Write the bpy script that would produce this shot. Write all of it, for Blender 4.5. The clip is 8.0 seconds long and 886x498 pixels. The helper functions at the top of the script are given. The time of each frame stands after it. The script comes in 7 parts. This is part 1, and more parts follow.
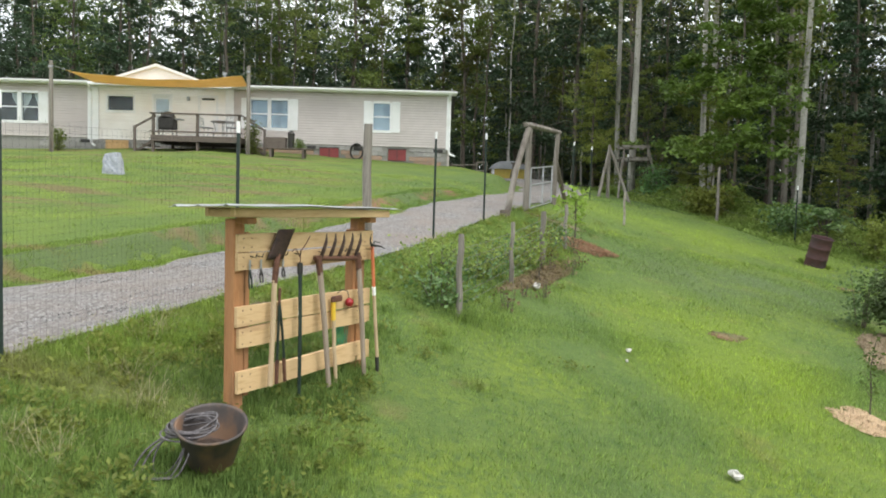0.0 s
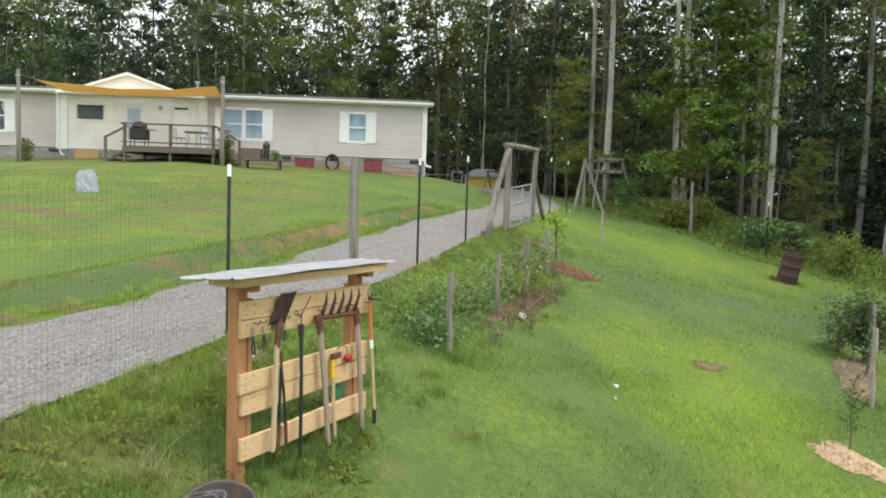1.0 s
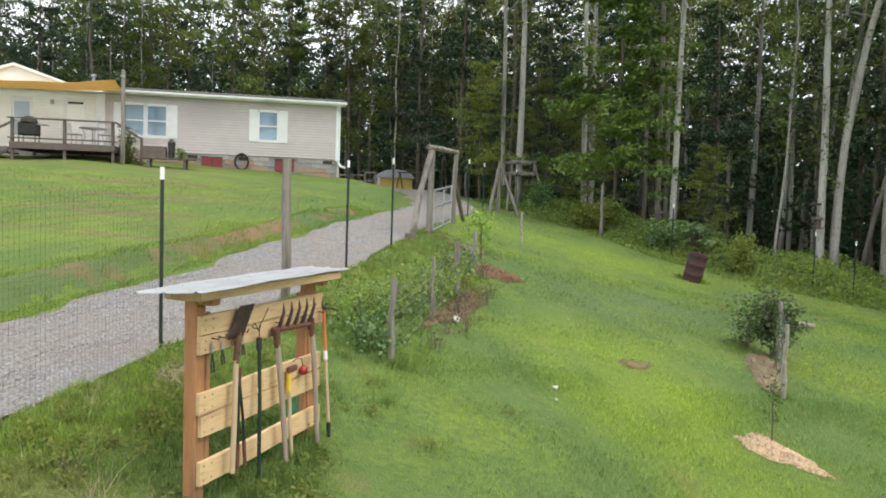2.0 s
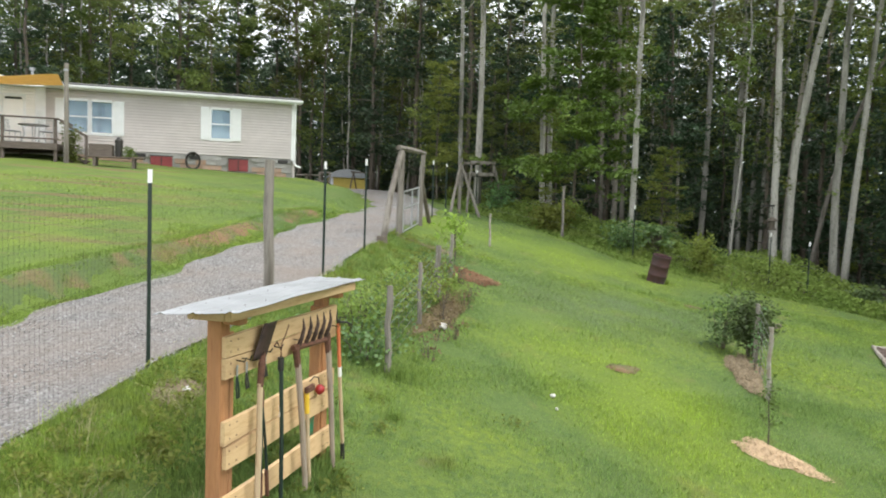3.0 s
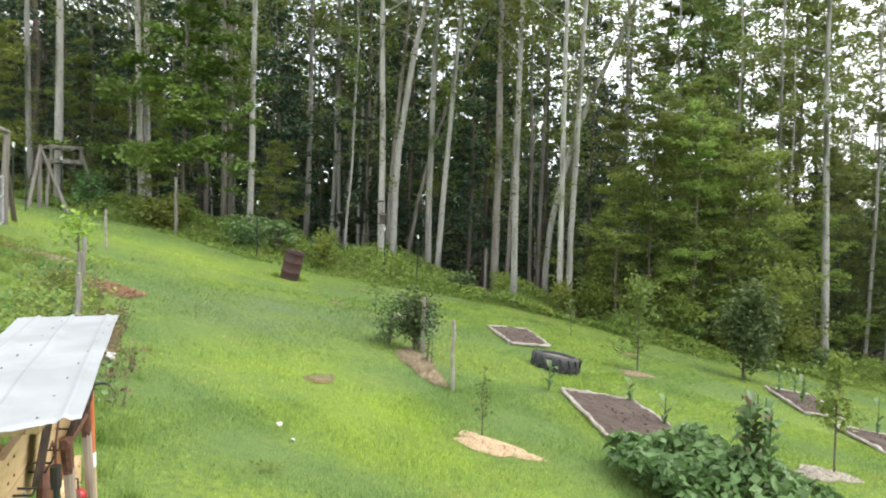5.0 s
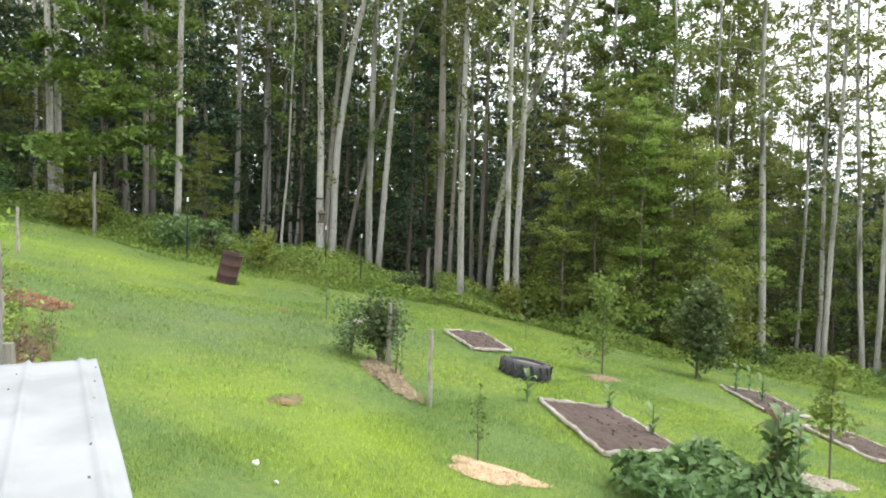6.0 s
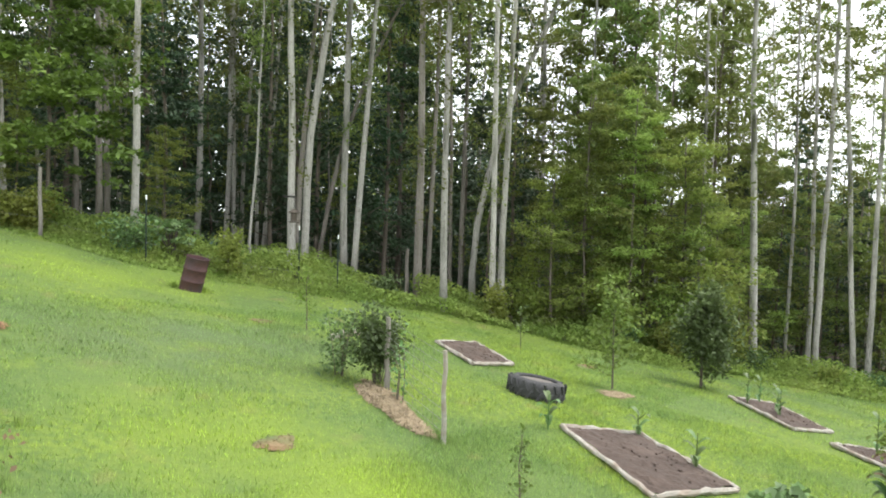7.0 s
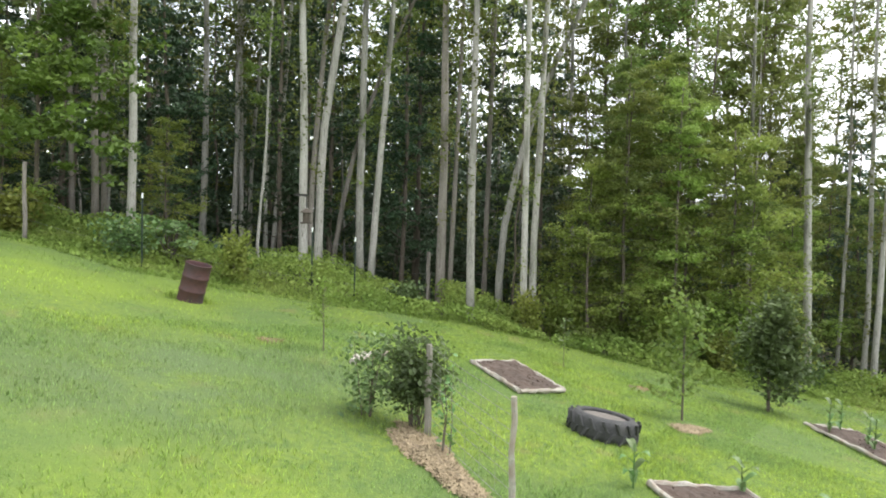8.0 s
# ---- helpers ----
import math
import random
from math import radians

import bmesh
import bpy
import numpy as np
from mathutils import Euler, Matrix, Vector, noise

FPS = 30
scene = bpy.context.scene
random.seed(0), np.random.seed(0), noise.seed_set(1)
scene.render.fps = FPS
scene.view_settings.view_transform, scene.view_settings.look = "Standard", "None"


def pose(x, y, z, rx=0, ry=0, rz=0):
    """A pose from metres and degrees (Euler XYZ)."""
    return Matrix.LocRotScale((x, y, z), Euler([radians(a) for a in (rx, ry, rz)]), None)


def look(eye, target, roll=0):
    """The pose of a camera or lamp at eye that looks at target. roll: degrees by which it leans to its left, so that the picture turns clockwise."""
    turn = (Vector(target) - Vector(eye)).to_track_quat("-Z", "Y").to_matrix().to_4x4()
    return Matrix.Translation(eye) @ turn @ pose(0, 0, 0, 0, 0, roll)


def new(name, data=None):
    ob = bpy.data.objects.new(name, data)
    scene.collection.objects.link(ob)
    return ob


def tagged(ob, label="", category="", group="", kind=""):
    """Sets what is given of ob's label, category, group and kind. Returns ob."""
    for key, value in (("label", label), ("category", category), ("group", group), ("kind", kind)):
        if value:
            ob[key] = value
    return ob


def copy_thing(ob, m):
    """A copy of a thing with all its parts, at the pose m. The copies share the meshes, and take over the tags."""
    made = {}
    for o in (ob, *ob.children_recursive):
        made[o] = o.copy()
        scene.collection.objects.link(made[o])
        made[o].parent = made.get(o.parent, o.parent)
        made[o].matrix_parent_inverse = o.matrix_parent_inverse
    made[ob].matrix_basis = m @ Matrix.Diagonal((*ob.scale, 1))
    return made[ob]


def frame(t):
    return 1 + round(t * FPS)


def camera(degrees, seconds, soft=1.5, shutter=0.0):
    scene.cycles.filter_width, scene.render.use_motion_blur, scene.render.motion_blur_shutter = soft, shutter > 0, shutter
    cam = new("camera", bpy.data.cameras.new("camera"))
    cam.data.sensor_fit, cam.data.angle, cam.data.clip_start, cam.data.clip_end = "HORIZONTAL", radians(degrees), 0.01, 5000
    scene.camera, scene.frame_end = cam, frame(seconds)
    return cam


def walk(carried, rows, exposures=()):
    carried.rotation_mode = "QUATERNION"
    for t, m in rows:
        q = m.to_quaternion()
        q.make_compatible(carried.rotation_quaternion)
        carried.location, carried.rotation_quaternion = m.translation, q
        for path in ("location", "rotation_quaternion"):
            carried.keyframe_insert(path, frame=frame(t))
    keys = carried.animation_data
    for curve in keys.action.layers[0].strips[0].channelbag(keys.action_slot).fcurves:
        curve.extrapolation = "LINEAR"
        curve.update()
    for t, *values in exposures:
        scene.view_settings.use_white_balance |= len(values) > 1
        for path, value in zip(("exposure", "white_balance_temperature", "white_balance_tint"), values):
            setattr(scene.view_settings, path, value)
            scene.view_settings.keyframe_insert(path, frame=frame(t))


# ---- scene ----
# ---------------------------------------------------------------- camera
cam = camera(64.8, 8.0, soft=1.85, shutter=0.22)
METRES, EYE = 8.5, 1.5
ROWS = [
    (0.0, 0.0, 0.0, 0.0, 0.11, -3.56, -1.73),
    (0.5, -0.0106, -0.0004, 0.0254, -1.69, -3.46, -1.76),
    (1.0, -0.0273, 0.0002, 0.0507, -2.25, -3.41, -1.79),
    (1.5, -0.0489, 0.0043, 0.0542, -7.23, -3.25, -1.84),
    (3.0, -0.1377, 0.0648, 0.06, -14.54, -3.07, -1.87),
    (3.5, -0.1678, 0.1017, 0.0614, -22.7, -2.9, -1.89),
    (4.0, -0.1971, 0.1489, 0.0609, -31.05, -2.76, -1.89),
    (4.5, -0.2228, 0.2053, 0.0619, -40.41, -2.61, -1.82),
    (5.0, -0.2403, 0.2673, 0.0622, -48.84, -2.53, -1.75),
    (6.5, -0.1674, 0.4872, 0.0616, -56.68, -2.55, -1.64),
    (7.0, -0.1046, 0.5699, 0.0625, -58.38, -2.56, -1.6),
    (7.5, -0.0259, 0.6584, 0.0626, -58.52, -2.57, -1.58),
    (8.0, 0.0634, 0.7442, 0.0633, -57.66, -2.6, -1.6),
]
EXPOSURES = [(0.0, 0.64), (1.5, 0.64), (3.0, 0.77), (3.5, 0.87), (4.0, 0.99), (4.5, 1.09), (5.0, 1.14), (6.5, 1.21), (8.0, 1.21)]
walk(cam, [(t, pose(METRES * x, METRES * y, EYE + METRES * z, 90 + pitch, roll, yaw)) for t, x, y, z, yaw, pitch, roll in ROWS], EXPOSURES)

# ---------------------------------------------------------------- world and sun
SUN_EL, SUN_AZ = 58.0, 122.0
world = bpy.data.worlds.new("sky")
scene.world = world
world.use_nodes = True
wn, wl = world.node_tree.nodes, world.node_tree.links
wn.clear()
w_out = wn.new("ShaderNodeOutputWorld")
w_bg = wn.new("ShaderNodeBackground")
w_sky = wn.new("ShaderNodeTexSky")
w_sky.sky_type, w_sky.sun_disc = "NISHITA", False
w_sky.sun_elevation, w_sky.sun_rotation = radians(SUN_EL), radians(SUN_AZ)
w_sky.air_density, w_sky.dust_density = 1.0, 2.0
w_co = wn.new("ShaderNodeTexCoord")
w_map = wn.new("ShaderNodeMapping")
w_map.inputs["Scale"].default_value = (1.0, 1.0, 2.2)
w_noise = wn.new("ShaderNodeTexNoise")
w_noise.inputs["Scale"].default_value, w_noise.inputs["Detail"].default_value = 2.3, 6.0
w_ramp = wn.new("ShaderNodeValToRGB")
w_ramp.color_ramp.elements[0].position, w_ramp.color_ramp.elements[0].color = 0.30, (0.55, 0.55, 0.55, 1)
w_ramp.color_ramp.elements[1].position, w_ramp.color_ramp.elements[1].color = 0.52, (1, 1, 1, 1)
w_scale = wn.new("ShaderNodeVectorMath")
w_scale.operation = "SCALE"
w_scale.inputs["Scale"].default_value = 0.11
w_mix = wn.new("ShaderNodeMix")
w_mix.data_type = "RGBA"
w_mix.inputs["B"].default_value = (1.12, 1.17, 1.20, 1)
wl.new(w_co.outputs["Generated"], w_map.inputs["Vector"])
wl.new(w_map.outputs["Vector"], w_noise.inputs["Vector"])
wl.new(w_noise.outputs["Fac"], w_ramp.inputs["Fac"])
wl.new(w_sky.outputs["Color"], w_scale.inputs[0])
wl.new(w_scale.outputs["Vector"], w_mix.inputs["A"])
wl.new(w_ramp.outputs["Color"], w_mix.inputs["Factor"])
wl.new(w_mix.outputs["Result"], w_bg.inputs["Color"])
w_bg.inputs["Strength"].default_value = 1.0
wl.new(w_bg.outputs["Background"], w_out.inputs["Surface"])

sun_data = bpy.data.lights.new("sun", "SUN")
sun_data.energy, sun_data.angle, sun_data.color = 1.5, radians(28), (1.0, 0.96, 0.88)
sun = new("sun", sun_data)
az, el = radians(SUN_AZ), radians(SUN_EL)
sun.matrix_world = look((math.sin(az) * math.cos(el) * 60, math.cos(az) * math.cos(el) * 60, math.sin(el) * 60), (0, 0, 0))
scene.view_settings.exposure = 0.0

# ---------------------------------------------------------------- materials
def material(name, colors, scale=6.0, rough=0.8, metal=0.0, bump=0.0, bump_scale=60.0, stretch=(1, 1, 1), vary=0.0, island=0.0,
             blotch=None, blotch_scale=0.6, blotch_low=0.45, blotch_high=0.65, spec=0.5, object_space=True, coat=0.0, through_light=0.0, tint=0.0):
    """A procedural surface: colours mixed by fine noise, larger blotches of a second colour, bump, and a shift of value by piece."""
    m = bpy.data.materials.new(name)
    m.use_nodes = True
    n, l = m.node_tree.nodes, m.node_tree.links
    b = n["Principled BSDF"]
    b.inputs["Roughness"].default_value, b.inputs["Metallic"].default_value = rough, metal
    b.inputs["Specular IOR Level"].default_value = spec
    b.inputs["Coat Weight"].default_value = coat
    co = n.new("ShaderNodeTexCoord")
    mp = n.new("ShaderNodeMapping")
    mp.inputs["Scale"].default_value = stretch
    if object_space:
        l.new(co.outputs["Object"], mp.inputs["Vector"])
    else:
        geo = n.new("ShaderNodeNewGeometry")
        l.new(geo.outputs["Position"], mp.inputs["Vector"])
    no = n.new("ShaderNodeTexNoise")
    no.inputs["Scale"].default_value, no.inputs["Detail"].default_value, no.inputs["Roughness"].default_value = scale, 6.0, 0.65
    l.new(mp.outputs["Vector"], no.inputs["Vector"])
    ramp = n.new("ShaderNodeValToRGB")
    el_ = ramp.color_ramp.elements
    while len(el_) < len(colors):
        el_.new(0.5)
    for i, c in enumerate(colors):
        el_[i].position = 0.3 + 0.4 * i / max(1, len(colors) - 1)
        el_[i].color = (*c, 1)
    l.new(no.outputs["Fac"], ramp.inputs["Fac"])
    col = ramp.outputs["Color"]
    if blotch:
        n2 = n.new("ShaderNodeTexNoise")
        n2.inputs["Scale"].default_value, n2.inputs["Detail"].default_value = blotch_scale, 4.0
        l.new(mp.outputs["Vector"], n2.inputs["Vector"])
        r2 = n.new("ShaderNodeMapRange")
        r2.inputs["From Min"].default_value, r2.inputs["From Max"].default_value = blotch_low, blotch_high
        l.new(n2.outputs["Fac"], r2.inputs["Value"])
        mx = n.new("ShaderNodeMix")
        mx.data_type = "RGBA"
        mx.inputs["B"].default_value = (*blotch, 1)
        l.new(r2.outputs["Result"], mx.inputs["Factor"])
        l.new(col, mx.inputs["A"])
        col = mx.outputs["Result"]
    if vary or island:
        hs = n.new("ShaderNodeHueSaturation")
        src = n.new("ShaderNodeObjectInfo").outputs["Random"] if vary else n.new("ShaderNodeNewGeometry").outputs["Random Per Island"]
        amount = vary or island
        if tint:
            th = n.new("ShaderNodeMapRange")
            th.inputs["To Min"].default_value, th.inputs["To Max"].default_value = 0.5 - 0.03 * tint, 0.5 + 0.02 * tint
            l.new(n.new("ShaderNodeObjectInfo").outputs["Random"], th.inputs["Value"])
            l.new(th.outputs["Result"], hs.inputs["Hue"])
        mr = n.new("ShaderNodeMapRange")
        mr.inputs["To Min"].default_value, mr.inputs["To Max"].default_value = 1 - amount, 1 + amount
        l.new(src, mr.inputs["Value"])
        if tint and island:
            each = n.new("ShaderNodeMapRange")
            each.inputs["To Min"].default_value, each.inputs["To Max"].default_value = 0.74, 1.28
            l.new(n.new("ShaderNodeObjectInfo").outputs["Random"], each.inputs["Value"])
            times = n.new("ShaderNodeMath")
            times.operation = "MULTIPLY"
            l.new(mr.outputs["Result"], times.inputs[0])
            l.new(each.outputs["Result"], times.inputs[1])
            l.new(times.outputs["Value"], hs.inputs["Value"])
        else:
            l.new(mr.outputs["Result"], hs.inputs["Value"])
        l.new(col, hs.inputs["Color"])
        col = hs.outputs["Color"]
    l.new(col, b.inputs["Base Color"])
    if bump:
        nb = n.new("ShaderNodeTexNoise")
        nb.inputs["Scale"].default_value, nb.inputs["Detail"].default_value = bump_scale, 5.0
        l.new(mp.outputs["Vector"], nb.inputs["Vector"])
        bp = n.new("ShaderNodeBump")
        bp.inputs["Strength"].default_value, bp.inputs["Distance"].default_value = bump, 0.02
        l.new(nb.outputs["Fac"], bp.inputs["Height"])
        l.new(bp.outputs["Normal"], b.inputs["Normal"])
    if through_light:
        tr = n.new("ShaderNodeBsdfTranslucent")
        l.new(col, tr.inputs["Color"])
        ms = n.new("ShaderNodeMixShader")
        ms.inputs["Fac"].default_value = through_light
        l.new(b.outputs["BSDF"], ms.inputs[1])
        l.new(tr.outputs["BSDF"], ms.inputs[2])
        l.new(ms.outputs["Shader"], n["Material Output"].inputs["Surface"])
    return m


M = {}
M["cedar"] = material("cedar_post", [(0.27, 0.115, 0.045), (0.40, 0.19, 0.08), (0.33, 0.15, 0.06)], 9, 0.75, bump=0.25, bump_scale=25, stretch=(4, 4, 0.5), blotch=(0.26, 0.13, 0.06), blotch_scale=2)
M["pallet"] = material("fresh_board", [(0.46, 0.29, 0.14), (0.60, 0.42, 0.23), (0.52, 0.35, 0.18)], 7, 0.8, bump=0.25, bump_scale=30, stretch=(0.6, 4, 4), vary=0.12, blotch=(0.35, 0.21, 0.11), blotch_scale=1.5, blotch_low=0.52, blotch_high=0.75)
M["roofmetal"] = material("galvanised_sheet", [(0.31, 0.32, 0.335), (0.37, 0.38, 0.395)], 3, 0.5, metal=0.2, bump=0.05, bump_scale=8, blotch=(0.28, 0.29, 0.30), blotch_scale=4)
M["grey_wood"] = material("weathered_wood", [(0.13, 0.115, 0.10), (0.26, 0.235, 0.205), (0.19, 0.17, 0.15)], 8, 0.9, bump=0.5, bump_scale=22, stretch=(4, 4, 0.4), blotch=(0.10, 0.085, 0.07), blotch_scale=1.2)
M["rust"] = material("rusty_iron", [(0.07, 0.035, 0.025), (0.16, 0.075, 0.05), (0.10, 0.05, 0.035)], 20, 0.75, metal=0.4, bump=0.3, bump_scale=80)
M["black_rust"] = material("blackened_iron", [(0.022, 0.016, 0.015), (0.070, 0.042, 0.034), (0.040, 0.027, 0.024)], 16, 0.7, metal=0.35, bump=0.3, bump_scale=80)
M["drum"] = material("rusted_drum", [(0.040, 0.022, 0.025), (0.085, 0.038, 0.036), (0.055, 0.032, 0.036)], 7, 0.7, metal=0.2, bump=0.25, bump_scale=40, blotch=(0.06, 0.04, 0.045), blotch_scale=2.2)
M["handle"] = material("ash_handle", [(0.40, 0.29, 0.18), (0.52, 0.40, 0.26)], 9, 0.6, bump=0.1, stretch=(4, 4, 0.4))
M["handle_old"] = material("grey_handle", [(0.24, 0.19, 0.15), (0.36, 0.29, 0.23)], 9, 0.8, bump=0.2, stretch=(4, 4, 0.4))
M["green_steel"] = material("green_painted_steel", [(0.007, 0.018, 0.014), (0.012, 0.028, 0.021)], 12, 0.5, bump=0.1)
M["dark_steel"] = material("dark_steel", [(0.02, 0.02, 0.02), (0.05, 0.045, 0.04)], 14, 0.55, metal=0.3)
M["white_paint"] = material("white_paint", [(0.74, 0.75, 0.75), (0.82, 0.82, 0.82)], 5, 0.5, bump=0.05, blotch=(0.62, 0.62, 0.58), blotch_scale=1.5, blotch_low=0.55, blotch_high=0.8)
M["yellow"] = material("yellow_plastic", [(0.65, 0.42, 0.03), (0.75, 0.5, 0.05)], 10, 0.45)
M["orange"] = material("orange_paint", [(0.50, 0.13, 0.05), (0.62, 0.19, 0.08)], 10, 0.5)
M["red"] = material("red_plastic", [(0.28, 0.012, 0.016), (0.36, 0.02, 0.024)], 10, 0.35)
M["siding"] = material("tan_vinyl_siding", [(0.52, 0.475, 0.455), (0.59, 0.54, 0.515)], 2.5, 0.6, bump=0.05, vary=0.02, blotch=(0.49, 0.445, 0.425), blotch_scale=0.5)
M["siding_white"] = material("cream_vinyl_siding", [(0.84, 0.815, 0.78), (0.89, 0.87, 0.84)], 2.5, 0.6, vary=0.02, blotch=(0.78, 0.74, 0.69), blotch_scale=0.6)
M["shingle"] = material("dark_shingle", [(0.06, 0.058, 0.056), (0.11, 0.105, 0.10)], 18, 0.95, bump=0.4, bump_scale=30)
M["block"] = material("concrete_block", [(0.26, 0.25, 0.24), (0.36, 0.35, 0.33)], 8, 0.95, bump=0.4, bump_scale=50, vary=0.12)
M["block_clay"] = material("clay_stained_block", [(0.25, 0.19, 0.155), (0.36, 0.255, 0.19), (0.30, 0.22, 0.17)], 9, 0.95, bump=0.3, vary=0.06, blotch=(0.36, 0.21, 0.13), blotch_scale=2.5)
M["mortar"] = material("mortar", [(0.24, 0.23, 0.21), (0.30, 0.29, 0.27)], 30, 0.95)
M["red_panel"] = material("red_painted_panel", [(0.18, 0.026, 0.028), (0.24, 0.040, 0.040)], 5, 0.6, blotch=(0.14, 0.028, 0.028))
M["osb"] = material("bare_plywood", [(0.50, 0.30, 0.13), (0.60, 0.40, 0.2)], 9, 0.85)
M["deck_wood"] = material("weathered_deck_board", [(0.085, 0.066, 0.057), (0.17, 0.138, 0.118)], 9, 0.9, bump=0.3, stretch=(0.5, 4, 4), vary=0.15)
M["sail"] = material("yellow_shade_cloth", [(0.72, 0.53, 0.24), (0.80, 0.61, 0.30)], 3, 0.9, bump=0.1, bump_scale=200, through_light=0.5)
M["curtain"] = material("white_curtain", [(0.55, 0.55, 0.53), (0.68, 0.68, 0.66)], 6, 0.9)
M["blind"] = material("pale_blind", [(0.34, 0.42, 0.50), (0.52, 0.60, 0.66)], 2.2, 0.8, blotch=(0.24, 0.30, 0.37), blotch_scale=1.6)
# near-black, so the darkness of unlit rooms is put into the colour
M["dark_room"] = material("dark_room", [(0.015, 0.015, 0.017), (0.03, 0.03, 0.03)], 2, 0.9)
M["concrete"] = material("pale_rock", [(0.24, 0.26, 0.31), (0.46, 0.48, 0.53)], 14, 0.95, bump=0.7, bump_scale=30)
M["white_rock"] = material("white_quartz", [(0.42, 0.40, 0.36), (0.66, 0.65, 0.62)], 30, 0.9, bump=0.6, bump_scale=90)
M["tyre"] = material("weathered_tyre_rubber", [(0.025, 0.025, 0.027), (0.055, 0.054, 0.055)], 14, 0.85, bump=0.3, bump_scale=60, blotch=(0.085, 0.08, 0.072), blotch_scale=2.5, blotch_low=0.5, blotch_high=0.8)
M["soil"] = material("garden_soil", [(0.028, 0.019, 0.015), (0.072, 0.050, 0.040), (0.045, 0.032, 0.026)], 14, 0.98, bump=0.9, bump_scale=25, blotch=(0.085, 0.06, 0.048), blotch_scale=2.5)
M["chips"] = material("wood_chips", [(0.40, 0.27, 0.155), (0.56, 0.41, 0.26), (0.47, 0.33, 0.20)], 30, 0.9, island=0.25)
M["pale_chips"] = material("greyed_wood_chips", [(0.27, 0.23, 0.18), (0.42, 0.37, 0.30), (0.34, 0.29, 0.23)], 30, 0.9, island=0.25)
M["straw"] = material("dry_straw", [(0.23, 0.175, 0.11), (0.35, 0.275, 0.175)], 20, 0.95, island=0.15)
M["pine_mulch"] = material("red_brown_mulch", [(0.19, 0.10, 0.058), (0.31, 0.175, 0.10), (0.25, 0.135, 0.08)], 20, 0.95, island=0.25)
M["tyre_soil"] = material("grey_dry_soil", [(0.10, 0.088, 0.078), (0.17, 0.15, 0.135)], 12, 0.95, bump=0.6, bump_scale=30)
M["dry_earth"] = material("dry_pinkish_earth", [(0.10, 0.074, 0.050), (0.23, 0.172, 0.118), (0.16, 0.118, 0.080)], 14, 0.95, bump=0.6, bump_scale=30, object_space=False, blotch=(0.17, 0.14, 0.085), blotch_scale=3)
M["bed_log"] = material("split_log", [(0.24, 0.22, 0.19), (0.43, 0.40, 0.35)], 8, 0.9, bump=0.5, bump_scale=25, stretch=(0.5, 4, 4), blotch=(0.25, 0.2, 0.16), blotch_scale=2)
M["bark_pale"] = material("pale_grey_bark", [(0.11, 0.104, 0.09), (0.39, 0.37, 0.34), (0.23, 0.218, 0.19)], 9, 0.95, bump=1.0, bump_scale=14, stretch=(3.5, 3.5, 0.45), vary=0.18, blotch=(0.075, 0.075, 0.055), blotch_scale=0.9, blotch_low=0.48, blotch_high=0.68)
M["bark_mid"] = material("grey_brown_bark", [(0.085, 0.072, 0.060), (0.24, 0.215, 0.19), (0.15, 0.13, 0.112)], 9, 0.95, bump=1.0, bump_scale=14, stretch=(3.5, 3.5, 0.45), vary=0.15, blotch=(0.07, 0.065, 0.05), blotch_scale=0.9, blotch_low=0.48, blotch_high=0.68)
M["bark_dark"] = material("dark_brown_bark", [(0.075, 0.06, 0.048), (0.15, 0.125, 0.10)], 7, 0.95, bump=0.7, bump_scale=16, stretch=(3, 3, 0.5), vary=0.2)
def leafy(name, a, b, c, through_light=0.35, rough=0.55):
    return material(name, [a, b, c], 0.5, rough, island=0.3, spec=0.35, object_space=False, through_light=through_light, tint=1.0)
M["leaf"] = leafy("poplar_leaves", (0.085, 0.118, 0.030), (0.135, 0.172, 0.042), (0.185, 0.212, 0.056), 0.48)
M["leaf_mid"] = leafy("understorey_leaves", (0.095, 0.142, 0.038), (0.150, 0.208, 0.052), (0.21, 0.258, 0.070), 0.55)
M["leaf_bright"] = leafy("bright_leaves", (0.070, 0.125, 0.024), (0.105, 0.170, 0.032), (0.142, 0.208, 0.040))
# evergreen needles; on deep-wood foliage this dark colour stands in for shade
M["leaf_dark"] = leafy("needles_and_shaded_leaves", (0.026, 0.050, 0.026), (0.042, 0.075, 0.036), (0.058, 0.095, 0.045), 0.2)
M["leaf_bean"] = leafy("bean_leaves", (0.075, 0.145, 0.050), (0.115, 0.20, 0.068), (0.165, 0.25, 0.092), 0.3, 0.42)
M["weed"] = leafy("weeds", (0.155, 0.262, 0.058), (0.222, 0.335, 0.078), (0.30, 0.39, 0.104), 0.5, 0.8)
# brighter copy of the understorey leaves, with the sunlit look put into the colour
M["leaf_edge"] = leafy("sunlit_edge_leaves", (0.135, 0.198, 0.046), (0.212, 0.275, 0.062), (0.295, 0.34, 0.084), 0.55)
M["leaf_berry"] = leafy("berry_leaves", (0.055, 0.10, 0.035), (0.09, 0.15, 0.05), (0.13, 0.20, 0.075), 0.35)
M["leaf_yellow"] = leafy("yellow_green_leaves", (0.16, 0.235, 0.04), (0.22, 0.30, 0.05), (0.28, 0.35, 0.065), 0.45)
M["dead_blade"] = leafy("dead_blades", (0.36, 0.32, 0.18), (0.46, 0.42, 0.25), (0.30, 0.26, 0.14), 0.4, 0.9)
M["dry"] = leafy("dry_leaves", (0.15, 0.105, 0.055), (0.21, 0.155, 0.085), (0.11, 0.08, 0.042), 0.2, 0.9)
M["wire"] = material("galvanised_wire", [(0.16, 0.16, 0.155), (0.25, 0.25, 0.245)], 20, 0.6, metal=0.4)
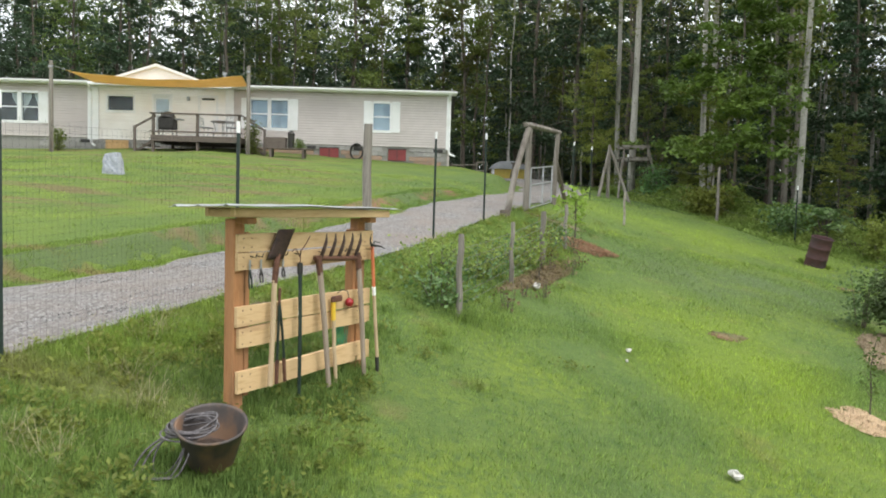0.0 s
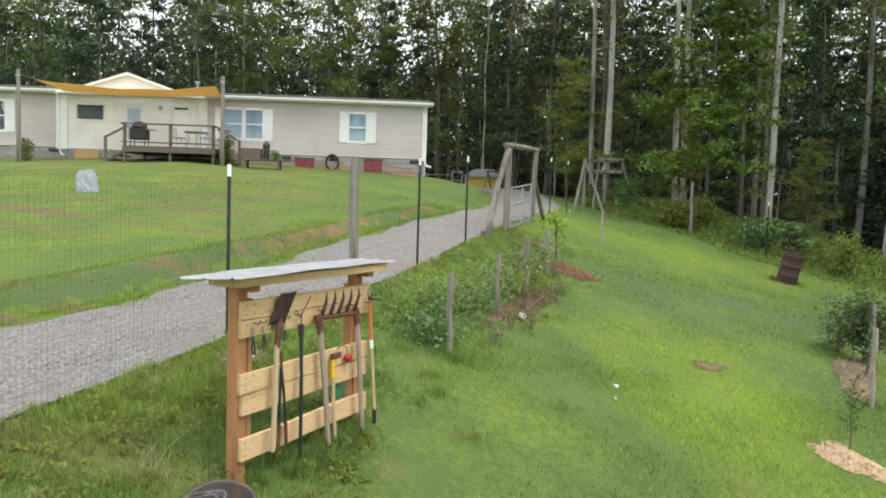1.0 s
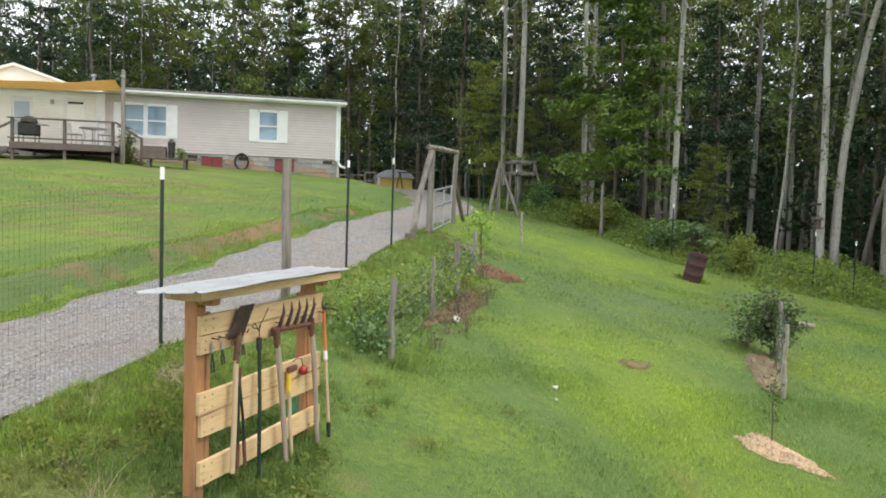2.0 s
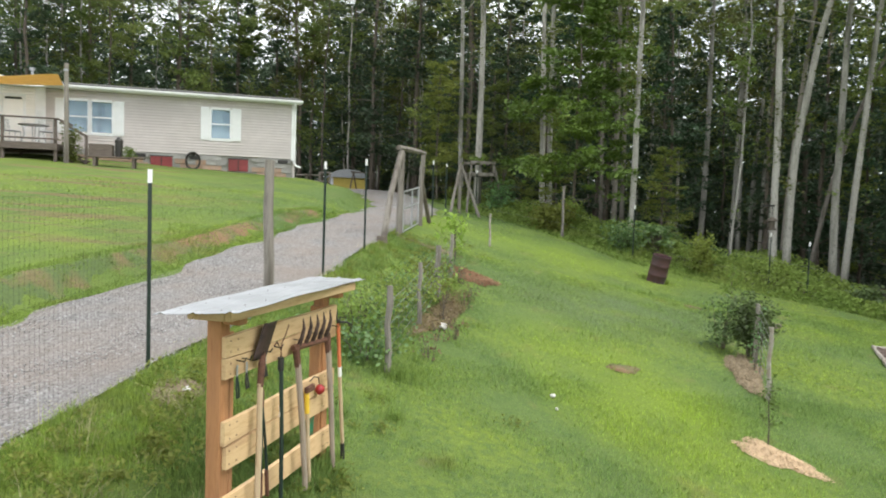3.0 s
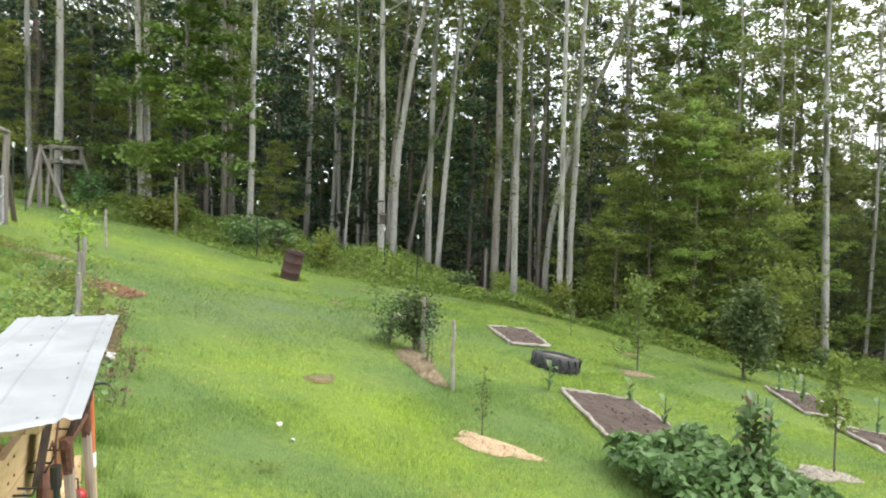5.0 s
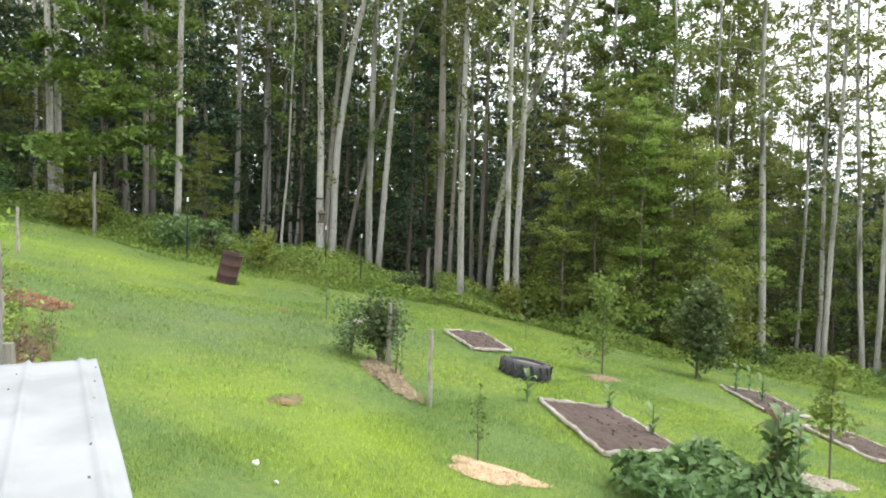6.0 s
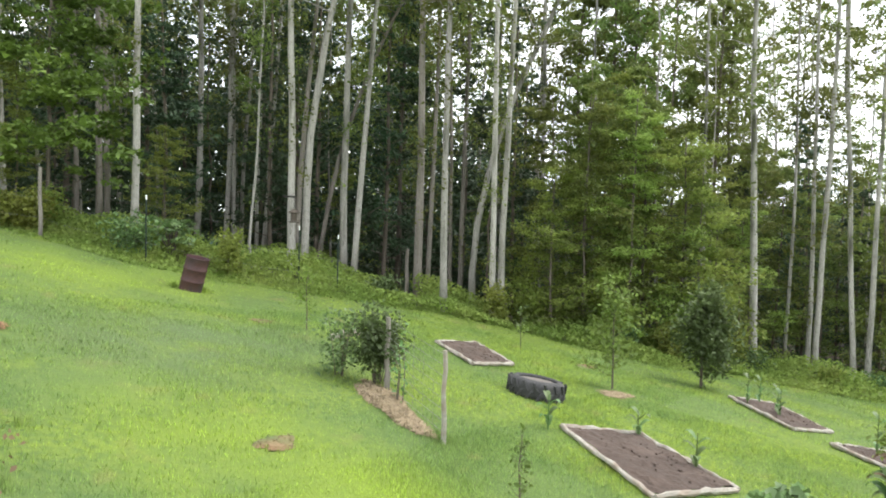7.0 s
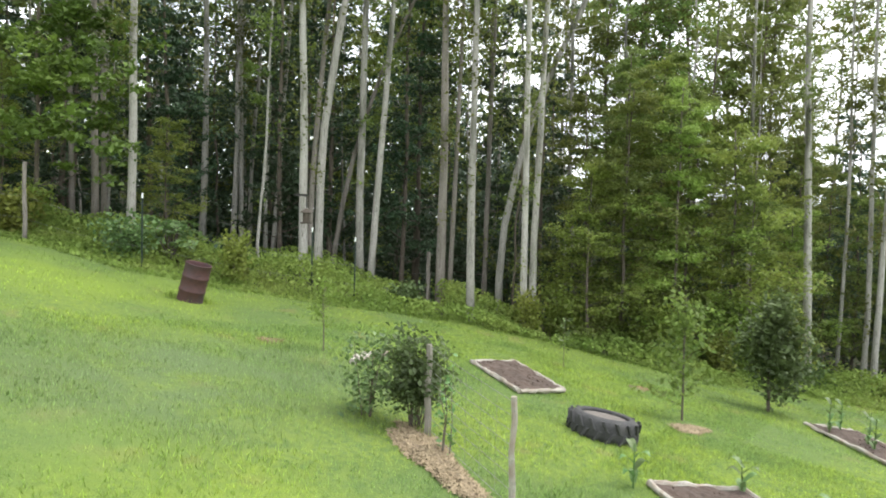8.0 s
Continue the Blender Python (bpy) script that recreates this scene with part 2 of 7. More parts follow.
M["black_mesh"] = material("black_netting", [(0.012, 0.012, 0.012), (0.02, 0.02, 0.02)], 20, 0.7)
M["green_hose"] = material("green_strap", [(0.02, 0.16, 0.075), (0.05, 0.26, 0.13)], 12, 0.5)
M["cable"] = material("grey_rubber_cable", [(0.028, 0.024, 0.026), (0.17, 0.155, 0.16)], 28, 0.6)
M["bucket"] = material("dark_grey_plastic_tub", [(0.045, 0.038, 0.036), (0.085, 0.068, 0.06)], 8, 0.6, blotch=(0.17, 0.098, 0.058), blotch_scale=4.5, blotch_low=0.45, blotch_high=0.62)
M["yellow_wall"] = material("yellow_painted_boards", [(0.55, 0.42, 0.08), (0.66, 0.52, 0.13)], 4, 0.7)
M["metal_grey"] = material("grey_metal", [(0.30, 0.31, 0.32), (0.40, 0.41, 0.42)], 8, 0.45, metal=0.5)


def glass_material(name, tint, ior):
    m = bpy.data.materials.new(name)
    m.use_nodes = True
    b = m.node_tree.nodes["Principled BSDF"]
    b.inputs["Base Color"].default_value = (0.8, 0.87, 0.9, 1)
    b.inputs["Roughness"].default_value, b.inputs["Transmission Weight"].default_value, b.inputs["IOR"].default_value = 0.02, 0.95, ior
    b.inputs["Specular IOR Level"].default_value = 0.5
    b.inputs["Specular Tint"].default_value = (*tint, 1)
    return m


M["glass"] = glass_material("window_glass", (0.55, 0.8, 1.0), 1.5)
M["glass_dark"] = glass_material("clear_window_glass", (0.8, 0.9, 1.0), 1.18)

# ---------------------------------------------------------------- the lie of the land
POLY = (-0.6654, -2.6819, 2.592, -0.1485, 0.0826, 0.1477, 0.2341, -0.3945, 0.1125, -0.1477)
BUMPS = ((3.2, 7.8, -0.348), (7.2, 7.4, -0.05), (11.0, 11.5, 0.043), (10.0, 18.6, -0.271), (1.5, 16.5, 0.191), (-2.4, 5.8, 0.26),
         (12.0, 23.5, 0.301), (17.5, 20.5, 0.167), (4.4, 14.9, -0.088), (17.0, 7.6, -0.088), (-13.0, 30.0, -0.375), (0.3, 9.0, 0.03),
         (-1.3, 4.4, -0.15), (2.7, 21.2, 0.203), (27.0, 8.4, -0.161))


def smooth(v, a, b):
    t = np.clip((v - a) / (b - a), 0, 1)
    return t * t * (3 - 2 * t)


def hillside(x, y):
    x, y = np.clip(x, -30, 45), np.clip(y, -12, 50)
    u, v = x / 20, y / 20
    z = 0
    for c, f in zip(POLY, (1, u, v, u * u, u * v, v * v, u ** 3, u * u * v, u * v * v, v ** 3)):
        z = z + c * f
    for a, b, w in BUMPS:
        z = z + w * np.exp(-((x - a) ** 2 + (y - b) ** 2) / 25.92)
    z = z - 0.065 * np.exp(-((x + 1.1) ** 2 + (y - 4.9) ** 2) / 2.4) - 0.05 * np.exp(-((x + 1.45) ** 2 + (y - 4.35) ** 2) / 0.5)
    return z


def fence_x(y):
    return -2.95 + 0.39 * (y - 4.6) - 0.02 * np.clip(y - 21, 0, 24) ** 2 - 0.96 * np.clip(y - 45, 0, 40)


def road_side(x, y):
    """Metres to the left of the fence line that follows the drive."""
    return (fence_x(y) - x) * 0.93


def road_out(y):
    """Metres from the fence line to the far side of the drive."""
    return 2.82 - 0.115 * np.clip(y - 11, 0, 7)


def ground_np(x, y):
    x, y = np.asarray(x, float), np.asarray(y, float)
    s = road_side(x, y)
    near = hillside(x, y)
    edge = hillside(fence_x(y), y)
    road = edge - 0.17 * smooth(s, 0.0, 0.6) * (1 - smooth(y, 10, 19))
    lawn = np.maximum(3.2 - 0.05 * np.maximum(x, -9.5) + 0.03 * np.minimum(x + 9.5, 0) + 0.124 * (np.minimum(y, 31) - 30.5) + 0.02 * np.maximum(y - 31, 0), road + 0.22 * (1 - smooth(y, 18, 26)))
    lawn = lawn - 0.3 * smooth(x, 0.2, 3.0) * smooth(y, 26, 32)
    left = road + (lawn - road) * smooth(s - road_out(y), 0.3, 0.78)
    t = smooth(s, -0.4, 0.2)
    return near + (left - near) * t - 0.55 * smooth(y, 33, 43)


def ground_z(x, y):
    return float(ground_np(x, y))


# ---------------------------------------------------------------- mesh helpers
def mesh_from(name, verts, faces, mat=None, smoothed=False):
    me = bpy.data.meshes.new(name)
    verts = np.asarray(verts, np.float32)
    faces = np.asarray(faces, np.int32)
    k = faces.shape[1]
    me.vertices.add(len(verts))
    me.vertices.foreach_set("co", verts.ravel())
    me.loops.add(faces.size)
    me.loops.foreach_set("vertex_index", faces.ravel())
    me.polygons.add(len(faces))
    me.polygons.foreach_set("loop_start", np.arange(0, faces.size, k, dtype=np.int32))
    if smoothed:
        me.polygons.foreach_set("use_smooth", np.ones(len(faces), bool))
    me.update(calc_edges=True)
    me.validate()
    if mat:
        me.materials.append(mat)
    return me


def thing(name, x, y, z, label, category, group="", kind="", rz=0, rx=0, ry=0):
    ob = new(name)
    ob.empty_display_size = 0.1
    ob.matrix_world = pose(x, y, z, rx, ry, rz)
    return tagged(ob, label, category, group, kind)


def part(name, bm, mat, parent=None, label="", smoothed=False):
    """Links a bmesh (or a mesh) as one object under a thing or part, in its coordinates."""
    if isinstance(bm, bpy.types.Mesh):
        me = bm
    else:
        me = bpy.data.meshes.new(name)
        bmesh.ops.recalc_face_normals(bm, faces=bm.faces)
        if smoothed:
            for f in bm.faces:
                f.smooth = True
        bm.to_mesh(me)
        bm.free()
    if mat and not me.materials:
        me.materials.append(mat)
    ob = new(name, me)
    if parent:
        ob.parent = parent
    return tagged(ob, label) if label else ob


def box(bm, x0, y0, z0, x1, y1, z1, bevel=0.0, m=None):
    """A box between two corners, optionally bevelled and moved."""
    vs = [bm.verts.new((x, y, z)) for x in (x0, x1) for y in (y0, y1) for z in (z0, z1)]
    fs = [bm.faces.new([vs[i] for i in q]) for q in ((0, 1, 3, 2), (4, 6, 7, 5), (0, 4, 5, 1), (2, 3, 7, 6), (0, 2, 6, 4), (1, 5, 7, 3))]
    geom = vs
    if bevel:
        es = list({e for f in fs for e in f.edges})
        r = bmesh.ops.bevel(bm, geom=es, offset=bevel, segments=1, affect="EDGES", profile=0.5)
        geom = list({v for f in r["faces"] for v in f.verts} | {v for v in vs if v.is_valid})
    if m is not None:
        for v in geom:
            v.co = m @ v.co
    return geom


def box_bm(*a, bevel=0.0, m=None):
    bm = bmesh.new()
    box(bm, *a, bevel=bevel, m=m)
    return bm


def tube(bm, pts, radii, n=8, wobble=0.0, seed=0, cap=True):
    """A tube along points, with a radius at each."""
    rng = random.Random(seed)
    pts = [Vector(p) for p in pts]
    if not isinstance(radii, (list, tuple)):
        radii = [radii] * len(pts)
    rings = []
    side = None
    for i, p in enumerate(pts):
        d = (pts[min(i + 1, len(pts) - 1)] - pts[max(i - 1, 0)])
        d = d.normalized() if d.length > 1e-9 else Vector((0, 0, 1))
        if side is None:
            side = d.orthogonal().normalized()
        side = (side - d * side.dot(d))
        side = side.normalized() if side.length > 1e-6 else d.orthogonal().normalized()
        up = d.cross(side)
        ring = []
        for k in range(n):
            a = 2 * math.pi * k / n
            r = radii[i] * (1 + wobble * (rng.random() - 0.5))
            ring.append(bm.verts.new(p + side * math.cos(a) * r + up * math.sin(a) * r))
        rings.append(ring)
    for a, b in zip(rings, rings[1:]):
        for k in range(n):
            bm.faces.new((a[k], a[(k + 1) % n], b[(k + 1) % n], b[k]))
    if cap:
        bm.faces.new(rings[0][::-1])
        bm.faces.new(rings[-1])
    return rings


def tube_bm(pts, radii, n=8, **k):
    bm = bmesh.new()
    tube(bm, pts, radii, n, **k)
    return bm


def lathe(bm, profile, n=24, m=None):
    """A turned shape from (radius, height) pairs about z."""
    rings = []
    for r, z in profile:
        rings.append([bm.verts.new((r * math.cos(2 * math.pi * k / n), r * math.sin(2 * math.pi * k / n), z)) for k in range(n)])
    for a, b in zip(rings, rings[1:]):
        for k in range(n):
            bm.faces.new((a[k], a[(k + 1) % n], b[(k + 1) % n], b[k]))
    if m is not None:
        for ring in rings:
            for v in ring:
                v.co = m @ v.co
    return rings


def leaves(name, centres, size, mat, rng, up=0.4, long=1.0, droop=None, single=False):
    """Leaves as small folded rhombs (or single triangles, far off) at the given places. up: how far they face the sky."""
    c = np.asarray(centres, float)
    n = len(c)
    nor = rng.normal(size=(n, 3))
    nor /= np.linalg.norm(nor, axis=1)[:, None]
    nor[:, 2] = np.abs(nor[:, 2]) * (1 - up) + up
    nor /= np.linalg.norm(nor, axis=1)[:, None]
    a = rng.normal(size=(n, 3)) if droop is None else np.asarray(droop) + 0.35 * rng.normal(size=(n, 3))
    a -= nor * np.sum(a * nor, axis=1)[:, None]
    a /= np.linalg.norm(a, axis=1)[:, None] + 1e-9
    b = np.cross(nor, a)
    s = np.asarray(size, float) * rng.uniform(0.65, 1.25, n)
    s = s[:, None]
    v = np.empty((n, 4, 3))
    v[:, 0] = c - a * s * 0.5 * long
    v[:, 1] = c + b * s * 0.36 + nor * s * 0.10
    v[:, 2] = c + a * s * 0.55 * long - nor * s * 0.06
    v[:, 3] = c - b * s * 0.36 + nor * s * 0.10
    if single:
        return mesh_from(name, v[:, (0, 1, 3)].reshape(-1, 3) + np.repeat(a * s * 0.3, 3, axis=0) * np.tile([[-1.0], [0.5], [0.5]], (n, 1)), np.arange(3 * n).reshape(-1, 3), mat)
    base = np.arange(n)[:, None] * 4
    f = np.concatenate([base + np.array([0, 1, 2]), base + np.array([0, 2, 3])], 1).reshape(-1, 3)
    return mesh_from(name, v.reshape(-1, 3), f, mat)

# ---------------------------------------------------------------- edge of the woods
WOOD = [(-90, 46), (-20, 44), (-4, 43), (3, 40), (6.5, 33), (7.4, 27.5), (8.9, 23.0), (9.9, 20.6), (11.6, 19.4), (14.0, 17.6), (16.6, 16.2), (18.4, 14.0),
        (19.2, 11.2), (19.6, 9.6), (22.6, 8.6), (23.8, 6.0), (25.6, 2.0), (27.5, -4), (28, -30)]


def wood_depth(x, y):
    """Metres inside the woods (negative out on the lawn)."""
    x, y = np.asarray(x, float), np.asarray(y, float)
    best = np.full(x.shape, 1e9)
    sign = np.ones(x.shape)
    for (ax, ay), (bx, by) in zip(WOOD, WOOD[1:]):
        dx, dy = bx - ax, by - ay
        t = np.clip(((x - ax) * dx + (y - ay) * dy) / (dx * dx + dy * dy), 0, 1)
        d = np.hypot(x - ax - t * dx, y - ay - t * dy)
        cr = dx * (y - ay) - dy * (x - ax)
        near = d < best
        best = np.where(near, d, best)
        sign = np.where(near, np.sign(cr), sign)
    return best * sign


# ---------------------------------------------------------------- ground and drive
def lawn_material(value):
    """Mown lawn seen between the blades: patches of yellow green and blue green, with thin places where clay shows."""
    m = bpy.data.materials.new("lawn")
    m.use_nodes = True
    n, l = m.node_tree.nodes, m.node_tree.links
    b = n["Principled BSDF"]
    b.inputs["Roughness"].default_value, b.inputs["Specular IOR Level"].default_value = 0.9, 0.2
    geo = n.new("ShaderNodeNewGeometry")

    def noise_at(scale, detail, lo, hi):
        t = n.new("ShaderNodeTexNoise")
        t.inputs["Scale"].default_value, t.inputs["Detail"].default_value = scale, detail
        l.new(geo.outputs["Position"], t.inputs["Vector"])
        r = n.new("ShaderNodeMapRange")
        r.inputs["From Min"].default_value, r.inputs["From Max"].default_value = lo, hi
        l.new(t.outputs["Fac"], r.inputs["Value"])
        return r.outputs["Result"]

    def mixed(fac, a, bcol):
        x = n.new("ShaderNodeMix")
        x.data_type = "RGBA"
        l.new(fac, x.inputs["Factor"])
        for key, c in (("A", a), ("B", bcol)):
            if isinstance(c, tuple):
                x.inputs[key].default_value = (*c, 1)
            else:
                l.new(c, x.inputs[key])
        return x.outputs["Result"]

    c = mixed(noise_at(0.42, 4, 0.41, 0.60), (0.141, 0.208, 0.059), (0.207, 0.278, 0.046))
    c = mixed(noise_at(13.0, 6, 0.40, 0.70), c, (0.108, 0.172, 0.050))
    c = mixed(noise_at(3.4, 5, 0.47, 0.95), c, (0.085, 0.150, 0.046))
    c = mixed(noise_at(1.3, 5, 0.62, 0.78), c, (0.23, 0.21, 0.085))
    c = mixed(noise_at(0.8, 6, 0.73, 0.78), c, (0.30, 0.17, 0.085))

    def zone(cx, cy, rx, ry, scale):
        """One broad patch of lawn with a ragged edge."""
        at = n.new("ShaderNodeMapping")
        at.inputs["Location"].default_value = (-cx / rx, -cy / ry, 0)
        at.inputs["Scale"].default_value = (1 / rx, 1 / ry, 0)
        l.new(geo.outputs["Position"], at.inputs["Vector"])
        far_ = n.new("ShaderNodeVectorMath")
        far_.operation = "LENGTH"
        l.new(at.outputs["Vector"], far_.inputs[0])
        fall = n.new("ShaderNodeMapRange")
        fall.inputs["From Min"].default_value, fall.inputs["From Max"].default_value = 1.25, 0.4
        l.new(far_.outputs["Value"], fall.inputs["Value"])
        both_ = n.new("ShaderNodeMath")
        both_.operation = "MULTIPLY"
        l.new(fall.outputs["Result"], both_.inputs[0])
        l.new(noise_at(scale, 5, 0.28, 0.62), both_.inputs[1])
        return both_.outputs["Value"]

    c = mixed(zone(6.2, 13.0, 3.6, 2.2, 1.2), c, (0.128, 0.182, 0.074))
    c = mixed(zone(7.0, 19.5, 5.0, 2.2, 0.9), c, (0.202, 0.286, 0.046))
    c = mixed(zone(3.6, 8.6, 1.4, 3.2, 0.9), c, (0.207, 0.288, 0.045))
    sep = n.new("ShaderNodeSeparateXYZ")
    l.new(geo.outputs["Position"], sep.inputs["Vector"])
    west = n.new("ShaderNodeMapRange")
    west.inputs["From Min"].default_value, west.inputs["From Max"].default_value = -1.0, -4.5
    l.new(sep.outputs["X"], west.inputs["Value"])
    c = mixed(west.outputs["Result"], c, mixed(noise_at(0.7, 5, 0.38, 0.66), (0.132, 0.200, 0.048), (0.195, 0.265, 0.050)))
    mp = n.new("ShaderNodeMapping")
    mp.inputs["Scale"].default_value = (0.22, 1.5, 0.3)
    l.new(geo.outputs["Position"], mp.inputs["Vector"])
    streak = n.new("ShaderNodeTexNoise")
    streak.inputs["Scale"].default_value, streak.inputs["Detail"].default_value = 1.0, 6.0
    l.new(mp.outputs["Vector"], streak.inputs["Vector"])
    sr = n.new("ShaderNodeMapRange")
    sr.inputs["From Min"].default_value, sr.inputs["From Max"].default_value = 0.53, 0.61
    l.new(streak.outputs["Fac"], sr.inputs["Value"])
    both = n.new("ShaderNodeMath")
    both.operation = "MULTIPLY"
    l.new(sr.outputs["Result"], both.inputs[0])
    l.new(west.outputs["Result"], both.inputs[1])
    c = mixed(both.outputs["Value"], c, (0.205, 0.172, 0.080))
    hv = n.new("ShaderNodeHueSaturation")
    hv.inputs["Value"].default_value = value
    l.new(c, hv.inputs["Color"])
    l.new(hv.outputs["Color"], b.inputs["Base Color"])
    nb = n.new("ShaderNodeTexNoise")
    nb.inputs["Scale"].default_value, nb.inputs["Detail"].default_value = 45.0, 4.0
    l.new(geo.outputs["Position"], nb.inputs["Vector"])
    bp = n.new("ShaderNodeBump")
    bp.inputs["Strength"].default_value, bp.inputs["Distance"].default_value = 0.8, 0.04
    l.new(nb.outputs["Fac"], bp.inputs["Height"])
    l.new(bp.outputs["Normal"], b.inputs["Normal"])
    return m


M["lawn"] = lawn_material(0.80)
M["litter"] = material("leaf_litter", [(0.045, 0.032, 0.022), (0.10, 0.072, 0.048), (0.07, 0.05, 0.034)], 3, 0.98, bump=0.8, bump_scale=14, object_space=False, blotch=(0.05, 0.07, 0.02), blotch_scale=0.5)
M["clay"] = material("red_clay_bank", [(0.13, 0.070, 0.040), (0.23, 0.132, 0.076), (0.17, 0.095, 0.054)], 4, 0.95, bump=0.7, bump_scale=22, object_space=False, blotch=(0.085, 0.125, 0.040), blotch_scale=0.9, blotch_low=0.40, blotch_high=0.54)


def gravel_material():
    """Crushed grey stone: cells of many greys with dark gaps, and browner worn stretches."""
    m = bpy.data.materials.new("crushed_gravel")
    m.use_nodes = True
    n, l = m.node_tree.nodes, m.node_tree.links
    b = n["Principled BSDF"]
    b.inputs["Roughness"].default_value = 0.92
    geo = n.new("ShaderNodeNewGeometry")
    vo = n.new("ShaderNodeTexVoronoi")
    vo.inputs["Scale"].default_value = 42.0
    l.new(geo.outputs["Position"], vo.inputs["Vector"])
    ramp = n.new("ShaderNodeValToRGB")
    e = ramp.color_ramp.elements
    e.new(0.5)
    for i, (p, c) in enumerate(((0.1, (0.105, 0.10, 0.098)), (0.5, (0.20, 0.19, 0.185)), (0.95, (0.36, 0.35, 0.345)))):
        e[i].position, e[i].color = p, (*c, 1)
    l.new(vo.outputs["Color"], ramp.inputs["Fac"])
    worn = n.new("ShaderNodeTexNoise")
    worn.inputs["Scale"].default_value, worn.inputs["Detail"].default_value = 0.8, 5.0
    l.new(geo.outputs["Position"], worn.inputs["Vector"])
    r1 = n.new("ShaderNodeMapRange")
    r1.inputs["From Min"].default_value, r1.inputs["From Max"].default_value, r1.inputs["To Max"].default_value = 0.40, 0.70, 0.7
    l.new(worn.outputs["Fac"], r1.inputs["Value"])
    x1 = n.new("ShaderNodeMix")
    x1.data_type = "RGBA"
    x1.inputs["B"].default_value = (0.235, 0.19, 0.16, 1)
    l.new(r1.outputs["Result"], x1.inputs["Factor"])
    l.new(ramp.outputs["Color"], x1.inputs["A"])
    l.new(x1.outputs["Result"], b.inputs["Base Color"])
    bp = n.new("ShaderNodeBump")
    bp.inputs["Strength"].default_value, bp.inputs["Distance"].default_value = 1.0, 0.02
    bp.invert = True
    l.new(vo.outputs["Distance"], bp.inputs["Height"])
    l.new(bp.outputs["Normal"], b.inputs["Normal"])
    return m


M["gravel"] = gravel_material()
M["stone"] = material("gravel_stones", [(0.13, 0.13, 0.13), (0.33, 0.32, 0.315), (0.22, 0.21, 0.205)], 8, 0.9, island=0.35, object_space=False)


def spread(lo, hi, step, far, grow):
    """Grid lines: even between lo and hi, then ever wider out to far."""
    v = list(np.arange(lo, hi + 1e-6, step))
    d, a, b = step, v[0], v[-1]
    while b < far:
        d *= grow
        a, b = a - d, b + d
        v = [a] + v + [b]
    return np.array(v)


def make_ground():
    xs, ys = spread(-9, 27, 0.3, 2500, 1.28), spread(-1, 33, 0.3, 2500, 1.28)
    gx, gy = np.meshgrid(xs, ys)
    z = ground_np(gx, gy)
    z += 0.02 * np.sin(gx * 2.3 + np.cos(gy * 1.7)) * np.sin(gy * 2.1 + gx * 0.7)
    v = np.stack([gx, gy, z], -1).reshape(-1, 3)
    nx, ny = len(xs), len(ys)
    i = (np.arange(ny - 1)[:, None] * nx + np.arange(nx - 1)[None, :]).ravel()
    f = np.stack([i, i + 1, i + nx + 1, i + nx], -1)
    me = mesh_from("ground", v, f, M["lawn"], True)
    me.materials.append(M["litter"])
    me.materials.append(M["clay"])
    c = v[f].mean(1)
    idx = np.where(wood_depth(c[:, 0], c[:, 1]) > 1.2, 1, 0)
    me.polygons.foreach_set("material_index", idx.astype(np.int32))
    tagged(new("ground", me), "sloping mown green lawn with clay showing through in thin places", "ground", kind="structure")


make_ground()
ROAD_IN = 0.12


def make_road():
    ys = np.arange(-14, 44, 0.25)
    ss = np.linspace(0, 1, 15)
    rows = []
    for y in ys:
        w = 0.12 * math.sin(y * 1.9) + 0.08 * math.sin(y * 4.3 + 1)
        r_in = ROAD_IN + 0.25 * min(max(6.0 - y, 0), 2) - 0.03 * min(max(y - 12, 0), 12)
        s = r_in + 0.6 * w + (road_out(y) - r_in + w * 0.4) * ss
        x = fence_x(y) - s / 0.93
        z = ground_np(x, np.full_like(x, y)) + 0.03 * np.sin(ss * math.pi) ** 0.5 + 0.022
        z += 0.012 * np.sin(ss * math.pi * 4 + 0.3 * math.sin(y)) + 0.006 * np.sin(y * 5 + ss * 9)
        rows.append(np.stack([x, np.full_like(x, y), z], -1))
    v = np.concatenate(rows)
    n = len(ss)
    i = (np.arange(len(ys) - 1)[:, None] * n + np.arange(n - 1)[None, :]).ravel()
    f = np.stack([i, i + 1, i + n + 1, i + n], -1)
    return tagged(new("road", mesh_from("road", v, f, M["gravel"], True)), "grey gravel drive with two worn wheel tracks", "driveway", kind="structure")


road = make_road()


# ---------------------------------------------------------------- trees
def limb_path(rng, start, direction, length, n=4, rise=0.25):
    pts = [np.array(start, float)]
    d = np.array(direction, float)
    for _ in range(n):
        d = d + rng.normal(size=3) * 0.16 + np.array([0, 0, rise * 0.25])
        d /= np.linalg.norm(d)
        pts.append(pts[-1] + d * length / n)
    return pts


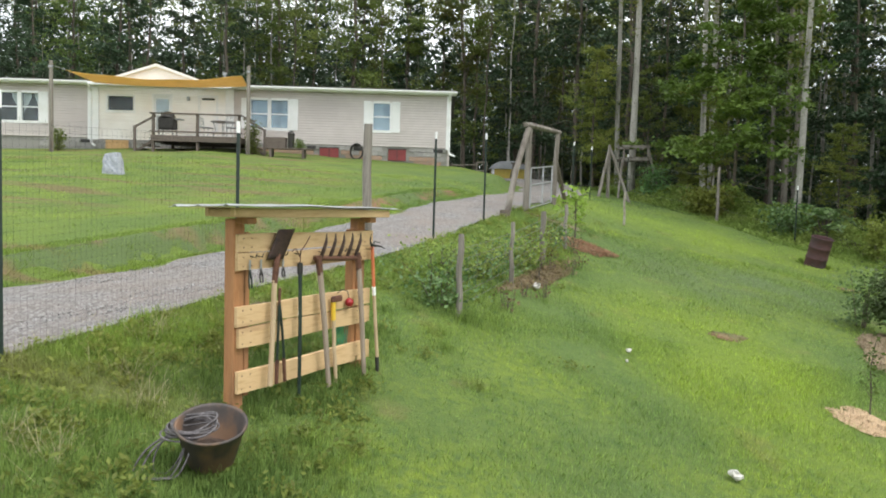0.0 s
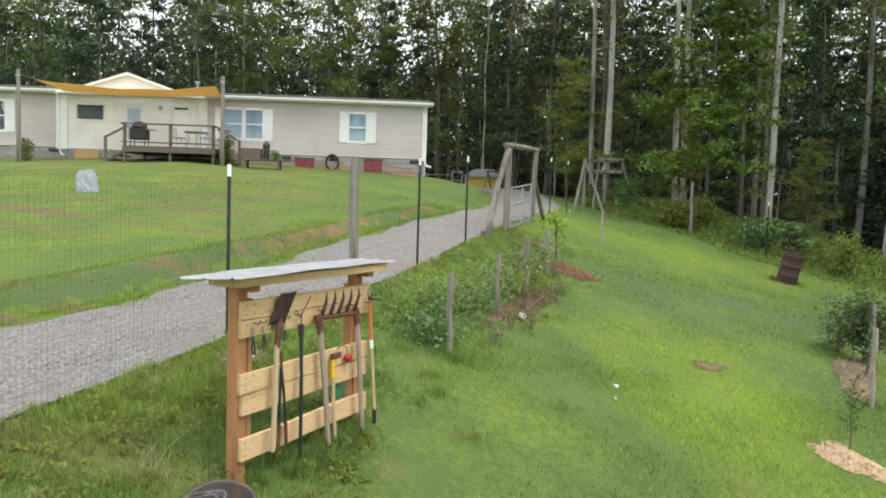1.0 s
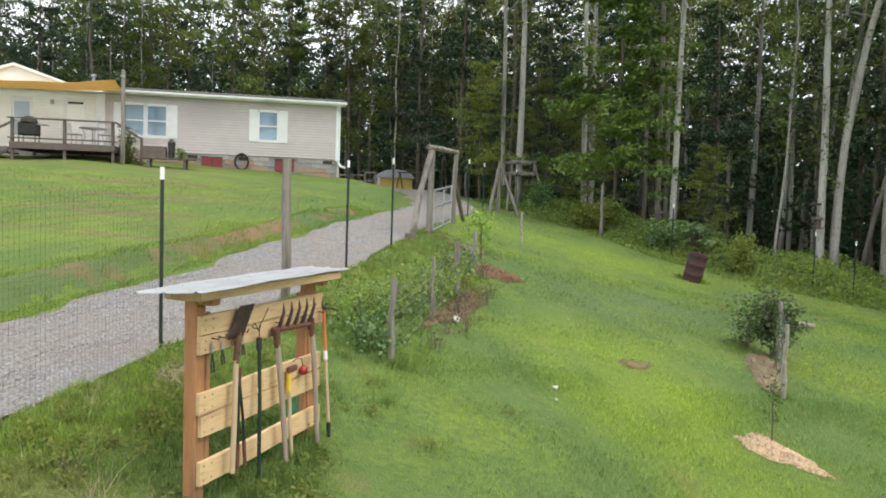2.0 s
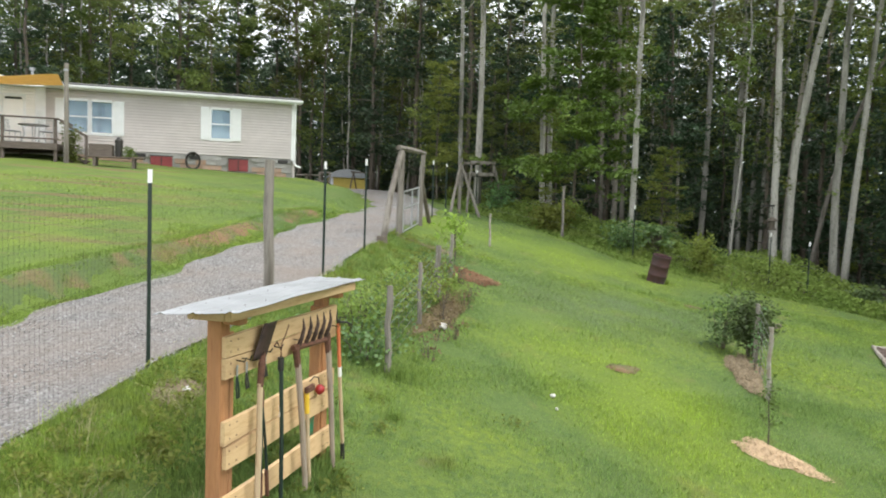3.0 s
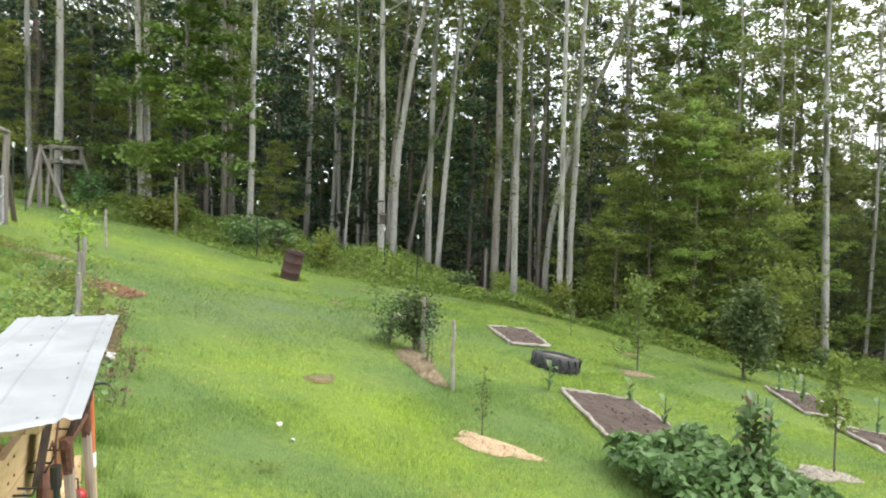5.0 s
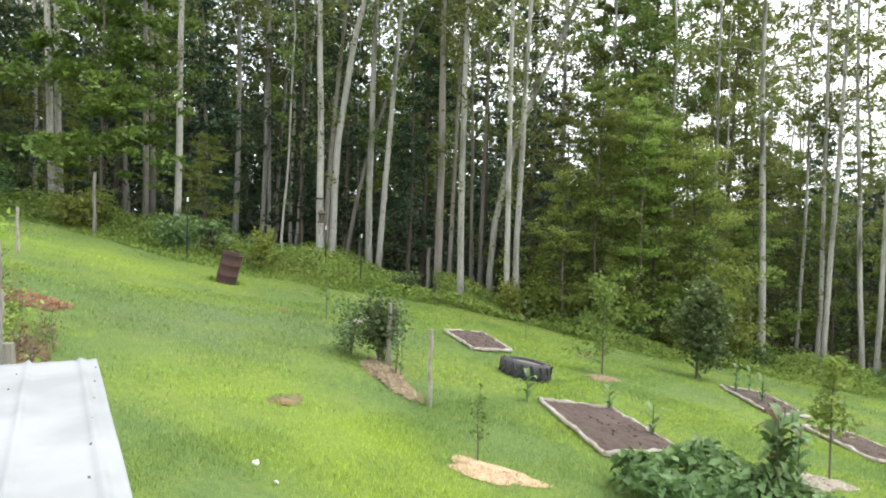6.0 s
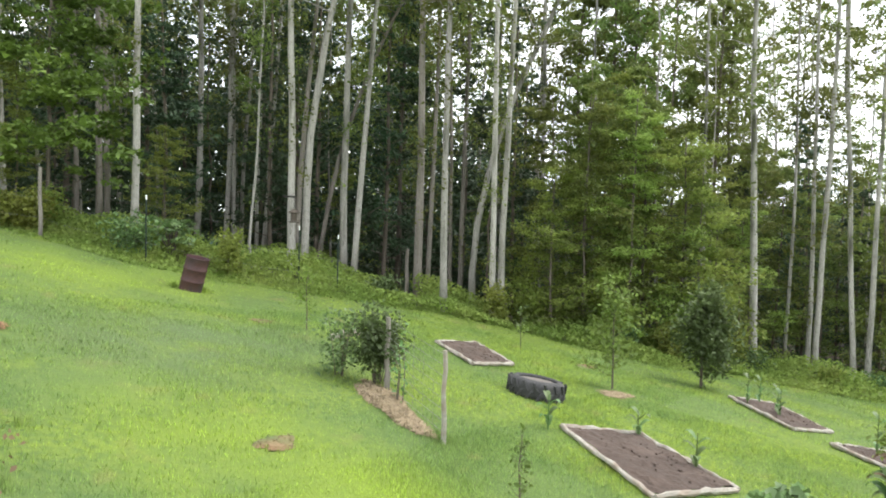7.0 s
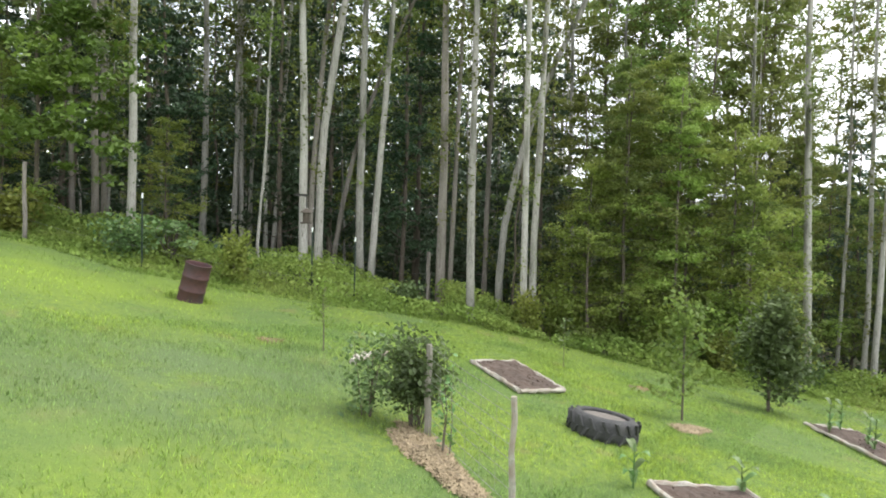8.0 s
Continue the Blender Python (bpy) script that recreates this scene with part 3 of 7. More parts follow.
def make_tree(name, seed, height, radius, bark, leaf, clear, spread_r, clusters, per, size, label, lean=(0, 0), sprigs=0, layered=0.0, up=0.4, bow=None, sparse_from=99.0, sprig_size=1.0):
    """A tapered, slightly bent trunk with limbs, and a crown of single leaves in loose clumps at the limbs' ends.
    bow: (way, lean, bend) for a trunk that leans and curves one way. sparse_from: the height above which leaves are fewer and larger."""
    rng = np.random.default_rng(seed)
    tree = thing(name, 0, 0, 0, label, "tree", "trees of the wood")
    n = 12
    hs = np.linspace(-0.4, height, n + 1)
    if bow:
        (wx, wy), l1, b1 = bow
        low = np.clip(hs, 0, 11)
        off = l1 * low + b1 * low ** 2 + (l1 + 22 * b1) * 0.4 * np.clip(hs - 11, 0, None)
        wob = np.cumsum(rng.normal(size=(n + 1, 2)) * 0.018, axis=0)
        trunk = [np.array([wx * off[i] + wob[i, 0], wy * off[i] + wob[i, 1], hs[i]]) for i in range(n + 1)]
    else:
        bend = np.cumsum(rng.normal(size=(n + 1, 2)) * 0.08 * height / 20, axis=0)
        trunk = [np.array([bend[i, 0] + lean[0] * max(hs[i], 0), bend[i, 1] + lean[1] * max(hs[i], 0), hs[i]]) for i in range(n + 1)]
    trunk[0][:2] *= 0
    radii = [radius * (1.22 if i == 0 else 1.0) * (1 - 0.72 * i / n) for i in range(n + 1)]
    bm = bmesh.new()
    tube(bm, trunk, radii, 9, wobble=0.10, seed=seed)
    at = lambda h: np.array([np.interp(h, hs, [p[k] for p in trunk]) for k in range(3)])
    centres, sizes = [], []
    for c in range(clusters):
        f = (c + rng.random()) / clusters
        h = clear + (height - clear) * f
        a = rng.uniform(0, 2 * math.pi)
        reach = spread_r * (1 - 0.65 * f ** 1.6) * rng.uniform(0.55, 1.1)
        rise = rng.uniform(-0.1, 0.45) if layered else rng.uniform(0.15, 0.8)
        p = limb_path(rng, at(h), (math.cos(a), math.sin(a), rise), reach)
        r0 = max(0.012, radius * 0.28 * (1 - 0.7 * f))
        tube(bm, p, [r0 * (1 - 0.8 * i / 4) for i in range(5)], 3, cap=False)
        p = np.array(p)
        k = int(per * 2 * rng.uniform(0.6, 1.4))
        big = 1.0
        if h > sparse_from:
            k, big = k // 3, 1.7
        m = max(3, int(1.5 + reach * 2.2))
        tc = rng.uniform(0.30, 1.06, m)
        cc = np.stack([np.interp(tc * 4, np.arange(5), p[:, j]) for j in range(3)], -1)
        cc += rng.normal(size=(m, 3)) * np.array([1, 1, 0.3]) * (0.08 + 0.17 * reach)
        sp = rng.uniform(0.10, 0.26, m) * (0.75 + 0.18 * reach)
        w = rng.integers(0, m, k)
        centres.append(cc[w] + rng.normal(size=(k, 3)) * np.array([1, 1, 0.38 if layered else 0.6]) * sp[w][:, None])
        sizes.append(np.full(k, size * big))
    for _ in range(sprigs):
        h = rng.uniform(1.8, clear + 2) if rng.random() < 0.35 else rng.uniform(4.5, clear + 3)
        k = int(rng.integers(14, 46) * sprig_size)
        a = rng.uniform(0, 2 * math.pi)
        reach = rng.uniform(0.1, 0.55) * sprig_size
        centres.append(at(h) + np.array([math.cos(a), math.sin(a), 0.15]) * reach + rng.normal(size=(k, 3)) * np.array([0.20, 0.20, 0.24]) * sprig_size)
        sizes.append(np.full(k, size * 0.85))
    part("trunk", bm, bark, tree, smoothed=True)
    part("crown", leaves("crown", np.concatenate(centres), np.concatenate(sizes), leaf, rng, up=up, single=True), leaf, tree)
    return tree


def plant(proto, used, x, y, rz, s, dz=0.0, tilt=(0, 0)):
    """Puts the prototype itself, or a copy, on the ground."""
    m = pose(x, y, ground_z(x, y) + dz, tilt[0], tilt[1], rz) @ Matrix.Diagonal((s, s, s, 1))
    if id(proto) not in used:
        used[id(proto)] = proto
        proto.matrix_basis = m
        return proto
    return copy_thing_scaled(proto, m)


def copy_thing_scaled(proto, m):
    keep = proto.matrix_basis.copy()
    proto.matrix_basis = Matrix.Identity(4)
    c = copy_thing(proto, m)
    proto.matrix_basis = keep
    return c


POPLAR_LABEL = "tall straight tulip poplar with pale grey bark and high sparse crown"
MID_LABEL = "leafy understorey tree with layered green branches at the wood's edge"
PINE_LABEL = "dark evergreen standing in the shade of the wood"
TALL_LABEL = "tall full-crowned hardwood with dense green foliage deep in the wood"
SLIM_LABEL = "slender young forest tree with a thin straight trunk"
poplars = [make_tree("poplar_tree", 10 + i, 20 + 1.5 * i, 0.115, M["bark_pale"], M["leaf"], 7.0 + 0.6 * i, 3.0, 20, 85, 0.165, POPLAR_LABEL, sprigs=12, lean=l, sparse_from=14.5)
           for i, l in enumerate(((0.0, 0.0), (0.012, 0.008), (-0.012, 0.01), (0.02, -0.015)))]
mids = [make_tree("understorey_tree", 30 + i, 8.5 + 1.4 * i, 0.075, M["bark_dark"], M["leaf_mid" if i % 2 else "leaf_edge"], 0.4, 2.9, 40, 130, 0.13, MID_LABEL, layered=1, up=0.6) for i in range(4)]
pines = [make_tree("evergreen_tree", 50 + i, 14 + 2 * i, 0.13, M["bark_dark"], M["leaf_dark"], 1.2, 2.9, 40, 76, 0.185, PINE_LABEL, layered=1, up=0.35, sparse_from=13.0) for i in range(3)]
thins = [make_tree("slender_tree", 60 + i, 15 + 2 * i, 0.062, M["bark_dark"] if i % 2 else M["bark_pale"], M["leaf"], 5.5 + i, 1.7, 11, 62, 0.15, SLIM_LABEL, sprigs=5, lean=(0.01 * (i - 1), 0.008), sparse_from=14.0) for i in range(3)]
talls = [make_tree("hardwood_tree", 80 + i, 18 + 1.6 * i, 0.15, M["bark_dark"], M["leaf" if i != 1 else "leaf_mid"], 4.2, 3.5, 50, 92, 0.19, TALL_LABEL, up=0.45, sparse_from=17.5) for i in range(3)]
bright = make_tree("maple_tree", 70, 10.5, 0.07, M["bark_dark"], M["leaf_bright"], 1.2, 3.6, 32, 210, 0.19, "bright green maple with layered leafy boughs at the wood's edge", layered=1, up=0.65)
used = {}
taken = []


def put(proto, x, y, rz, s, **k):
    taken.append((x, y))
    return plant(proto, used, x, y, rz, s, **k)


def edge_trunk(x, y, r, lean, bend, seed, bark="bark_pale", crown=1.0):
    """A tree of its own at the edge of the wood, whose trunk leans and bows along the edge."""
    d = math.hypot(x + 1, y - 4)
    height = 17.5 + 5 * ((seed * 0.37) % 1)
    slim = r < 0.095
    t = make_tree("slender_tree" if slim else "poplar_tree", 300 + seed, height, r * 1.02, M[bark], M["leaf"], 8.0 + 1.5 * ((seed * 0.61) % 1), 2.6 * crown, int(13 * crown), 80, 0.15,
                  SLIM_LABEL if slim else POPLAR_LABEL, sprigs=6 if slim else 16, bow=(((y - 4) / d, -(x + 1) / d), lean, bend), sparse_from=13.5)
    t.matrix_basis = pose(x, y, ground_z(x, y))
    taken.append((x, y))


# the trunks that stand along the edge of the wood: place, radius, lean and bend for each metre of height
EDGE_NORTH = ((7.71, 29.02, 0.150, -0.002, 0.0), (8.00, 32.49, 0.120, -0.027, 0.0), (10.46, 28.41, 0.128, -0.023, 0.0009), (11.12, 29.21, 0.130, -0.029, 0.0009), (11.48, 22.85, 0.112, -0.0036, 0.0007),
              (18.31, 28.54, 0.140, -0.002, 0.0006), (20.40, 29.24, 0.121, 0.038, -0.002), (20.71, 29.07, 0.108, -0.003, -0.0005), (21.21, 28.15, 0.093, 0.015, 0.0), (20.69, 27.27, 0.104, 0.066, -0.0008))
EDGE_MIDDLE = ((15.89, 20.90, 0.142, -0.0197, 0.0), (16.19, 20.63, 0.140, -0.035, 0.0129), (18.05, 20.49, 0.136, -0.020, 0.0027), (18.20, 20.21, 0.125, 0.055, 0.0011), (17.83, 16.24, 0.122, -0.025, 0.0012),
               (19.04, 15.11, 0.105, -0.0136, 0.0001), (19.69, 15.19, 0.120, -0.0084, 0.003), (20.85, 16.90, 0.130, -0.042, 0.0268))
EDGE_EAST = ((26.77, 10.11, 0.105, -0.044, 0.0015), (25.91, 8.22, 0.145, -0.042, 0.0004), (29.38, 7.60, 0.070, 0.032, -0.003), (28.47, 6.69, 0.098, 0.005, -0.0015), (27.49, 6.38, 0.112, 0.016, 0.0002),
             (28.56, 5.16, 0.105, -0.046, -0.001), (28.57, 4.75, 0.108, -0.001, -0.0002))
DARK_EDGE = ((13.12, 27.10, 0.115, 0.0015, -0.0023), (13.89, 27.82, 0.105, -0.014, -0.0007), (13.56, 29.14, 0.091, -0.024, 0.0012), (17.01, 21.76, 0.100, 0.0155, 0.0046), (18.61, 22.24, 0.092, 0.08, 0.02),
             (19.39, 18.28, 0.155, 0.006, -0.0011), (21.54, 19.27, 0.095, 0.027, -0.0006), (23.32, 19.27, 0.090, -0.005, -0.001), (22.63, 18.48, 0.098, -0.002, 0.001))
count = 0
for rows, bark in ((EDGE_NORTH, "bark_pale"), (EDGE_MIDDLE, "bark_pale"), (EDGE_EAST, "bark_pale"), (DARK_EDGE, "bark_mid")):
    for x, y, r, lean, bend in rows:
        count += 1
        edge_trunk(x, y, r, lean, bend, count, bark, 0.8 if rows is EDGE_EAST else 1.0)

put(bright, 10.3, 25.4, 40, 0.95)
# the tall hardwoods that close the view behind the eastern edge, with sky between them
for x, y, i, s in ((34.5, 16.5, 0, 1.0), (33.4, 17.6, 2, 0.9), (33.0, 14.8, 1, 0.95), (36.0, 15.0, 2, 1.0), (31.0, 10.8, 0, 0.85), (33.6, 10.3, 2, 0.8), (37.5, 17.5, 0, 1.0),
                   (27.0, 24.6, 1, 0.9)):
    put(talls[i], x, y, x * 47 % 360, s)
# leafy understorey along the edge
for x, y, i, s in ((20.3, 13.6, 0, 0.62), (21.2, 12.9, 1, 0.8), (22.0, 11.6, 2, 0.74), (22.6, 13.4, 3, 0.76), (23.4, 10.4, 0, 0.88), (24.2, 11.8, 1, 0.95), (22.9, 9.6, 3, 0.5), (24.6, 9.4, 2, 0.6),
                   (25.2, 13.0, 2, 0.9), (23.6, 15.0, 1, 0.85), (27.6, 8.9, 0, 0.68), (29.6, 9.0, 3, 0.72), (30.5, 6.4, 1, 0.72), (31.0, 4.4, 2, 0.62), (29.0, 3.2, 0, 0.6), (33.0, 8.4, 1, 0.85), (34.5, 6.0, 3, 0.8), (33.4, 3.4, 0, 0.8), (36.5, 9.4, 1, 0.95), (37.0, 4.4, 2, 0.85), (31.6, 1.4, 1, 0.75), (26.8, 12.0, 0, 1.0),
                   (9.9, 26.0, 2, 0.42), (13.9, 24.6, 0, 0.45), (8.7, 30.2, 1, 0.6), (6.9, 33.0, 0, 0.75)):
    put(mids[i], x, y, x * 53 % 360, s)
# dark evergreens close behind the first trunks
for x, y, i, s in ((7.2, 40.0, 0, 1.15), (9.6, 37.6, 1, 1.1), (5.4, 43.6, 2, 1.15), (11.6, 41.0, 1, 1.2), (8.9, 35.0, 2, 0.9), (9.3, 30.4, 1, 0.62), (12.6, 33.6, 0, 1.0), (14.2, 31.0, 1, 0.85), (16.0, 33.4, 2, 0.95), (15.8, 27.2, 0, 0.72),
                   (18.2, 31.6, 1, 0.9), (18.9, 25.0, 2, 0.75), (20.9, 24.2, 0, 0.85), (22.6, 27.0, 1, 0.95), (21.6, 21.4, 2, 0.75), (23.8, 22.4, 0, 0.9), (25.0, 19.8, 1, 0.85), (24.6, 17.2, 2, 0.7), (26.6, 17.6, 0, 0.75), (30.2, 9.6, 1, 0.5), (32.2, 7.2, 2, 0.52), (31.8, 5.2, 0, 0.55), (33.0, 2.6, 1, 0.5), (35.6, 7.6, 2, 0.6), (35.2, 3.6, 0, 0.6), (30.4, 2.2, 2, 0.45)):
    put(pines[i], x, y, x * 61 % 360, s)
# the rows of trees behind the house
for k in range(34):
    x, y = -46 + 1.62 * k + 1.1 * math.sin(k * 2.7), 46.5 + 3.6 * math.sin(k * 1.9) + 2.5 * (k % 3)
    put((talls[k % 3] if k % 4 == 1 else mids[1 + 2 * (k % 4 // 2)] if k > 19 and k % 4 == 2 else pines[k % 3]), x, y, k * 83 % 360, (0.95 if k % 2 or k <= 19 or k % 4 == 0 else 1.25) + 0.12 * math.sin(k * 5.1))
rng = random.Random(5)
for kind, count, gap in (("thin", 62, 1.1), ("poplar", 50, 2.0), ("mid", 26, 2.4), ("pine", 22, 2.6), ("tall", 16, 3.2), ("right", 12, 1.9)):
    made = tries = 0
    while made < count and tries < 9000:
        tries += 1
        x, y = rng.uniform(-42, 62), rng.uniform(-6, 82)
        d = float(wood_depth(x, y))
        if kind == "right" and not (x > 15 and 3.0 < d < 30 and math.atan2(y - 4.5, x + 0.9) < 0.5):
            continue
        limit = 34 if kind in ("poplar", "right") else 16 if kind == "thin" else 30
        if not (3.0 if kind in ("thin", "mid") else 5.0) < d < limit or math.atan2(y, x) < -0.05 or rng.random() < d / 60:
            continue
        if (y < 41 and x < 5) or (x < 5 and kind != "thin"):
            continue
        open_sky = math.atan2(y - 4.5, x + 0.9) < 0.58
        if open_sky and kind in ("pine", "tall"):
            continue
        if any((x - a) ** 2 + (y - b) ** 2 < gap * gap for a, b in taken):
            continue
        proto = {"poplar": poplars, "mid": mids, "pine": pines, "thin": thins, "tall": talls, "right": poplars + thins}[kind]
        s = rng.uniform(0.75, 1.1)
        pick = proto[rng.randrange(len(proto))]
        put(pick, x, y, rng.uniform(0, 360), s * (0.8 if open_sky and kind == "mid" else 1.0))
        made += 1

# ---------------------------------------------------------------- house
HX, HY = -13.0, 30.8          # middle and front of the house
EAVE, SILL = 6.34, 4.0        # top and foot of the siding


def inv(ob):
    return ob.matrix_basis.inverted()


def wpart(name, bm, mat, parent, label="", smoothed=False):
    """A part whose shape is given in the world's coordinates, under a top-level thing."""
    ob = part(name, bm, mat, parent, label, smoothed)
    ob.matrix_parent_inverse = inv(parent)
    return ob


def lap_wall(wall, mat, x0, x1, y, z0, z1, holes, step=0.112):
    """Lapped boards on a wall that faces -y, cut round the openings."""
    z = z0
    while z < z1 - 0.01:
        top = min(z + step, z1)
        cuts = sorted((a, b) for a, b, lo, hi in holes if lo < (z + top) / 2 < hi)
        x = x0
        for a, b in cuts + [(x1, x1)]:
            if a > x + 0.01:
                bm = bmesh.new()
                lo = z + 0.022
                v = [bm.verts.new(p) for p in ((x, y - 0.046, lo), (a, y - 0.046, lo), (a, y - 0.010, top), (x, y - 0.010, top), (x, y - 0.002, lo), (a, y - 0.002, lo), (x, y - 0.002, z), (a, y - 0.002, z))]
                bm.faces.new(v[:4])
                bm.faces.new((v[0], v[4], v[5], v[1]))
                bm.faces.new((v[4], v[6], v[7], v[5]))
                part("siding_board", bm, mat, wall)
            x = max(x, b)
        z = top


def backing(bm, x0, x1, y0, y1, z0, z1, holes):
    """The wall's body with real openings."""
    xs = sorted({x0, x1, *[h[0] for h in holes], *[h[1] for h in holes]})
    for a, b in zip(xs, xs[1:]):
        spans = sorted((lo, hi) for p, q, lo, hi in holes if p <= a + 1e-6 and q >= b - 1e-6)
        z = z0
        for lo, hi in spans + [(z1, z1)]:
            if lo > z + 0.005:
                box(bm, a, y0, z, b, y1, lo)
            z = max(z, hi)


house = thing("house", HX, HY, 3.3, "long single-storey tan vinyl-sided house with cream middle part and block foundation", "house")
WINDOWS = [(-20.5, -18.72, 4.62, 5.9), (-18.62, -17.80, 4.62, 5.9), (-14.85, -13.66, 5.19, 5.88), (-8.6, -7.80, 4.62, 5.9), (-7.72, -6.92, 4.62, 5.9), (-3.25, -2.46, 4.66, 5.9)]
DOORS = [(-12.83, -12.05, 4.32, 5.92), (-10.82, -10.05, 4.32, 5.92)]
for name, x0, x1, mat, z0 in (("left_wall", -27.5, -15.6, "siding", SILL), ("middle_wall", -15.6, -9.35, "siding_white", 3.95), ("right_wall", -9.35, 0.15, "siding", SILL)):
    holes = [h for h in WINDOWS + DOORS if x0 < h[0] < x1]
    bm = bmesh.new()
    backing(bm, x0, x1, HY, HY + 0.14, z0, EAVE, holes)
    wall = wpart("wall", bm, M[mat], house, "lapped " + ("cream" if "white" in mat else "tan") + " vinyl siding")
    lap_wall(wall, M[mat], x0, x1, HY, z0, EAVE, holes)
bm = bmesh.new()
box(bm, 0.01, HY + 0.14, 3.0, 0.15, HY + 8.2, EAVE)
box(bm, -27.5, HY + 0.14, 3.0, -27.36, HY + 8.2, EAVE)
box(bm, -27.36, HY + 8.06, 3.0, 0.01, HY + 8.2, EAVE)
box(bm, -27.36, HY + 0.14, 3.9, 0.01, HY + 8.06, 3.98)
wpart("outer_wall", bm, M["siding"], house)
# added inner walls and ceiling, painted near-black to keep the rooms dark
bm = bmesh.new()
box(bm, -27.3, HY + 2.6, 3.98, 0.0, HY + 2.7, EAVE)
for x in (-16.5, -11.4, -9.3, -5.0):
    box(bm, x, HY + 0.15, 3.98, x + 0.08, HY + 2.6, EAVE)
box(bm, -27.36, HY + 0.15, EAVE - 0.03, 0.0, HY + 8.0, EAVE - 0.004)
wpart("inner_wall", bm, M["dark_room"], house)

# roof: two shallow slopes with fascia and gutter
bm = bmesh.new()
for y0, z0, y1, z1 in ((HY - 0.32, 6.46, HY + 4.1, 7.17), (HY + 8.5, 6.46, HY + 4.1, 7.17)):
    vs = [bm.verts.new(p) for p in ((-27.8, y0, z0), (0.38, y0, z0), (0.38, y1, z1), (-27.8, y1, z1), (-27.8, y0, z0 - 0.07), (0.38, y0, z0 - 0.07), (0.38, y1, z1 - 0.07), (-27.8, y1, z1 - 0.07))]
    for q in ((0, 1, 2, 3), (7, 6, 5, 4), (0, 4, 5, 1), (1, 5, 6, 2), (3, 2, 6, 7), (0, 3, 7, 4)):
        bm.faces.new([vs[i] for i in q])
for x in (0.02, -27.49):
    gb = bmesh.new()
    vs = [gb.verts.new((x + o, y, z)) for o in (0, 0.12) for y, z in ((HY + 0.05, EAVE), (HY + 8.15, EAVE), (HY + 4.1, 7.07))]
    for q in ((0, 1, 2), (5, 4, 3), (0, 3, 4, 1), (1, 4, 5, 2), (2, 5, 3, 0)):
        gb.faces.new([vs[i] for i in q])
    wpart("gable_end", gb, M["siding"], house)
roof = wpart("roof", bm, M["shingle"], house, "dark shingled low roof")
bm = box_bm(-27.8, HY - 0.34, 6.27, 0.38, HY - 0.325, 6.40)
wpart("fascia", bm, M["white_paint"], house, "white fascia board")
bm = box_bm(-27.8, HY - 0.325, 6.27, 0.38, HY, 6.30)
wpart("soffit", bm, M["white_paint"], house, "white soffit")
for x0, x1 in ((-27.8, -15.5), (-9.3, 0.42)):
    bm = bmesh.new()
    prof = ((0, 0), (-0.09, 0.0), (-0.12, 0.05), (-0.12, 0.1), (-0.108, 0.1), (-0.108, 0.055), (-0.08, 0.012), (0, 0.012))
    a = [bm.verts.new((x0, HY - 0.341 + p, 6.30 + q)) for p, q in prof]
    b = [bm.verts.new((x1, HY - 0.341 + p, 6.30 + q)) for p, q in prof]
    for i in range(len(prof) - 1):
        bm.faces.new((a[i], a[i + 1], b[i + 1], b[i]))
    bm.faces.new(a)
    bm.faces.new(b[::-1])
    wpart("gutter", bm, M["white_paint"], house, "white gutter")
for x in (-15.52, 0.12):
    bm = bmesh.new()
    tube(bm, [(x, HY - 0.40, 6.31), (x, HY - 0.34, 6.2), (x, HY - 0.07, 6.02), (x, HY - 0.06, 3.85), (x + 0.08, HY - 0.10, 3.72), (x + 0.26, HY - 0.25, 3.66)], 0.045, 6)
    wpart("downspout", bm, M["white_paint"], house, "white downspout")
for x0, x1 in ((-15.52, -15.2), (-9.66, -9.3), (-0.02, 0.17), (-15.68, -15.58)):
    wpart("corner_trim", box_bm(x0, HY - 0.07, 3.93, x1, HY - 0.048, EAVE, bevel=0.005), M["white_paint"], house)

# gable over the middle part
gable = bmesh.new()
vs = [gable.verts.new(p) for p in ((-14.45, HY - 0.36, 6.45), (-10.65, HY - 0.36, 6.45), (-12.53, HY - 0.36, 7.16), (-14.45, HY + 3.6, 6.45), (-10.65, HY + 3.6, 6.45), (-12.53, HY + 3.6, 7.12))]
for q in ((0, 1, 2), (3, 5, 4), (0, 2, 5, 3), (1, 4, 5, 2), (0, 3, 4, 1)):
    gable.faces.new([vs[i] for i in q])
wpart("gable", gable, M["siding_white"], house, "cream gable end")
for x0, x1 in ((-14.75, -12.53), (-10.35, -12.53)):
    bm = bmesh.new()
    vs = [bm.verts.new(p) for p in ((x0, HY - 0.5, 6.47), (x1, HY - 0.5, 7.20), (x1, HY + 3.6, 7.20), (x0, HY + 3.6, 6.47), (x0, HY - 0.5, 6.36), (x1, HY - 0.5, 7.09), (x1, HY + 3.6, 7.09), (x0, HY + 3.6, 6.36))]
    for q in ((0, 1, 2, 3), (7, 6, 5, 4), (0, 4, 5, 1), (3, 2, 6, 7), (0, 3, 7, 4), (1, 5, 6, 2)):
        bm.faces.new([vs[i] for i in q])
    wpart("barge_board", bm, M["white_paint"], house, "white barge board")
bm = tube_bm([(-10.2, HY + 1.5, 6.4), (-10.2, HY + 1.5, 7.15)], 0.06, 8)
tube(bm, [(-10.2, HY + 1.5, 7.15), (-10.2, HY + 1.5, 7.25)], 0.11, 8)
wpart("vent_pipe", bm, M["metal_grey"], house, "grey metal flue")


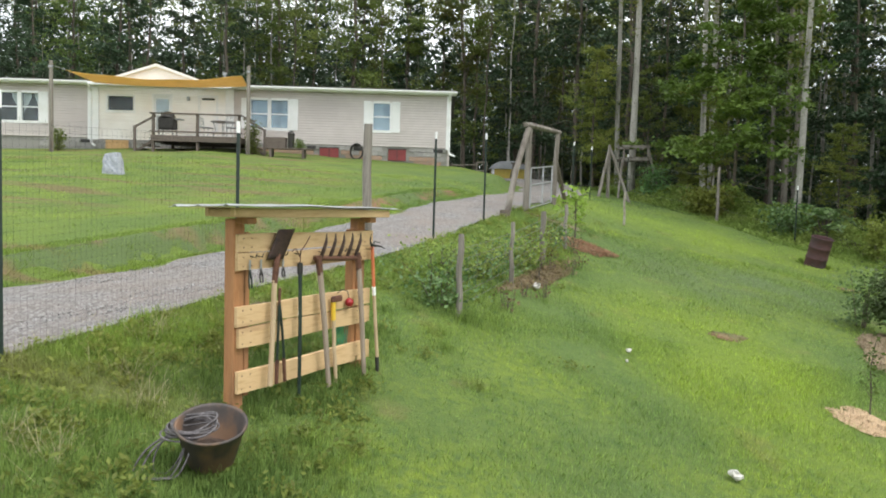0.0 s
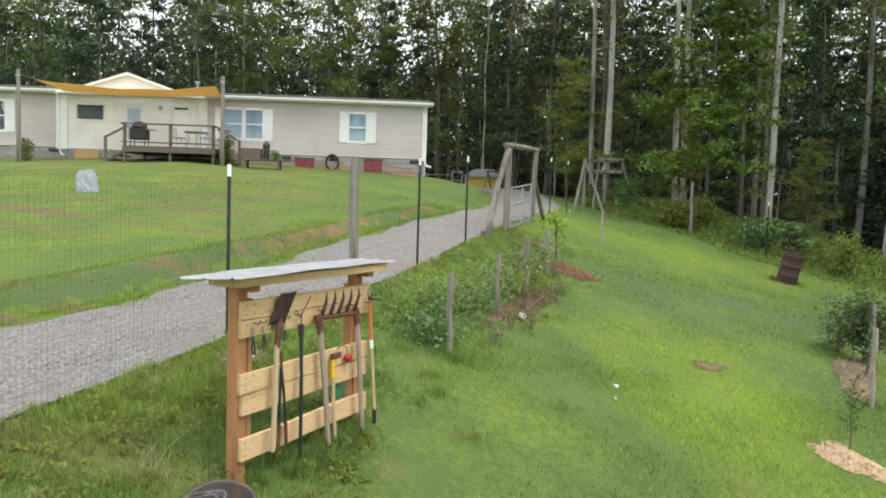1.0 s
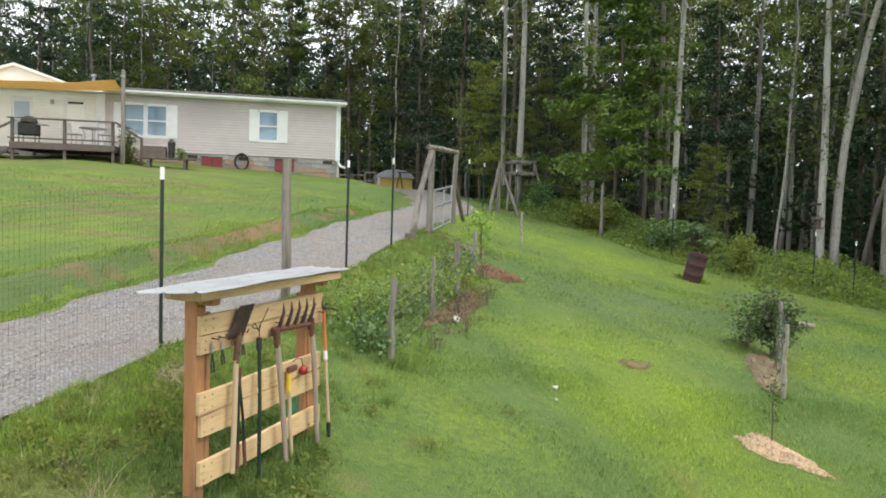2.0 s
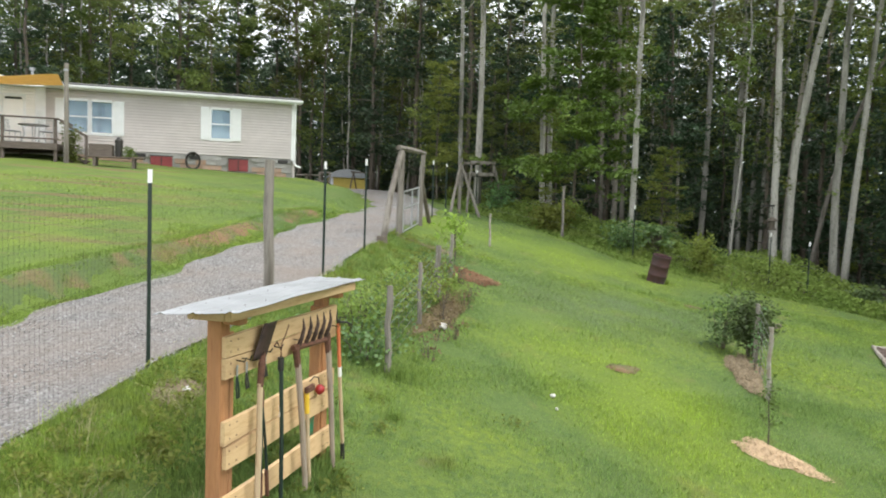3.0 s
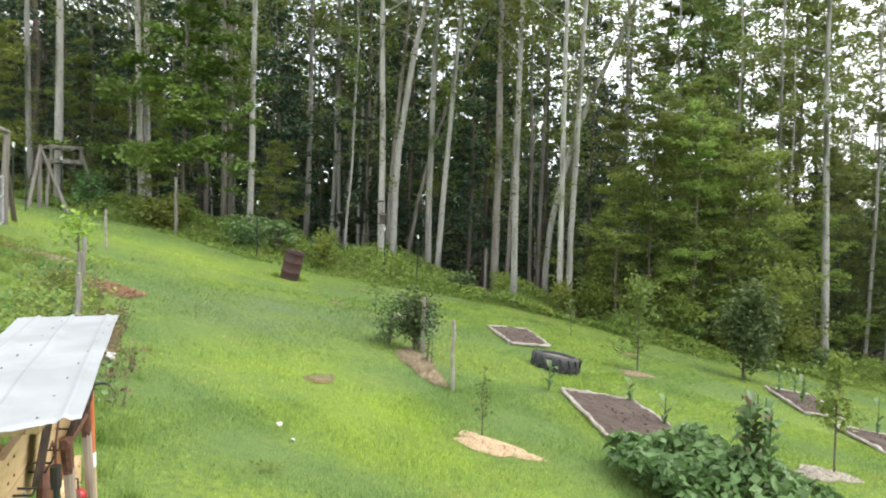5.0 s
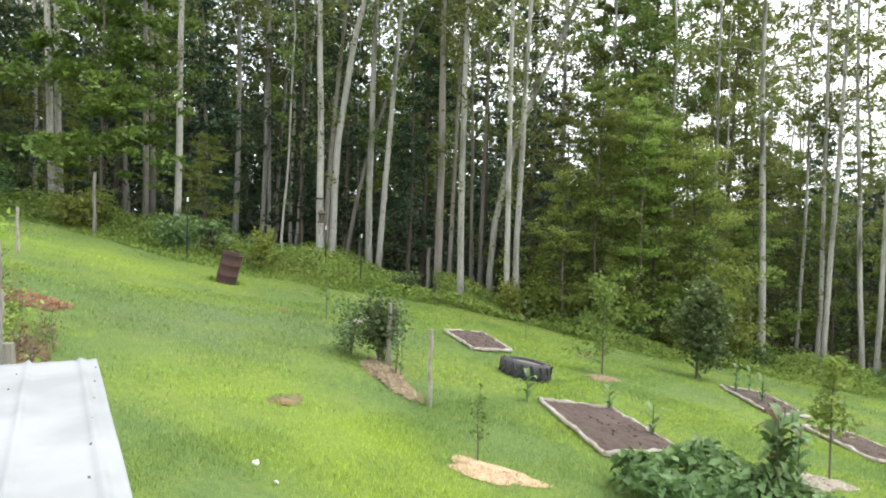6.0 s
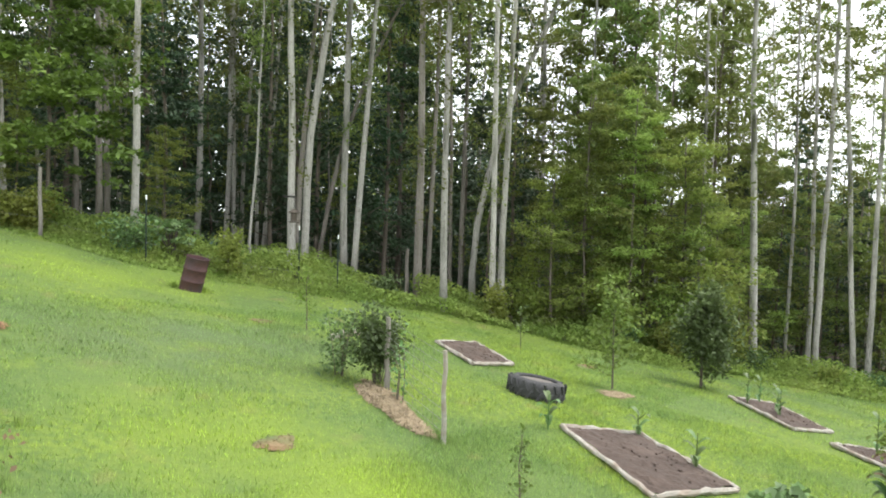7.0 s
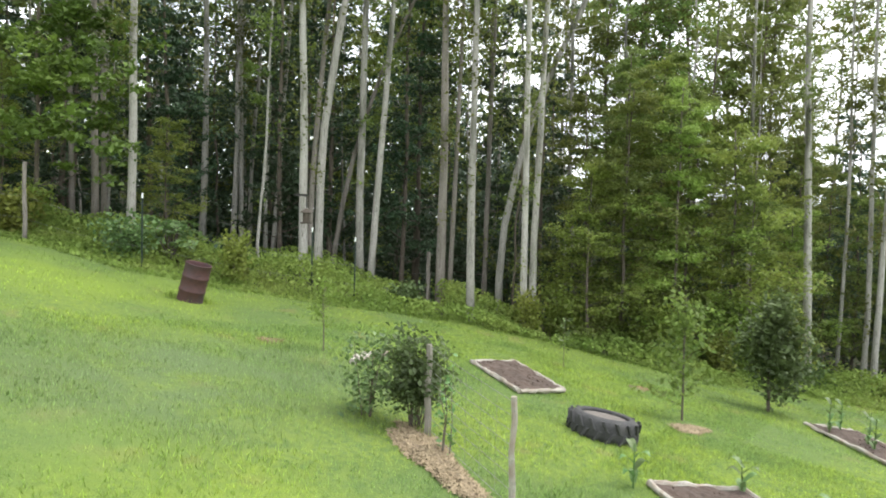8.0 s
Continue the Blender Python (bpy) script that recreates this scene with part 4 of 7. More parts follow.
def window(x0, x1, z0, z1, curtain=True, sash=True):
    w = wpart("window", box_bm(x0 - 0.05, HY - 0.05, z0 - 0.07, x1 + 0.05, HY - 0.02, z0), M["white_paint"], house, "white-framed sash window")
    bm = bmesh.new()
    for a, b, c, d in ((x0 - 0.05, z0, x0 + 0.035, z1), (x1 - 0.035, z0, x1 + 0.05, z1), (x0 + 0.035, z1 - 0.04, x1 - 0.035, z1 + 0.05), (x0 + 0.035, z0, x1 - 0.035, z0 + 0.04)):
        box(bm, a, HY - 0.06, b, c, HY + 0.06, d)
    if sash:
        box(bm, x0 + 0.035, HY - 0.015, (z0 + z1) / 2 - 0.025, x1 - 0.035, HY + 0.05, (z0 + z1) / 2 + 0.025)
    part("window_frame", bm, M["white_paint"], w)
    mid = (z0 + z1) / 2
    for lo, hi, y in (((z0 + 0.04, mid - 0.025, HY + 0.01), (mid + 0.025, z1 - 0.04, HY + 0.03)) if sash else ((z0 + 0.04, z1 - 0.04, HY + 0.02),)):
        p = part("pane", box_bm(x0 + 0.035, y, lo, x1 - 0.035, y + 0.006, hi), M["glass" if sash and x0 > -17 else "glass_dark"], w)
        p.visible_shadow = False
    return w


for i, (a, b, c, d) in enumerate(WINDOWS):
    window(a, b, c, d, sash=i != 2)
for i, (a, b, c, d) in enumerate(DOORS):
    door = wpart("door", box_bm(a + 0.03, HY + 0.02, c, b - 0.03, HY + 0.07, d - 0.03), M["siding_white" if i else "white_paint"], house, "cream door" if i else "white half-glazed door")
    bm = bmesh.new()
    for p, q, r, s in ((a - 0.06, c, a + 0.03, d + 0.06), (b - 0.03, c, b + 0.06, d + 0.06), (a + 0.03, d - 0.03, b - 0.03, d + 0.06)):
        box(bm, p, HY - 0.04, q, r, HY + 0.1, s)
    part("door_frame", bm, M["white_paint"], door)
    if i == 0:
        part("pane", box_bm(a + 0.12, HY + 0.005, c + 0.85, b - 0.12, HY + 0.018, d - 0.15), M["glass"], door)
        part("screen_panel", box_bm(a + 0.12, HY + 0.005, c + 0.1, b - 0.12, HY + 0.018, c + 0.75), M["metal_grey"], door)
    else:
        part("transom_panel", box_bm(a + 0.1, HY + 0.008, d - 0.14, b - 0.1, HY + 0.02, d - 0.06), M["dark_steel"], door)
    part("handle", tube_bm([(b - 0.13, HY + 0.02, c + 0.8), (b - 0.13, HY - 0.04, c + 0.8)], 0.025, 8), M["metal_grey"], door, "metal door knob")
wpart("wall_lamp", box_bm(-11.35, HY - 0.12, 5.72, -11.22, HY - 0.02, 5.9, bevel=0.02), M["metal_grey"], house, "small outdoor wall lamp")
for x0, x1, z0, z1 in ((-8.98, -8.66, 4.58, 5.93), (-6.86, -6.51, 4.58, 5.93), (-3.63, -3.31, 4.62, 5.95), (-2.40, -2.05, 4.62, 5.95), (-17.74, -17.42, 4.58, 5.93)):
    sh = wpart("shutter", box_bm(x0, HY - 0.062, z0, x1, HY - 0.036, z1), M["white_paint"], house, "white louvred shutter")
    bm = bmesh.new()
    for k in range(26):
        z = z0 + 0.06 + k * (z1 - z0 - 0.12) / 26
        box(bm, x0 + 0.04, HY - 0.075, z, x1 - 0.04, HY - 0.063, z + 0.028)
    part("louvres", bm, M["white_paint"], sh)
# pale blinds drawn behind the right-hand windows
for a, b, c, d in WINDOWS[3:]:
    wpart("blind", box_bm(a + 0.02, HY + 0.10, c + 0.02, b - 0.02, HY + 0.115, d - 0.02), M["blind"], house, "pale blue-grey drawn blind")
# curtains in the left windows
for x0, x1, fold in ((-18.6, -18.25, 1), (-18.1, -17.82, -1), (-19.1, -18.74, -1)):
    bm = bmesh.new()
    for i in range(10):
        t0, t1 = i / 10, (i + 1) / 10
        za, zb = 5.86, 5.0 + 0.7 * (t0 if fold > 0 else 1 - t0)
        zc = 5.0 + 0.7 * (t1 if fold > 0 else 1 - t1)
        xa, xb = x0 + (x1 - x0) * t0, x0 + (x1 - x0) * t1
        v = [bm.verts.new(p) for p in ((xa, HY + 0.16 + 0.02 * (i % 2), za), (xb, HY + 0.16 + 0.02 * ((i + 1) % 2), za), (xb, HY + 0.16 + 0.02 * ((i + 1) % 2), zc), (xa, HY + 0.16 + 0.02 * (i % 2), zb))]
        bm.faces.new(v)
    cur = wpart("curtain", bm, M["curtain"], house, "white tied-back curtain")
    sol = cur.modifiers.new("thick", "SOLIDIFY")
    sol.thickness = 0.004

# foundation of single blocks on a mortar core
wpart("foundation", box_bm(-27.4, HY + 0.03, 2.4, 0.05, HY + 0.2, SILL - 0.002), M["mortar"], house, "block foundation")
block_me = {}
for name in ("block", "block_clay"):
    bm = box_bm(0, 0, 0, 0.385, 0.06, 0.185, bevel=0.006)
    me = bpy.data.meshes.new(name)
    bm.to_mesh(me)
    bm.free()
    me.materials.append(M[name])
    block_me[name] = me
PANELS = [(-5.53, -4.70, 3.34, 3.86), (-2.53, -1.75, 3.40, 3.88)]
rb = random.Random(3)
for row in range(6):
    z = SILL - 0.2 * (row + 1)
    x = -17.6 - (0.2 if row % 2 else 0)
    while x < -0.2:
        hole = any(a - 0.36 < x < b and c - 0.1 < z + 0.1 < d + 0.03 for a, b, c, d in PANELS)
        if not hole and z > ground_z(x, HY - 0.1) - 0.25:
            ob = new("block", block_me["block_clay" if (z < ground_z(x, HY - 0.1) + 0.06 + 0.16 * rb.random() and x > -9) else "block"])
            ob.parent = house
            ob.matrix_parent_inverse = inv(house)
            ob.matrix_basis = pose(x, HY - 0.022 + rb.uniform(-0.004, 0.004), z)
        x += 0.4
for a, b, c, d in PANELS:
    p = wpart("crawl_panel", box_bm(a, HY - 0.03, c, b, HY + 0.0, d, bevel=0.008), M["red_panel"], house, "dark red painted crawl-space panel")
    bm = bmesh.new()
    box(bm, a - 0.03, HY - 0.045, d, b + 0.03, HY - 0.005, d + 0.04)
    box(bm, a + (b - a) * 0.48, HY - 0.04, c + 0.02, a + (b - a) * 0.52, HY - 0.031, d - 0.02)
    part("frame", bm, M["dark_steel"], p)
for x in (-6.1, -4.05, -0.55, -16.0, -12.3):
    wpart("foundation_vent", box_bm(x, HY - 0.05, 3.80, x + 0.4, HY - 0.028, 3.94), M["dark_steel"], house, "dark metal foundation vent")
wpart("access_board", box_bm(-14.9, HY - 0.06, 3.5, -13.9, HY - 0.035, 3.93), M["osb"], house, "bare plywood access board")

# ---------------------------------------------------------------- deck, shade sail and things by the house
def board_run(parent, name, me_cache, key, x, y, z, sx, sy, sz, mat, rz=0, world_parent=True):
    """One board as an object of its own; boards of one size share a mesh."""
    k = (key, round(sx, 3), round(sy, 3), round(sz, 3))
    if k not in me_cache:
        bm = box_bm(0, 0, 0, sx, sy, sz, bevel=min(sx, sy, sz) * 0.12)
        me = bpy.data.meshes.new(name)
        bm.to_mesh(me)
        bm.free()
        me.materials.append(mat)
        me_cache[k] = me
    ob = new(name, me_cache[k])
    ob.parent = parent
    if world_parent:
        ob.matrix_parent_inverse = inv(parent)
    ob.matrix_basis = pose(x, y, z, 0, 0, rz)
    return ob


cache = {}
DX0, DX1, DY0, DY1, DZ = -11.85, -8.25, 28.2, 30.7, 3.98
deck = thing("deck", (DX0 + DX1) / 2, DY0, ground_z(-10, DY0), "weathered grey-brown wooden deck with rails and steps against the house", "deck")
for i in range(17):
    board_run(deck, "deck_board", cache, "deck", DX0, DY0 + 0.147 * i, DZ - 0.035, DX1 - DX0, 0.14, 0.035, M["deck_wood"])
for x0, y0, x1, y1 in ((DX0, DY0 - 0.045, DX1, DY0 - 0.005), (DX0, DY1 - 0.3, DX1, DY1 - 0.26)):
    wpart("rim_joist", box_bm(x0, y0, DZ - 0.24, x1, y1, DZ, bevel=0.006), M["deck_wood"], deck)
for x in (DX0, DX1 - 0.04):
    wpart("rim_joist", box_bm(x, DY0, DZ - 0.24, x + 0.04, DY1 - 0.3, DZ - 0.036, bevel=0.006), M["deck_wood"], deck)
for x in (DX0 + 0.02, (DX0 + DX1) / 2, DX1 - 0.12):
    for y in (DY0 + 0.01, DY1 - 0.5):
        wpart("post", box_bm(x, y, ground_z(x, y) - 0.1, x + 0.1, y + 0.1, (DZ + 0.85 if y < 29 else DZ - 0.04), bevel=0.008), M["deck_wood"], deck)
for z in (DZ + 0.85, DZ + 0.13):
    wpart("rail", box_bm(DX0 - 0.05, DY0 - 0.06, z, DX1 + 0.05, DY0 + 0.10, z + 0.045, bevel=0.006), M["deck_wood"], deck)
wpart("rail", box_bm(DX1 - 0.06, DY0 + 0.1, DZ + 0.85, DX1 + 0.02, DY1 - 0.4, DZ + 0.9, bevel=0.006), M["deck_wood"], deck)
for side, x in ((-1, DX0), (1, DX1)):
    for k in range(3):
        xa = x + side * 0.28 * k
        z = DZ - 0.17 * (k + 1)
        wpart("step", box_bm(min(xa, xa + side * 0.28), DY0 + 0.5, z - 0.04, max(xa, xa + side * 0.28), DY0 + 1.6, z, bevel=0.006), M["deck_wood"], deck)
    bm = tube_bm([(x, DY0 + 0.45, DZ + 0.82), (x + side * 0.85, DY0 + 0.45, DZ + 0.35)], 0.045, 6)
    wpart("stair_rail", bm, M["deck_wood"], deck)
    xb = x + side * 0.85
    wpart("stair_post", box_bm(xb - 0.045, DY0 + 0.4, ground_z(xb, DY0 + 0.4) - 0.1, xb + 0.045, DY0 + 0.5, DZ + 0.4, bevel=0.006), M["deck_wood"], deck)
    wpart("stringer", tube_bm([(x, DY0 + 0.55, DZ - 0.1), (xb, DY0 + 0.55, ground_z(xb, DY0) + 0.05)], 0.06, 4), M["deck_wood"], deck)

grill = thing("grill", -11.45, 28.9, DZ, "dark covered barbecue grill standing on the deck", "grill")
bm = box_bm(-0.32, -0.25, 0.3, 0.32, 0.25, 0.78, bevel=0.04)
part("body", bm, M["dark_steel"], grill)
bm = bmesh.new()
lathe(bm, [(0.0, 0.24), (0.14, 0.22), (0.25, 0.15), (0.30, 0.0)], 14, pose(0, 0, 0.79))
part("lid", bm, M["dark_steel"], grill)
part("side_shelf", box_bm(0.33, -0.2, 0.7, 0.62, 0.2, 0.73), M["metal_grey"], grill)
for x in (-0.28, 0.28):
    for y in (-0.2, 0.2):
        part("leg", tube_bm([(x, y, 0), (x, y, 0.32)], 0.02, 6), M["dark_steel"], grill)

table = thing("patio_table", -9.3, 29.3, DZ, "pale metal patio table standing on the deck", "table")
bm = bmesh.new()
lathe(bm, [(0.0, 0.69), (0.5, 0.69), (0.52, 0.705), (0.5, 0.72), (0.0, 0.72)], 20)
part("tabletop", bm, M["metal_grey"], table)
for a in range(4):
    c, s = math.cos(a * 1.57 + 0.4), math.sin(a * 1.57 + 0.4)
    part("leg", tube_bm([(c * 0.42, s * 0.42, 0), (c * 0.3, s * 0.3, 0.4), (c * 0.4, s * 0.4, 0.69)], 0.018, 6), M["metal_grey"], table)


def patio_chair(x, y, rz):
    c = thing("patio_chair", x, y, DZ, "pale metal patio chair with open back on the deck", "chair", "chairs round the patio table", rz=rz)
    part("seat", box_bm(-0.22, -0.22, 0.42, 0.22, 0.22, 0.45, bevel=0.01), M["metal_grey"], c)
    bm = bmesh.new()
    tube(bm, [(-0.22, 0.2, 0.44), (-0.22, 0.26, 0.85), (0.22, 0.26, 0.85), (0.22, 0.2, 0.44)], 0.014, 6)
    for k in range(5):
        tube(bm, [(-0.15 + 0.075 * k, 0.21, 0.45), (-0.15 + 0.075 * k, 0.26, 0.84)], 0.006, 4)
    part("backrest", bm, M["metal_grey"], c)
    for px, py in ((-0.2, -0.2), (0.2, -0.2), (-0.2, 0.2), (0.2, 0.2)):
        part("leg", tube_bm([(px, py, 0), (px, py, 0.43)], 0.013, 6), M["metal_grey"], c)


patio_chair(-9.95, 29.1, 80)
patio_chair(-8.8, 28.85, 200)

# shade sail between two tall posts and the roof
for x, y, top in ((-15.85, 28.2, 6.8), (-7.96, 28.2, 6.82)):
    p = thing("sail_post", x, y, ground_z(x, y), "tall weathered grey post holding a corner of the shade sail", "post", "shade sail posts")
    part("shaft", tube_bm([(0, 0, -0.2), (0.01, 0, 1.7), (0, 0, top - ground_z(x, y))], [0.085, 0.08, 0.07], 8, wobble=0.08), M["grey_wood"], p)
    part("ring", tube_bm([(0, -0.02, top - ground_z(x, y) - 0.28), (0, -0.02, top - ground_z(x, y) - 0.2)], 0.085, 8), M["metal_grey"], p)
sail = thing("shade_sail", -12.0, 29.3, 6.2, "mustard-yellow cloth shade sail stretched over the deck", "shade sail")
cor = [Vector((-15.3, 28.25, 6.46)), Vector((-8.25, 28.25, 6.44)), Vector((-8.6, 30.4, 6.36)), Vector((-15.2, 30.4, 6.34))]
bm = bmesh.new()
grid = []
for i in range(25):
    u = i / 24
    row = []
    for j in range(11):
        v = j / 10
        p = cor[0].lerp(cor[1], u).lerp(cor[3].lerp(cor[2], u), v)
        pinch = 4 * u * (1 - u)
        p.y += 0.55 * pinch * (1 - v) - 0.1 * pinch * v
        p.z -= 0.17 * pinch * (1 - v) ** 0.8 + 0.12 * pinch * v + 0.02 * math.sin(u * 19) * (1 - v)
        row.append(bm.verts.new(p))
    grid.append(row)
for a, b in zip(grid, grid[1:]):
    for j in range(10):
        bm.faces.new((a[j], b[j], b[j + 1], a[j + 1]))
cloth = wpart("cloth", bm, M["sail"], sail, smoothed=True)
sol = cloth.modifiers.new("thick", "SOLIDIFY")
sol.thickness = 0.008
for c, e in ((cor[0], (-15.85, 28.2, 6.62)), (cor[1], (-7.96, 28.2, 6.62)), (cor[2], (-8.75, 30.55, 6.42)), (cor[3], (-15.25, 30.55, 6.42))):
    wpart("rope", tube_bm([c, e], 0.012, 5), M["wire"], sail)

# low bench with a planter and a black can
bench = thing("garden_bench", -6.3, 28.2, ground_z(-6.3, 28.2), "low weathered wooden bench in front of the house", "bench")
for i in range(3):
    part("slat", box_bm(-0.95, -0.25 + 0.17 * i, 0.33, 0.95, -0.1 + 0.17 * i, 0.37, bevel=0.006), M["deck_wood"], bench)
for x in (-0.75, 0.55):
    part("leg", box_bm(x, -0.22, -0.05, x + 0.1, 0.22, 0.33, bevel=0.006), M["deck_wood"], bench)
bz = ground_z(-6.3, 28.2) + 0.37
box_p = thing("planter_box", -6.75, 28.2, bz, "grey wooden planter box standing on the bench", "planter")
part("side", box_bm(-0.44, -0.2, 0, 0.34, 0.2, 0.42, bevel=0.01), M["deck_wood"], box_p)
part("soil", box_bm(-0.40, -0.16, 0.40, 0.30, 0.16, 0.43), M["soil"], box_p)
canister = thing("plastic_can", -6.22, 28.2, bz, "black plastic can standing on the bench beside the planter", "can")
bm = bmesh.new()
lathe(bm, [(0.0, 0), (0.12, 0), (0.14, 0.52), (0.15, 0.58), (0.13, 0.62), (0.05, 0.72), (0.0, 0.73)], 14)
part("body", bm, M["dark_steel"], canister)


def shrub(name, x, y, h, w, n, size, mat, label, seed, stems=7, up=0.4, base=0.0, group="", stem_mat=None, lift=0.15, z=None):
    """Several thin stems with leaves gathered round them."""
    r = np.random.default_rng(seed)
    s = thing(name, x, y, ground_z(x, y) if z is None else z, label, "shrub" if not group else "plant", group)
    bm = bmesh.new()
    cs = []
    for k in range(stems):
        a = r.uniform(0, 6.283)
        d = r.uniform(0.1, 0.5) * w
        top = np.array([math.cos(a) * d, math.sin(a) * d, h * r.uniform(0.6, 1.0)])
        p = [np.array([math.cos(a) * 0.05, math.sin(a) * 0.05, -0.08]), top * np.array([0.45, 0.45, 0.5]) + r.normal(size=3) * 0.03, top]
        tube(bm, p, [0.007 * h + 0.003, 0.004 * h + 0.002, 0.002], 5)
        m = n // stems
        t = r.uniform(base, 1.05, m)[:, None]
        c = p[0] * (1 - t) ** 2 + 2 * p[1] * t * (1 - t) + p[2] * t ** 2
        cs.append(c + r.normal(size=(m, 3)) * np.array([w * 0.2, w * 0.2, h * 0.10]))
    c = np.concatenate(cs)
    c[:, 2] = np.maximum(c[:, 2], lift * h * r.uniform(0.3, 1.2, len(c)))
    tagged(part("stem", bm, stem_mat or M["bark_dark"], s), kind="stuff")
    part("foliage", leaves("foliage", c, size, mat, r, up=up), mat, s)
    return s


shrub("tall_shrub", -7.9, 28.6, 1.35, 0.55, 900, 0.09, M["leaf_mid"], "dense upright green shrub beside the deck steps", 201)
shrub("tall_shrub", -15.95, 28.9, 0.95, 0.5, 600, 0.09, M["leaf_mid"], "small dark green shrub by the wall", 202)
shrub("potted_plant", -5.85, 28.15, 0.4, 0.45, 260, 0.08, M["leaf_bright"], "green plant growing on the bench", 203, z=bz, group="plants on the bench")

# coiled hose hanging on the foundation
hose = thing("garden_hose", -3.9, HY - 0.12, 3.72, "dark coiled garden hose hanging on the foundation wall", "hose")
bm = bmesh.new()
for k in range(5):
    r = 0.24 + 0.012 * k
    part("loop", tube_bm([(r * math.cos(a * 0.3307), -0.02 * k, r * 1.25 * math.sin(a * 0.3307)) for a in range(20)], 0.016, 6), M["dark_steel"], hose)
part("hanger", box_bm(-0.06, 0.0, 0.22, 0.06, 0.09, 0.36, bevel=0.01), M["dark_steel"], hose)

# pale boulder on the lawn
bm = bmesh.new()
bmesh.ops.create_cube(bm, size=2.0)
bmesh.ops.subdivide_edges(bm, edges=bm.edges[:], cuts=7, use_grid_fill=True)
for v in bm.verts:
    t = (v.co.z + 1) / 2
    r = Vector((v.co.x, v.co.y)).length
    round_ = 1 - 0.16 * max(0.0, r - 0.9) - 0.10 * max(0.0, abs(v.co.z) + r - 1.7)
    k = round_ * (1 + 0.16 * noise.noise(v.co * 1.3 + Vector((4, 1, 2))) + 0.10 * noise.noise(v.co * 3.7))
    v.co = Vector((v.co.x * 0.35 * k * (1 - 0.42 * t) - 0.05 * t, v.co.y * 0.27 * k * (1 - 0.3 * t), t * 0.72 * (0.94 + 0.08 * k) + 0.03 * t * v.co.x))
boulder = part("boulder", bm, M["concrete"], None, smoothed=False)
boulder.scale = (0.78, 0.78, 0.78)
boulder.location = (-8.45, 17.88, ground_z(-8.45, 17.88) - 0.05)
tagged(boulder, "pale grey upright boulder standing on the lawn", "rock")

# shed and paddock rails behind the house
shed = thing("shed", 4.0, 44.5, ground_z(4.0, 44.5), "small yellow shed with a rounded grey roof", "shed")
zs = ground_z(4.0, 44.5)
part("wall", box_bm(-1.05, 0, -0.2, 1.15, 2.2, 0.75, bevel=0.01), M["yellow_wall"], shed)
bm = bmesh.new()
prof = [(-1.22, 0.70), (-0.95, 0.98), (-0.6, 1.16), (0.05, 1.22), (0.7, 1.16), (1.05, 0.98), (1.32, 0.70)]
a = [bm.verts.new((x, -0.15, z)) for x, z in prof]
b = [bm.verts.new((x, 2.35, z)) for x, z in prof]
for i in range(6):
    bm.faces.new((a[i], a[i + 1], b[i + 1], b[i]))
bm.faces.new(a)
bm.faces.new(b[::-1])
part("roof", bm, M["metal_grey"], shed, "rounded grey roof")
part("corner_board", box_bm(-1.09, -0.03, -0.1, -0.9, 0.0, 0.72), M["white_paint"], shed)
swing = thing("swing_frame", 4.6, 42.8, ground_z(4.6, 42.8), "brown timber swing frame with sloping legs", "swing")
for x in (-0.45, 0.75):
    part("leg", tube_bm([(x, 0, 1.15), (x - 0.3, -0.5, -0.1)], 0.04, 6), M["bark_dark"], swing)
    part("leg", tube_bm([(x, 0, 1.15), (x + 0.3, 0.5, -0.1)], 0.04, 6), M["bark_dark"], swing)
part("crossbar", tube_bm([(-0.6, 0, 1.15), (0.9, 0, 1.15)], 0.045, 6), M["bark_dark"], swing)
paddock = thing("rail_fence", 1.2, 36, ground_z(1.2, 36), "grey wooden rail fence behind the house", "fence")
for x in (0.3, 0.95, 1.6, 2.1):
    wpart("post", tube_bm([(x, 36, ground_z(x, 36) - 0.2), (x, 36, 3.68 if x < 1.5 else 3.8)], 0.05, 7, wobble=0.1), M["grey_wood"], paddock)
wpart("rail", tube_bm([(0.2, 36, 3.58), (1.55, 36, 3.62)], 0.035, 6), M["grey_wood"], paddock)
wpart("rail", tube_bm([(1.55, 36, 3.76), (2.15, 36, 3.78)], 0.04, 6), M["grey_wood"], paddock)
wpart("rail", tube_bm([(0.2, 36, 3.3), (2.1, 36, 3.34)], 0.03, 6), M["grey_wood"], paddock)

# ---------------------------------------------------------------- fence along the drive
def t_post(x, y, h, tip=True, group="fence posts along the drive", label="dark green steel T-post with a white painted tip"):
    p = thing("t_post", x, y, ground_z(x, y), label, "fence post", group, rz=(x * 71) % 60)
    bm = bmesh.new()
    box(bm, -0.017, -0.004, -0.2, 0.017, 0.004, h - 0.12)
    box(bm, -0.004, 0.004, -0.2, 0.004, 0.03, h - 0.12)
    z = 0.2
    while z < h - 0.2:
        box(bm, -0.006, -0.012, z, 0.006, -0.004, z + 0.02)
        z += 0.11
    part("shaft", bm, M["green_steel"], p)
    bm = bmesh.new()
    box(bm, -0.019, -0.006, h - 0.12, 0.019, 0.006, h)
    box(bm, -0.005, 0.006, h - 0.12, 0.005, 0.031, h)
    part("tip", bm, M["white_paint"], p, "white painted tip")
    return p


